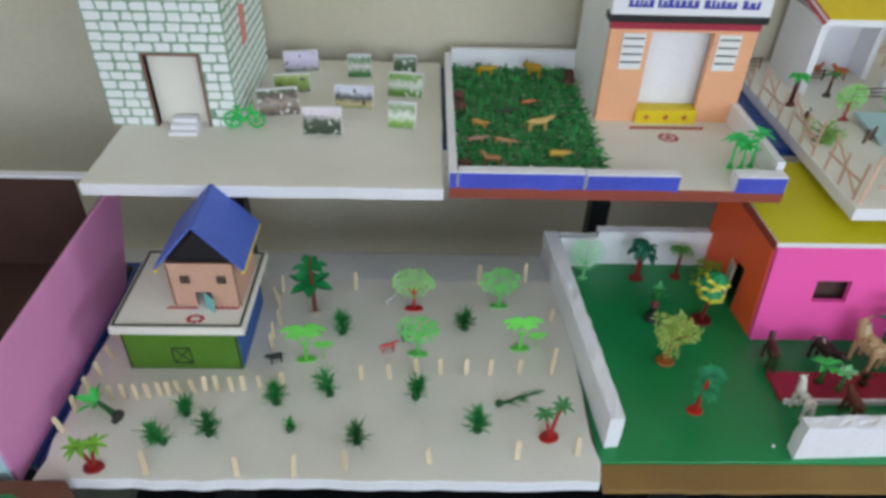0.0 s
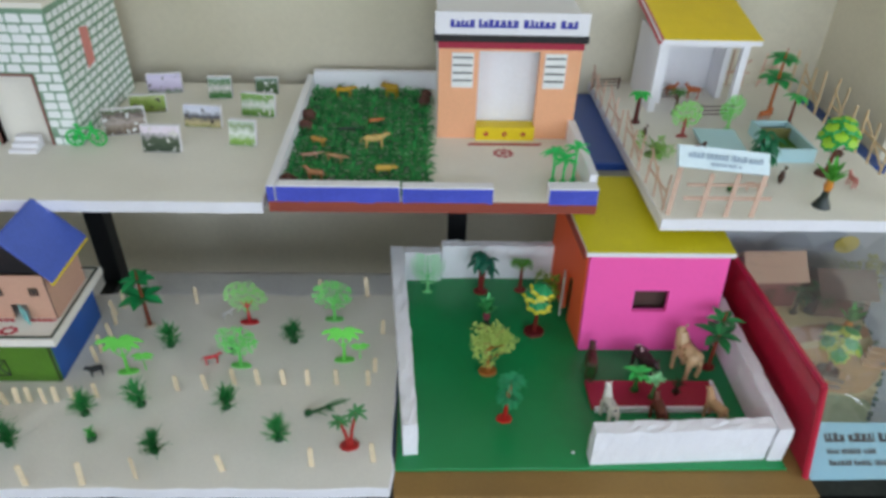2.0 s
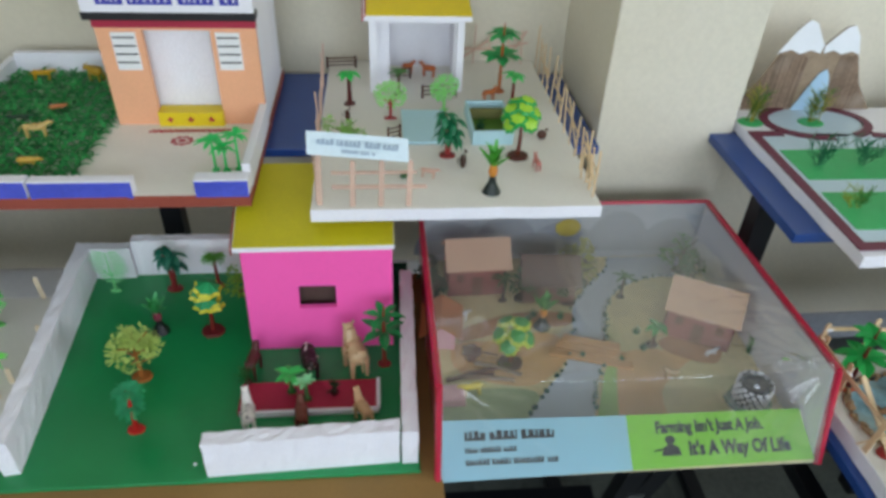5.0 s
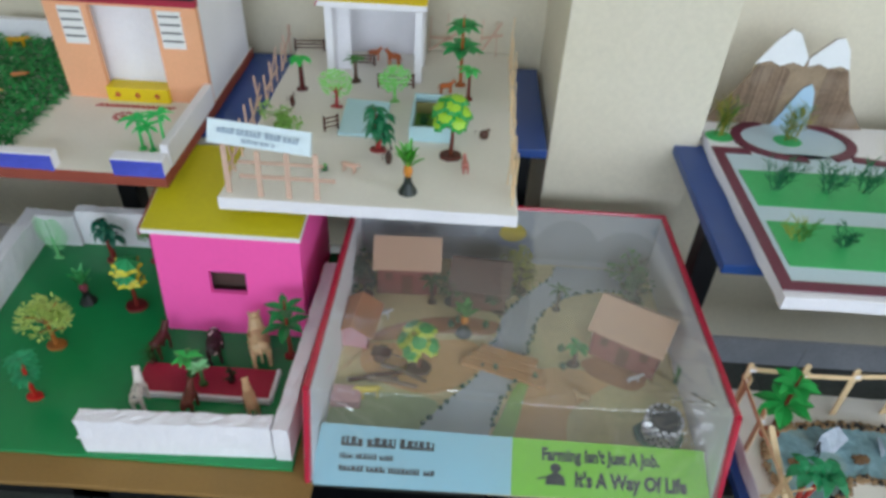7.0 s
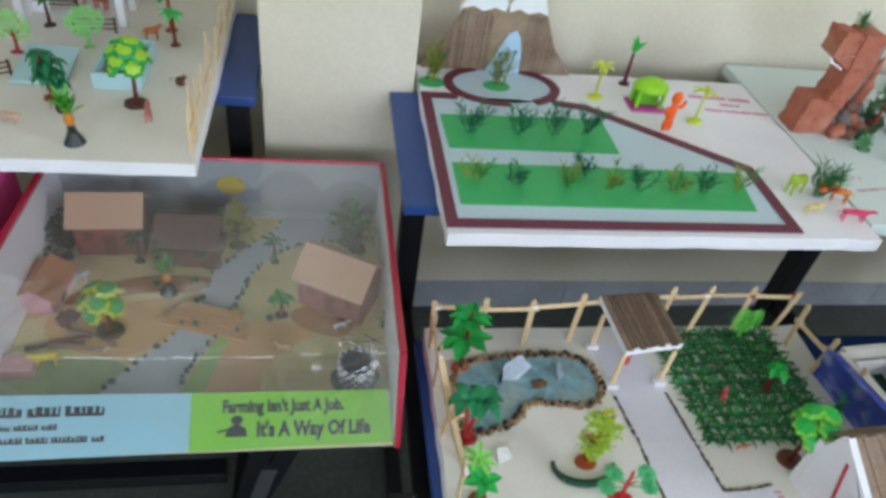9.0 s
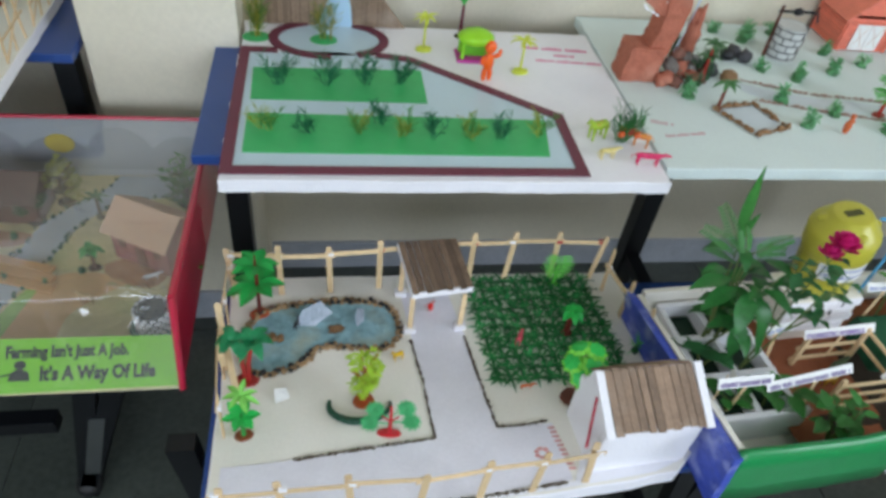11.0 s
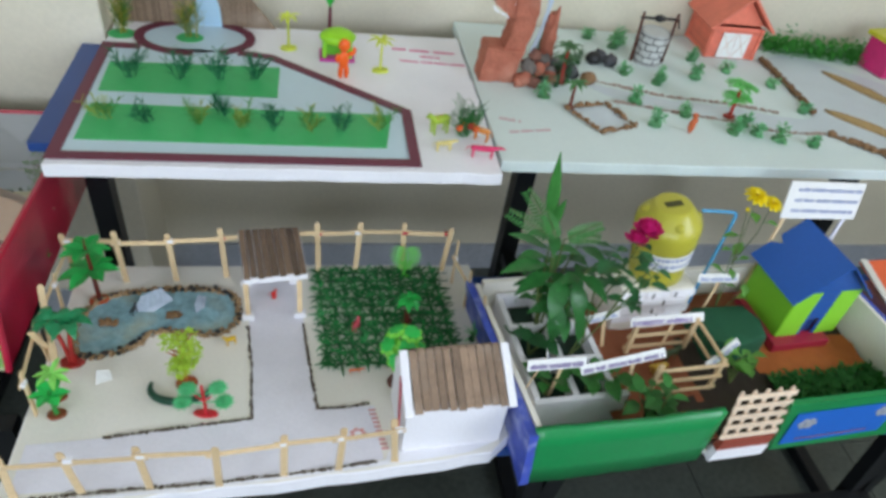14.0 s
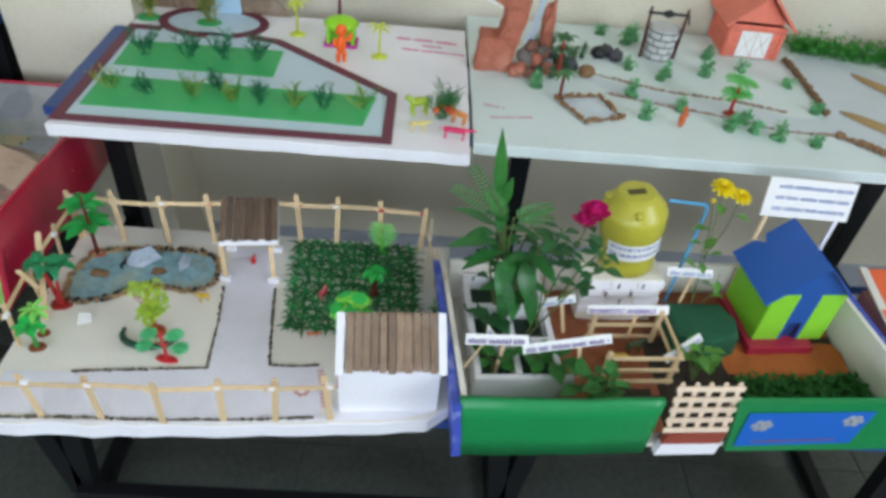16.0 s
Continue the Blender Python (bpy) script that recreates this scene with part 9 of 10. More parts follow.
    for j in range(5):
        b = bmesh.new()
        box(b, -0.082, 0.074, -0.0025, 0.0, -0.0055, 0.0055, 0.0006)
        o = part("slat", b, PALE_WOOD, gt)
        o.matrix_local = pose(-0.004 - 0.003 * j / 6, 0.0035 + 0.0033 * j, 0.068 + 0.0235 * j, -8, 0, 0)
    b = bmesh.new()
    plate(b, [(-0.075, 0, 0.03), (0.066, 0, 0.03), (0.070, 0, 0.056), (-0.068, 0, 0.056)], 0.014, (0, 1, 0))
    part("red_foot", b, RED_OXIDE, gt)
    b = bmesh.new()
    plate(b, [(-0.082, -0.002, 0.0), (0.066, -0.002, 0.0), (0.068, -0.002, 0.030), (-0.075, -0.002, 0.030)], 0.016, (0, 1, 0))
    part("white_foot", b, FOAM, gt)
    # seed tray in six cells
    CELL_GREEN = mat("dark_green_cell", rgb("1d3a2a"), 0.8, 0.3, 40, 0.4, 200, stain=rgb("2a2a20"), stain_amount=0.6)
    tr = gthing("planting_tray", "white foam planting tray in six cells with soil", "planting tray", 0.028, 0.10, 0.0125)
    for y in (0.0, 0.088, 0.18, 0.268):
        boxed("wall", FOAM, tr, 0.0, 0.168 if y else 0.19, y, y + 0.012, 0, 0.085 if y else 0.08, 0.002)
    for x in (0.0, 0.078, 0.156):
        for y, d in ((0.0125, 0.075), (0.1005, 0.079), (0.1925, 0.075)):
            boxed("divider", FOAM, tr, x, x + 0.012, y, y + d, 0, 0.083, 0.001)
    for x in (0.0125, 0.0905):
        for y, d in ((0.0125, 0.075), (0.1005, 0.079), (0.1925, 0.075)):
            boxed("cell_lining", CELL_GREEN, tr, x, x + 0.065, y, y + d, 0, 0.05)


garden_box()


def leafy(name, label, place, stems, material, seed, length, width, droop=0.6, group="", thin=1.0, low=0.3):
    """A living plant: stems given as (base, tip, leaves), leaves along each."""
    r = random.Random(seed)
    t = thing(name, label, "plant", group=group)
    t.matrix_world = place
    for base, tip, n in stems:
        b = bmesh.new()
        base, tip = Vector(base), Vector(tip)
        mid = (base + tip) / 2 + Vector((r.uniform(-0.01, 0.01), r.uniform(-0.01, 0.01), 0.01))
        pipe(b, [base, mid, tip], [0.0032 * thin, 0.0024 * thin, 0.0012 * thin], 6)
        part("stem", b, STEM, t)
        for i in range(n):
            u = low + (1 - low) * (i + 0.5) / n
            p = base.lerp(mid, u * 2) if u < 0.5 else mid.lerp(tip, u * 2 - 1)
            a = i * 2.4 + r.uniform(-0.5, 0.5)
            el = r.uniform(-0.1, 0.7)
            b = bmesh.new()
            d = Vector((math.cos(a) * math.cos(el), math.sin(a) * math.cos(el), math.sin(el)))
            k = r.uniform(0.65, 1.1)
            tube(b, p, p + d * 0.012, 0.001, seg=5)
            leaf(b, p + d * 0.01, d, (0, 0, 1), length * k, width * k, droop * r.uniform(0.6, 1.5), 6, widest=0.4)
            part("leaf", b, material, t, smooth=True)
    return t


LEAF_BROAD = mat("deep_green_broad_leaf", rgb("2f6f34"), 0.35, 0.22, 30, 0.1, 120, spread=0.18, through_light=0.22, stain=rgb("3f8440"), stain_amount=0.5)
tall = leafy("leafy_plant", "tall plant with broad pointed drooping green leaves", at(0.095, 0.285, 0.06), [((0, 0, 0), (-0.022, 0.02, 0.27), 8), ((0.01, 0, 0), (0.05, -0.03, 0.225), 7), ((0, 0.01, 0), (-0.045, -0.02, 0.20), 7), ((0.0, 0, 0), (0.04, 0.02, 0.24), 6), ((0.0, 0, 0), (0.02, -0.05, 0.155), 7)], LEAF_BROAD, 3, 0.068, 0.031, 1.3, low=0.45)
for base, way, ln_, wd, dr in (((-0.03, 0, 0.245), (-0.85, -0.1, 0.55), 0.105, 0.033, 0.15), ((-0.03, -0.01, 0.215), (-1, -0.2, 0.3), 0.10, 0.034, 0.5), ((-0.02, -0.02, 0.20), (-0.9, -0.3, 0.05), 0.085, 0.034, 0.7), ((0.0, -0.03, 0.20), (-0.35, -0.6, -0.2), 0.085, 0.038, 1.0), ((0.02, -0.03, 0.19), (0.15, -0.6, -0.35), 0.09, 0.04, 0.9),
                                ((0.03, -0.03, 0.2), (0.6, -0.5, 0.0), 0.08, 0.036, 1.0), ((0.035, -0.05, 0.14), (0.2, -0.4, -0.75), 0.085, 0.034, 0.3), ((0.0, -0.05, 0.15), (-0.15, -0.4, -0.8), 0.085, 0.036, 0.3)):
    b = bmesh.new()
    leaf(b, base, way, (0, 0, 1), ln_, wd, dr, 8, widest=0.42)
    part("leaf", b, LEAF_BROAD, tall, smooth=True)
for base, way, ln_ in (((-0.03, 0.02, 0.285), (-0.10, 0.1, 1), 0.155), ((-0.028, 0.02, 0.27), (0.2, 0.05, 1), 0.075)):
    b = bmesh.new()
    leaf(b, base, way, (0, 1, 0), ln_, 0.026, 0.1, 8, widest=0.35)
    part("leaf", b, LEAF_REAL, tall, "new upright pointed leaf", smooth=True)
for end in ((-0.118, 0.01, 0.335), (-0.085, 0.03, 0.365), (-0.06, -0.01, 0.345), (0.06, 0.0, 0.305), (0.072, 0.01, 0.265)):
    f = thing("fern_frond", "feathery compound leaf among the tall plant", "plant", group="fern fronds")
    f.matrix_world = at(0.095, 0.285, 0.06)
    b = bmesh.new()
    st, end = Vector((-0.012 + 0.12 * end[0], end[1] * 0.3, 0.265)), Vector(end)
    tube(b, Vector((0, 0, 0.10)), st, 0.0014, seg=5)
    tube(b, st, end, 0.0011, 0.0005, 5)
    part("stem", b, STEM, f)
    ax = end - st
    sd = ax.cross(Vector((0, -1, 0.5))).normalized()
    b = bmesh.new()
    for j in range(13):
        u = 0.12 + 0.88 * j / 12
        p = st + ax * u - Vector((0, 0, 0.012 * u * u))
        for q in (-1, 1):
            leaf(b, p, sd * q + ax.normalized() * 0.4, (0, -1, 0.5), 0.0165 * (1.1 - 0.75 * abs(u - 0.4)), 0.0042, 0.3, 3, tip=0.3)
    part("leaflet_blade", b, LEAF_REAL, f, smooth=True)
rose = leafy("rose_plant", "rose plant with dark leaves and one magenta flower", at(0.14, 0.22, 0.06), [((0, 0, 0), (0.08, 0.025, 0.292), 8), ((0.0, 0, 0), (0.14, 0.02, 0.215), 8), ((0.02, 0, 0.05), (0.035, 0.03, 0.275), 10), ((0.05, 0, 0.12), (0.115, 0.0, 0.255), 7), ((0.05, 0, 0.12), (0.10, -0.01, 0.17), 5)], LEAF_DARK, 5, 0.036, 0.022, 0.5, thin=0.7, low=0.55)
b = bmesh.new()
for cx, cz, k, n in ((0.084, 0.305, 1.0, 26), (0.068, 0.286, 0.8, 16)):
    for i in range(n):
        a, el = i * 2.4, 0.1 + 1.25 * i / n
        d = Vector((math.cos(a) * math.cos(el), math.sin(a) * math.cos(el), math.sin(el)))
        leaf(b, Vector((cx, 0.025, cz)) + d * 0.004, d, (0, 0, 1), 0.027 * k, 0.022 * k, -0.5, 4, tip=0.5, widest=0.6)
part("flower", b, mat("magenta_petal", rgb("dc2a82"), 0.5, 0.12, 40, through_light=0.2), rose, "magenta rose flower", smooth=True)
leafy("leafy_plant", "low bright green bedding plant at the box front", at(0.245, 0.06, 0.045), [((0, 0, 0), (0.02, 0.0, 0.10), 7), ((0, 0, 0), (-0.035, 0.01, 0.085), 7), ((0, 0, 0), (0.04, 0.02, 0.08), 7), ((0, 0, 0), (0.0, 0.03, 0.09), 6), ((0, 0, 0), (0.02, -0.025, 0.06), 6)], LEAF_REAL, 7, 0.040, 0.024, 0.5)
leafy("leafy_plant", "light green seedling with round leaves by the gate", at(0.475, 0.135, 0.045), [((0, 0, 0), (0.0, 0.0, 0.09), 6), ((0, 0, 0), (-0.02, 0.02, 0.06), 5), ((0, 0, 0), (0.03, 0.0, 0.055), 5)], LEAF_LIGHT, 8, 0.042, 0.030, 0.4)
for i, (x, y, n, m) in enumerate(((0.065, 0.14, 3, LEAF_REAL), (0.15, 0.14, 4, LEAF_REAL), (0.065, 0.24, 3, LEAF_DARK), (0.15, 0.33, 3, LEAF_REAL), (0.19, 0.13, 4, LEAF_REAL))):
    leafy("seedling", "small green seedling in a tray cell", at(x, y, 0.062), [((0, 0, 0), (0.01, 0, 0.05), n), ((0, 0, 0), (-0.015, 0.01, 0.04), 3)], m, 20 + i, 0.046, 0.034, 0.4, "tray seedlings")
mar = leafy("marigold_plant", "slender marigold plant with two yellow flowers", at(0.525, 0.305, 0.045), [((0, 0, 0), (-0.034, 0.015, 0.336), 3), ((-0.02, 0.005, 0.17), (0.0, 0.005, 0.325), 1), ((0, 0, 0), (-0.035, 0.005, 0.22), 5), ((0, 0, 0), (0.02, -0.01, 0.14), 3), ((-0.02, 0.005, 0.17), (-0.05, 0.005, 0.31), 0)], LEAF_LIGHT, 9, 0.034, 0.021, 0.5, thin=0.42, low=0.4)
PETAL = mat("yellow_petal", rgb("f6de12"), 0.5, 0.1, 40, through_light=0.2)
for c, rx_, k in (((-0.034, 0.015, 0.340), 0.35, 1.0), ((0.001, 0.005, 0.328), 0.2, 0.82)):
    b = bmesh.new()
    for ring, (m, el, ln_) in enumerate(((11, 0.12, 0.026), (9, 0.45, 0.019), (6, 0.9, 0.012))):
        for i in range(m):
            a = 6.283 * (i + 0.4 * ring) / m
            d = Vector((math.cos(a) * math.cos(el), math.sin(a) * math.cos(el), math.sin(el) + 0.25 * math.sin(a)))
            leaf(b, Vector(c), d, (0, 0, 1), ln_ * k, 0.0115 * k, 0.5, 3, tip=0.6, widest=0.7)
    part("flower", b, PETAL, mar, "yellow marigold flower")
    b = bmesh.new()
    blob(b, Vector(c) - Vector((0, 0, 0.003)), (0.004, 0.004, 0.005), 0.1)
    part("bud_cup", b, STEM, mar)
b = bmesh.new()
blob(b, (-0.05, 0.005, 0.314), (0.005, 0.005, 0.006), 0.2)
part("bud", b, PETAL, mar, "closed yellow bud")


FAINT_INK = mat("faint_blue_ink", rgb("a3abc8"), 0.7)


def tank():
    bl = gthing("tank_stand", "white painted brick stand under the water tank", "stand", 0.353, 0.36, 0.0125)
    boxed("core", FOAM_CREAM, bl, -0.083, 0.083, -0.06, 0.026, 0, 0.147, 0.001)
    r = random.Random(4)
    for j in range(4):
        for i in range(3):
            x0 = -0.086 + 0.058 * i - (0.0 if j % 2 else 0.012)
            x0, x1 = max(-0.0865, x0), min(0.0865, x0 + 0.055)
            boxed("brick", FOAM, bl, x0, x1, -0.064, -0.0602, 0.057 + 0.0225 * j, 0.0765 + 0.0225 * j, 0.001)
    for j, x in ((3, -0.012), (3, 0.04), (2, -0.035), (2, 0.02), (1, 0.0)):
        b = bmesh.new()
        box(b, x - 0.0015, x + 0.0015, -0.0655, -0.064, 0.059 + 0.0225 * j, 0.072 + 0.0225 * j)
        part("dark_joint", b, BLACK, bl)
    t = gthing("water_tank", "yellow-green plastic bottle used as a water tank", "water tank", 0.366, 0.356, 0.164)
    t.matrix_world = at(0.366, 0.356, 0.164) @ pose(0, 0, 0, 0, -7.5) @ Matrix.Diagonal((1.1, 1.1, 0.85, 1))
    m = mat("olive_yellow_plastic", rgb("c4bd44"), 0.3, 0.05, 10, 0.03, 200, through_light=0.1)
    b = bmesh.new()
    K = 0.9
    prof = [(0.055, 0.0), (0.058, 0.004), (0.058, 0.035), (0.0575, 0.04), (0.059, 0.045), (0.061, 0.10), (0.063, 0.105), (0.066, 0.115), (0.067, 0.160), (0.065, 0.170), (0.058, 0.182), (0.045, 0.200), (0.037, 0.2125), (0.034, 0.2135), (0.010, 0.2125), (0.002, 0.2125)]
    n = 40
    rings = [[b.verts.new((K * q * math.cos(6.283 * i / n), K * q * math.sin(6.283 * i / n), z)) for i in range(n)] for q, z in prof]
    for a, c in zip(rings, rings[1:]):
        for i in range(n):
            b.faces.new((a[i], a[(i + 1) % n], c[(i + 1) % n], c[i]))
    b.faces.new(rings[0][::-1])
    b.faces.new(rings[-1])
    part("bottle", b, m, t, smooth=True)
    for a, up in ((2.75, 0.190), (-0.3, 0.182), (-1.7, 0.186)):
        b = bmesh.new()
        blob(b, (0.036 * math.cos(a), 0.036 * math.sin(a), up), (0.020, 0.012, 0.012), 0.0, 2, turn=Matrix.Rotation(a, 3, "Z"))
        part("shoulder_bulge", b, m, t)
    # The slot is a dark block on top; its shade is in the colour.
    boxed("opening", mat("dark_slot_olive", rgb("4a4820"), 0.6), t, -0.016, 0.016, -0.008, 0.006, 0.2095, 0.2142)
    b = bmesh.new()
    seg = 14
    lo, hi = [], []
    for i in range(seg + 1):
        a = -2.6 + 2.0 * i / seg
        lo.append((0.0566 * math.cos(a), 0.0566 * math.sin(a), 0.060 + 0.002 * i / seg))
        hi.append((0.0578 * math.cos(a), 0.0578 * math.sin(a), 0.114 + 0.003 * i / seg))
    for i in range(seg):
        b.faces.new([b.verts.new(p) for p in (lo[i], lo[i + 1], hi[i + 1], hi[i])])
    lab = part("label", b, PAPER, t, "white paper label with typed lines")
    for j in range(2):
        b = bmesh.new()
        r = random.Random(70 + j)
        a = -2.5
        while a < -0.7:
            w = r.uniform(0.05, 0.16)
            z = 0.094 - 0.020 * j
            b.faces.new([b.verts.new((0.0582 * math.cos(q), 0.0582 * math.sin(q), zz)) for q, zz in ((a, z), (a + w, z), (a + w, z + 0.009), (a, z + 0.009))])
            a += w + 0.04
        part("typed_line", b, FAINT_INK, lab)
    p = gthing("water_pipe", "thin light blue pipe bent down from the tank", "pipe", 0.42, 0.35, 0.06)
    b = bmesh.new()
    pipe(b, [(-0.01, 0, 0.268), (0.066, 0.0, 0.260), (0.073, 0.0, 0.254), (0.074, -0.001, 0.245), (0.068, -0.002, 0.10), (0.064, -0.003, -0.01)], [0.0035] * 6, 8)
    part("pipe", b, plastic("5aaede"), p)


tank()


LABEL_INK = mat("violet_marker_ink", rgb("84769e"), 0.7)


def strip_label(label, x, y, z, w, h, rz, tilt, text=None, seed=0, ink=None):
    t = thing("paper_label", label, "paper label", group="paper labels")
    t.matrix_world = at(x, y, z) @ pose(0, 0, 0, 0, tilt, rz)
    b = bmesh.new()
    plate(b, [(-w / 2, 0, 0), (w / 2, 0, 0), (w / 2, 0.010, h), (-w / 2, 0.010, h)], 0.0008, (0, 1, 0))
    pp = part("strip", b, PAPER, t)
    ang = math.degrees(math.atan2(h, 0.010))
    if text:
        lettering("writing", text, ink or PINK_INK, pp, h * 0.86, pose(-w / 2 + 0.004, -0.0012, h * 0.2, ang), (w - 0.008) / (0.56 * h * 0.86 * len(text)) * 0.82)
    else:
        scribble("writing", ink or LABEL_INK, pp, -w / 2 + 0.005, w / 2 - 0.005, h * 0.22, h * 0.52, pose(0, -0.0012, 0, ang), seed)
    part("stick", ice_stick(z - 0.04 if z > 0.09 else 0.05, 0.007, 0.0018, pose(w * 0.15, 0.012, -(z - 0.04 if z > 0.09 else 0.05) + 0.006)), STICK, t)


strip_label("white paper label with pink writing over the tray", 0.062, 0.125, 0.158, 0.118, 0.017, 2, 4, None, 81)
strip_label("white paper label with blue writing beside it", 0.195, 0.122, 0.152, 0.165, 0.015, 0, -11, None, 82)
strip_label("white paper label reading domestic animals over the stick pen", 0.346, 0.229, 0.132, 0.172, 0.016, 2, 2, "DOMESTIC ANIMALS", 83, mat("violet_pencil_ink", rgb("9a86b8"), 0.7))
strip_label("small slanting white paper label in the tray", 0.20, 0.24, 0.145, 0.075, 0.013, 0, -13, None, 84, FAINT_INK)
strip_label("small white paper label by the tank", 0.487, 0.30, 0.17, 0.10, 0.015, 0, 4, None, 85, FAINT_INK)
strip_label("narrow white paper label turned on edge in the tray", 0.058, 0.15, 0.145, 0.075, 0.014, 40, 58, None, 86, FAINT_INK)
strip_label("white paper label turned aside by the pen", 0.448, 0.155, 0.105, 0.085, 0.014, 20, -28, None, 87, FAINT_INK)


def pen():
    t = gthing("stick_pen", "animal pen framed of bare wooden sticks", "pen", 0.350, 0.126, 0.045)
    W, D, H = 0.136, 0.108, 0.08
    for x in (-W / 2, W / 2):
        for y in (0, D):
            b = bmesh.new()
            box(b, x - 0.005, x + 0.005, y - 0.0035, y + 0.0035, 0, H + 0.012, 0.001)
            part("post", b, STICK, t)
    for z in (0.012, 0.046, H):
        for y in (0, D):
            b = bmesh.new()
            box(b, -W / 2 - 0.008, W / 2 + 0.008, y - 0.0065 if y == 0 else y + 0.0035, y - 0.0036 if y == 0 else y + 0.0065, z - 0.005, z + 0.005, 0.0008)
            part("rail", b, STICK, t)
        for x in ((W / 2,) if z > 0.02 else ()):
            b = bmesh.new()
            box(b, x - 0.0085 if x < 0 else x + 0.0051, x - 0.0051 if x < 0 else x + 0.0085, -0.008, D + 0.008, z - 0.004, z + 0.004, 0.0008)
            part("rail", b, STICK, t)


pen()
put(animal("yellow plastic cow in the stick pen", 0.05, 0.035, "d0a83a", None, 0.2), 3.045, 0.64, 0.493, 190)
put(animal("dark green plastic calf in the stick pen", 0.05, 0.035, "4a5a3a", None, 0.2), 3.085, 0.675, 0.493, 20)
gs = gthing("green_mound", "flat-topped dark green felt mound in the garden box", "mound", 0.525, 0.25, 0.04)
b = bmesh.new()
foot = [(-0.07, 0.05), (0.055, 0.05), (0.074, 0.0), (0.062, -0.045), (-0.02, -0.066), (-0.072, -0.045)]
rings = [[b.verts.new((x * k, y * k, z)) for x, y in foot] for k, z in ((1.06, -0.012), (1.0, 0.045), (0.96, 0.055), (0.55, 0.058))]
for p, q in zip(rings, rings[1:]):
    for i in range(6):
        b.faces.new((p[i], p[(i + 1) % 6], q[(i + 1) % 6], q[i]))
b.faces.new(rings[-1])
bmesh.ops.subdivide_edges(b, edges=b.edges[:], cuts=3, use_grid_fill=True)
for v in b.verts:
    v.co += Vector((noise.noise(v.co * 25), noise.noise(v.co * 25 + Vector((9, 0, 0))), noise.noise(v.co * 30 + Vector((0, 9, 0))))) * 0.004
part("mound", b, mat("dark_green_felt", rgb("1e5a3c"), 0.85, 0.2, 30, 0.4, 300, stain=rgb("174a32"), stain_amount=0.6), gs, smooth=True)


def card_house():
    t = gthing("card_house", "lime and blue card house on a red plinth", "model building", 0.711, 0.228, 0.032, 1)
    boxed("plinth", CRIMSON, t, -0.092, 0.052, -0.024, 0.14, 0.0, 0.0300, 0.002)
    z, W, D, h = 0.0305, 0.155, 0.135, 0.130
    b = bmesh.new()
    plate(b, [(-W / 2, 0, z), (-0.022, 0, z), (-0.022, 0, z + h), (-W / 2, 0, z + h)], 0.003, (0, 1, 0))
    plate(b, [(0.024, 0, z), (W / 2, 0, z), (W / 2, 0, z + h), (0.024, 0, z + h)], 0.003, (0, 1, 0))
    part("front_wall", b, LIME, t)
    b = bmesh.new()
    plate(b, [(-0.0218, 0.0005, z + 0.048), (0.0238, 0.0005, z + 0.048), (0.0238, 0.0005, z + h), (-0.0218, 0.0005, z + h)], 0.003, (0, 1, 0))
    plate(b, [(-0.0218, 0.0005, z), (-0.014, 0.0005, z), (-0.014, 0.0005, z + 0.0478), (-0.0218, 0.0005, z + 0.0478)], 0.003, (0, 1, 0))
    plate(b, [(0.016, 0.0005, z), (0.0238, 0.0005, z), (0.0238, 0.0005, z + 0.0478), (0.016, 0.0005, z + 0.0478)], 0.003, (0, 1, 0))
    plate(b, [(-W / 2, 0.001, z + h + 0.0005), (W / 2, 0.001, z + h + 0.0005), (0.0, 0.001, z + h + 0.072)], 0.003, (0, 1, 0))
    part("blue_band", b, BLUE_CARD, t, "blue door band and gable")
    boxed("door_recess", mat("navy_card", rgb("1c3a72"), 0.6), t, -0.014, 0.016, 0.008, 0.010, z, z + 0.048)
    for s in (-1, 1):
        boxed("side_wall", mat_green2 if s < 0 else LIME, t, s * W / 2 - 0.0015, s * W / 2 + 0.0015, 0.0035, D, z, z + h)
        b = bmesh.new()
        e, top, back = s * 0.1, z + h + 0.079, D + 0.012
        cut = [] if s > 0 else [(e * 0.45, back, top - 0.043), (e * 0.52, back - 0.02, top - 0.05), (e * 0.64, back, top - 0.061)]
        plate(b, [(0, -0.012, top), (e, -0.014, z + h - 0.016), (e, back, z + h - 0.016)] + cut[::-1] + [(0, back, top)], 0.0025, (s * 0.65, 0, 0.75))
        part("roof_panel", b, ROOF_CARD, t)
    boxed("back_wall", LIME, t, -W / 2 + 0.002, W / 2 - 0.002, D - 0.003, D, z, z + h)


ROOF_CARD = mat("mid_blue_card", rgb("1f5db4"), 0.45, 0.07, 9, 0.06)
# Left wall of the card house: a darker lime than its other walls.
mat_green2 = mat("darker_lime_card", rgb("7cc22c"), 0.55, 0.05, 12)
card_house()
ms = gthing("moss_strip", "dense dark green moss strip behind the box front", "moss", 0.70, 0.085, 0.042)
b = bmesh.new()
r = random.Random(16)
for i in range(1400):
    c = Vector((r.uniform(-0.135, 0.13), r.uniform(-0.045, 0.05), abs(r.gauss(0, 0.008))))
    leaf(b, c, (r.uniform(-1, 1), r.uniform(-1, 1), r.uniform(0.2, 1)), (0, 0, 1), 0.014, 0.007, 0.5, 2, tip=0.3)
tagged(part("moss", b, plastic("2a6a26", 0.8), ms), kind="stuff")
sg = gthing("name_sign", "white card sign on two posts behind the card house", "sign", 0.718, 0.372, 0.0125)
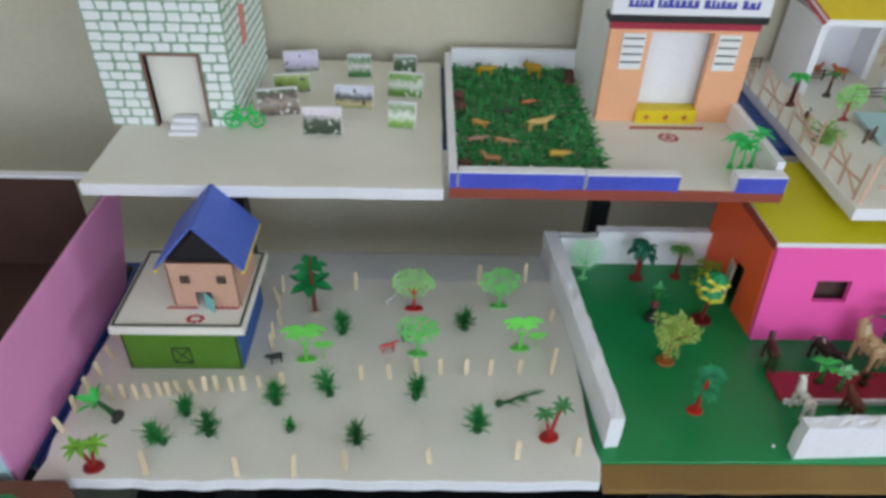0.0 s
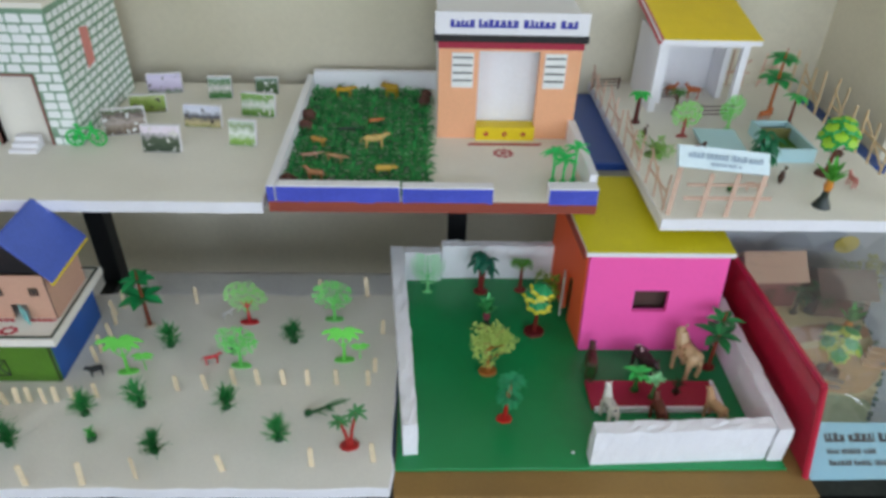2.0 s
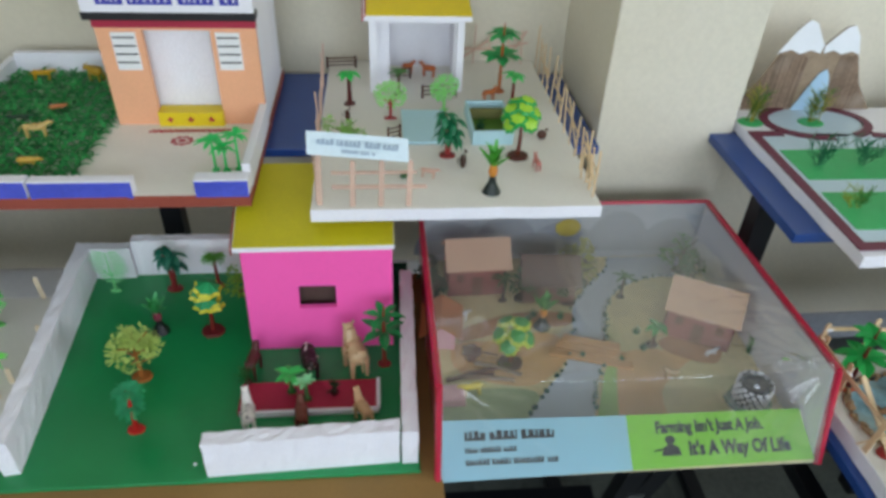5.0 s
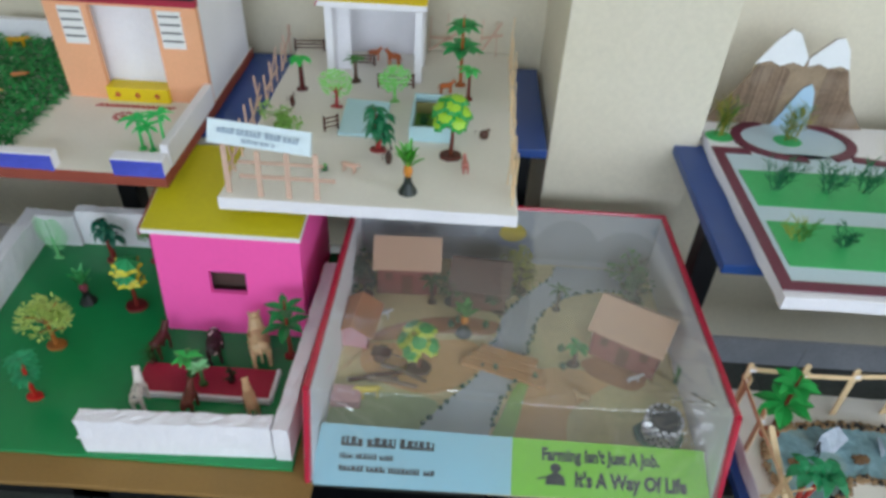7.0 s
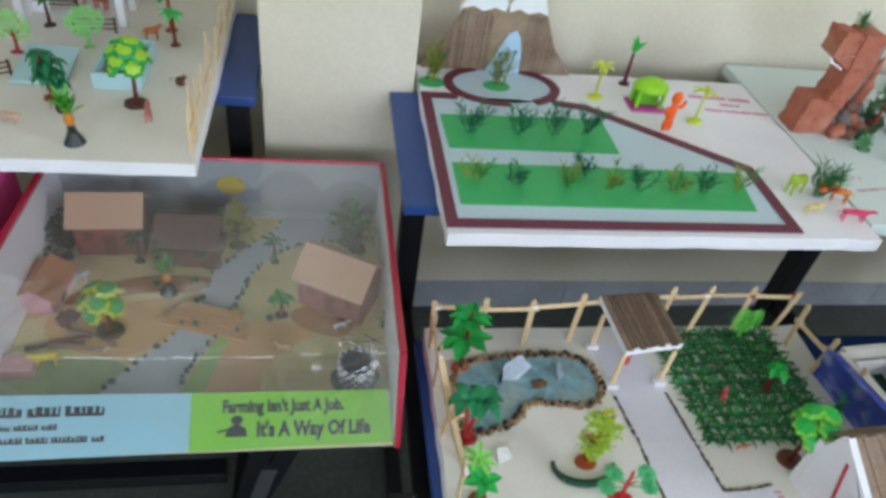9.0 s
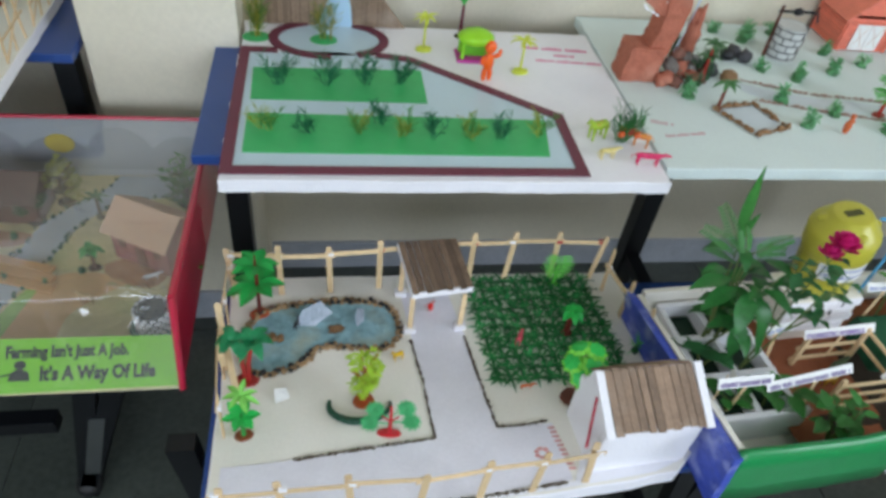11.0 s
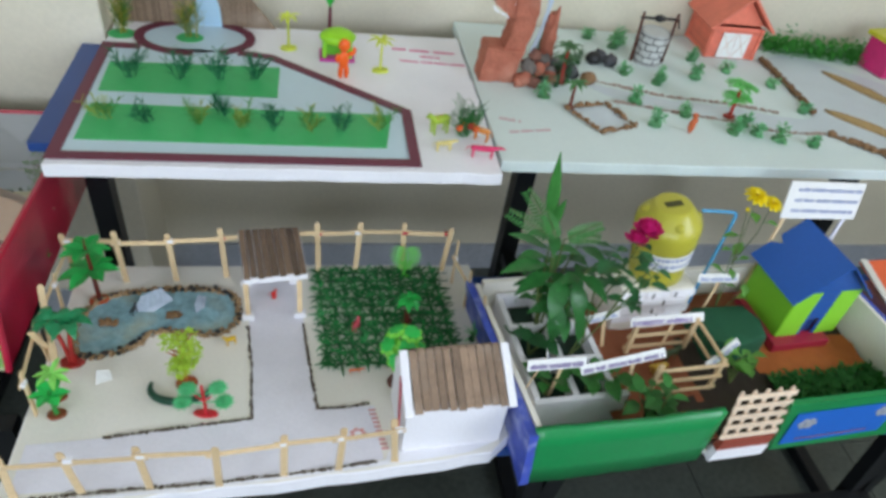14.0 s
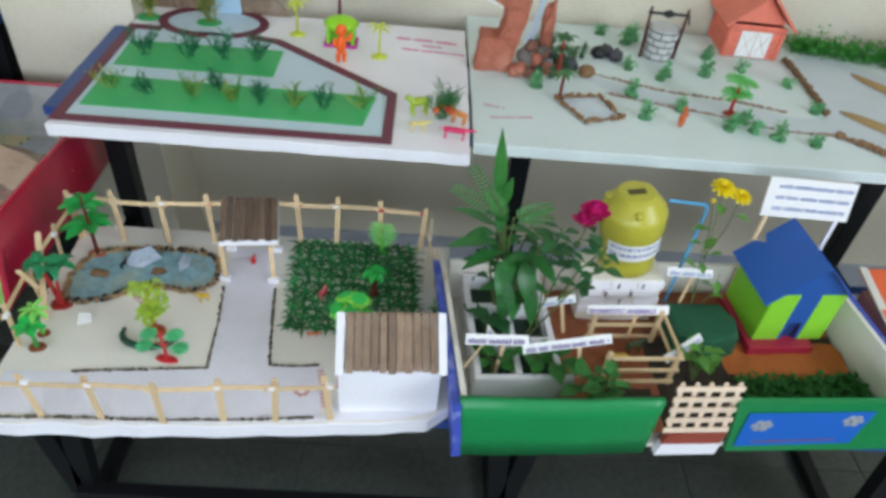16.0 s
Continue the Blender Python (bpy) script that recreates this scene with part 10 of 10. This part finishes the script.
for x in (-0.075, 0.085):
    part("post", ice_stick(0.28, 0.009, 0.003, pose(x, 0.003, 0)), STICK if x < 0 else FOAM, sg)
b = bmesh.new()
plate(b, [(-0.098, -0.006, 0.275), (0.098, -0.006, 0.262), (0.096, 0.012, 0.345), (-0.098, 0.012, 0.358)], 0.003, (0, -1, 0))
sc = part("sign_card", b, PAPER, sg, "white card with three faint lines of writing")
for j in range(3):
    scribble("writing", FAINT_INK, sc, -0.08, 0.085, 0.016 + 0.024 * j, 0.008, pose(0, -0.0098, 0.268, 78) @ pose(0, 0, 0.0006, 0, 0, -3.8), 90 + j)
# next model beyond
nb = thing("orange_shed", "orange and white card shed on the next board", "model building", 3.72, 0.72, 0.4525, 4)
boxed("base", FOAM, nb, -0.12, 0.3, -0.2, 0.2, 0, 0.02, 0.002)
boxed("body", mat("dusty_pink_card", rgb("c88a80"), 0.7, 0.1, 14), nb, -0.09, 0.12, -0.05, 0.12, 0.0205, 0.11, 0.002)
b = bmesh.new()
plate(b, [(-0.11, -0.08, 0.11), (0.14, -0.08, 0.11), (0.14, 0.14, 0.15), (-0.11, 0.14, 0.15)], 0.006)
part("roof", b, mat("orange_card", rgb("e8693c"), 0.6, 0.08, 12), nb)
b = bmesh.new()
plate(b, [(-0.113, -0.082, 0.105), (-0.095, -0.082, 0.105), (-0.095, 0.14, 0.158), (-0.113, 0.14, 0.158)], 0.004)
part("roof_edge", b, FOAM_GREY, nb)
# stone slabs of the floor, laid last
me = None
r = random.Random(12)
for i in range(15):
    for j in range(9):
        x, y = -2.6 + 0.55 * i, -3.0 + 0.55 * j
        if me is None:
            b = bmesh.new()
            box(b, 0.0015, 0.5485, 0.0015, 0.5485, -0.02, 0.0, 0.001)
            me = bpy.data.meshes.new("stone_slab")
            bmesh.ops.recalc_face_normals(b, faces=b.faces[:])
            b.to_mesh(me)
            b.free()
            me.materials.append(FLOOR)
        if x < X1 and y < YL:
            shared("stone_slab", me, floor, pose(x, y, FZ))
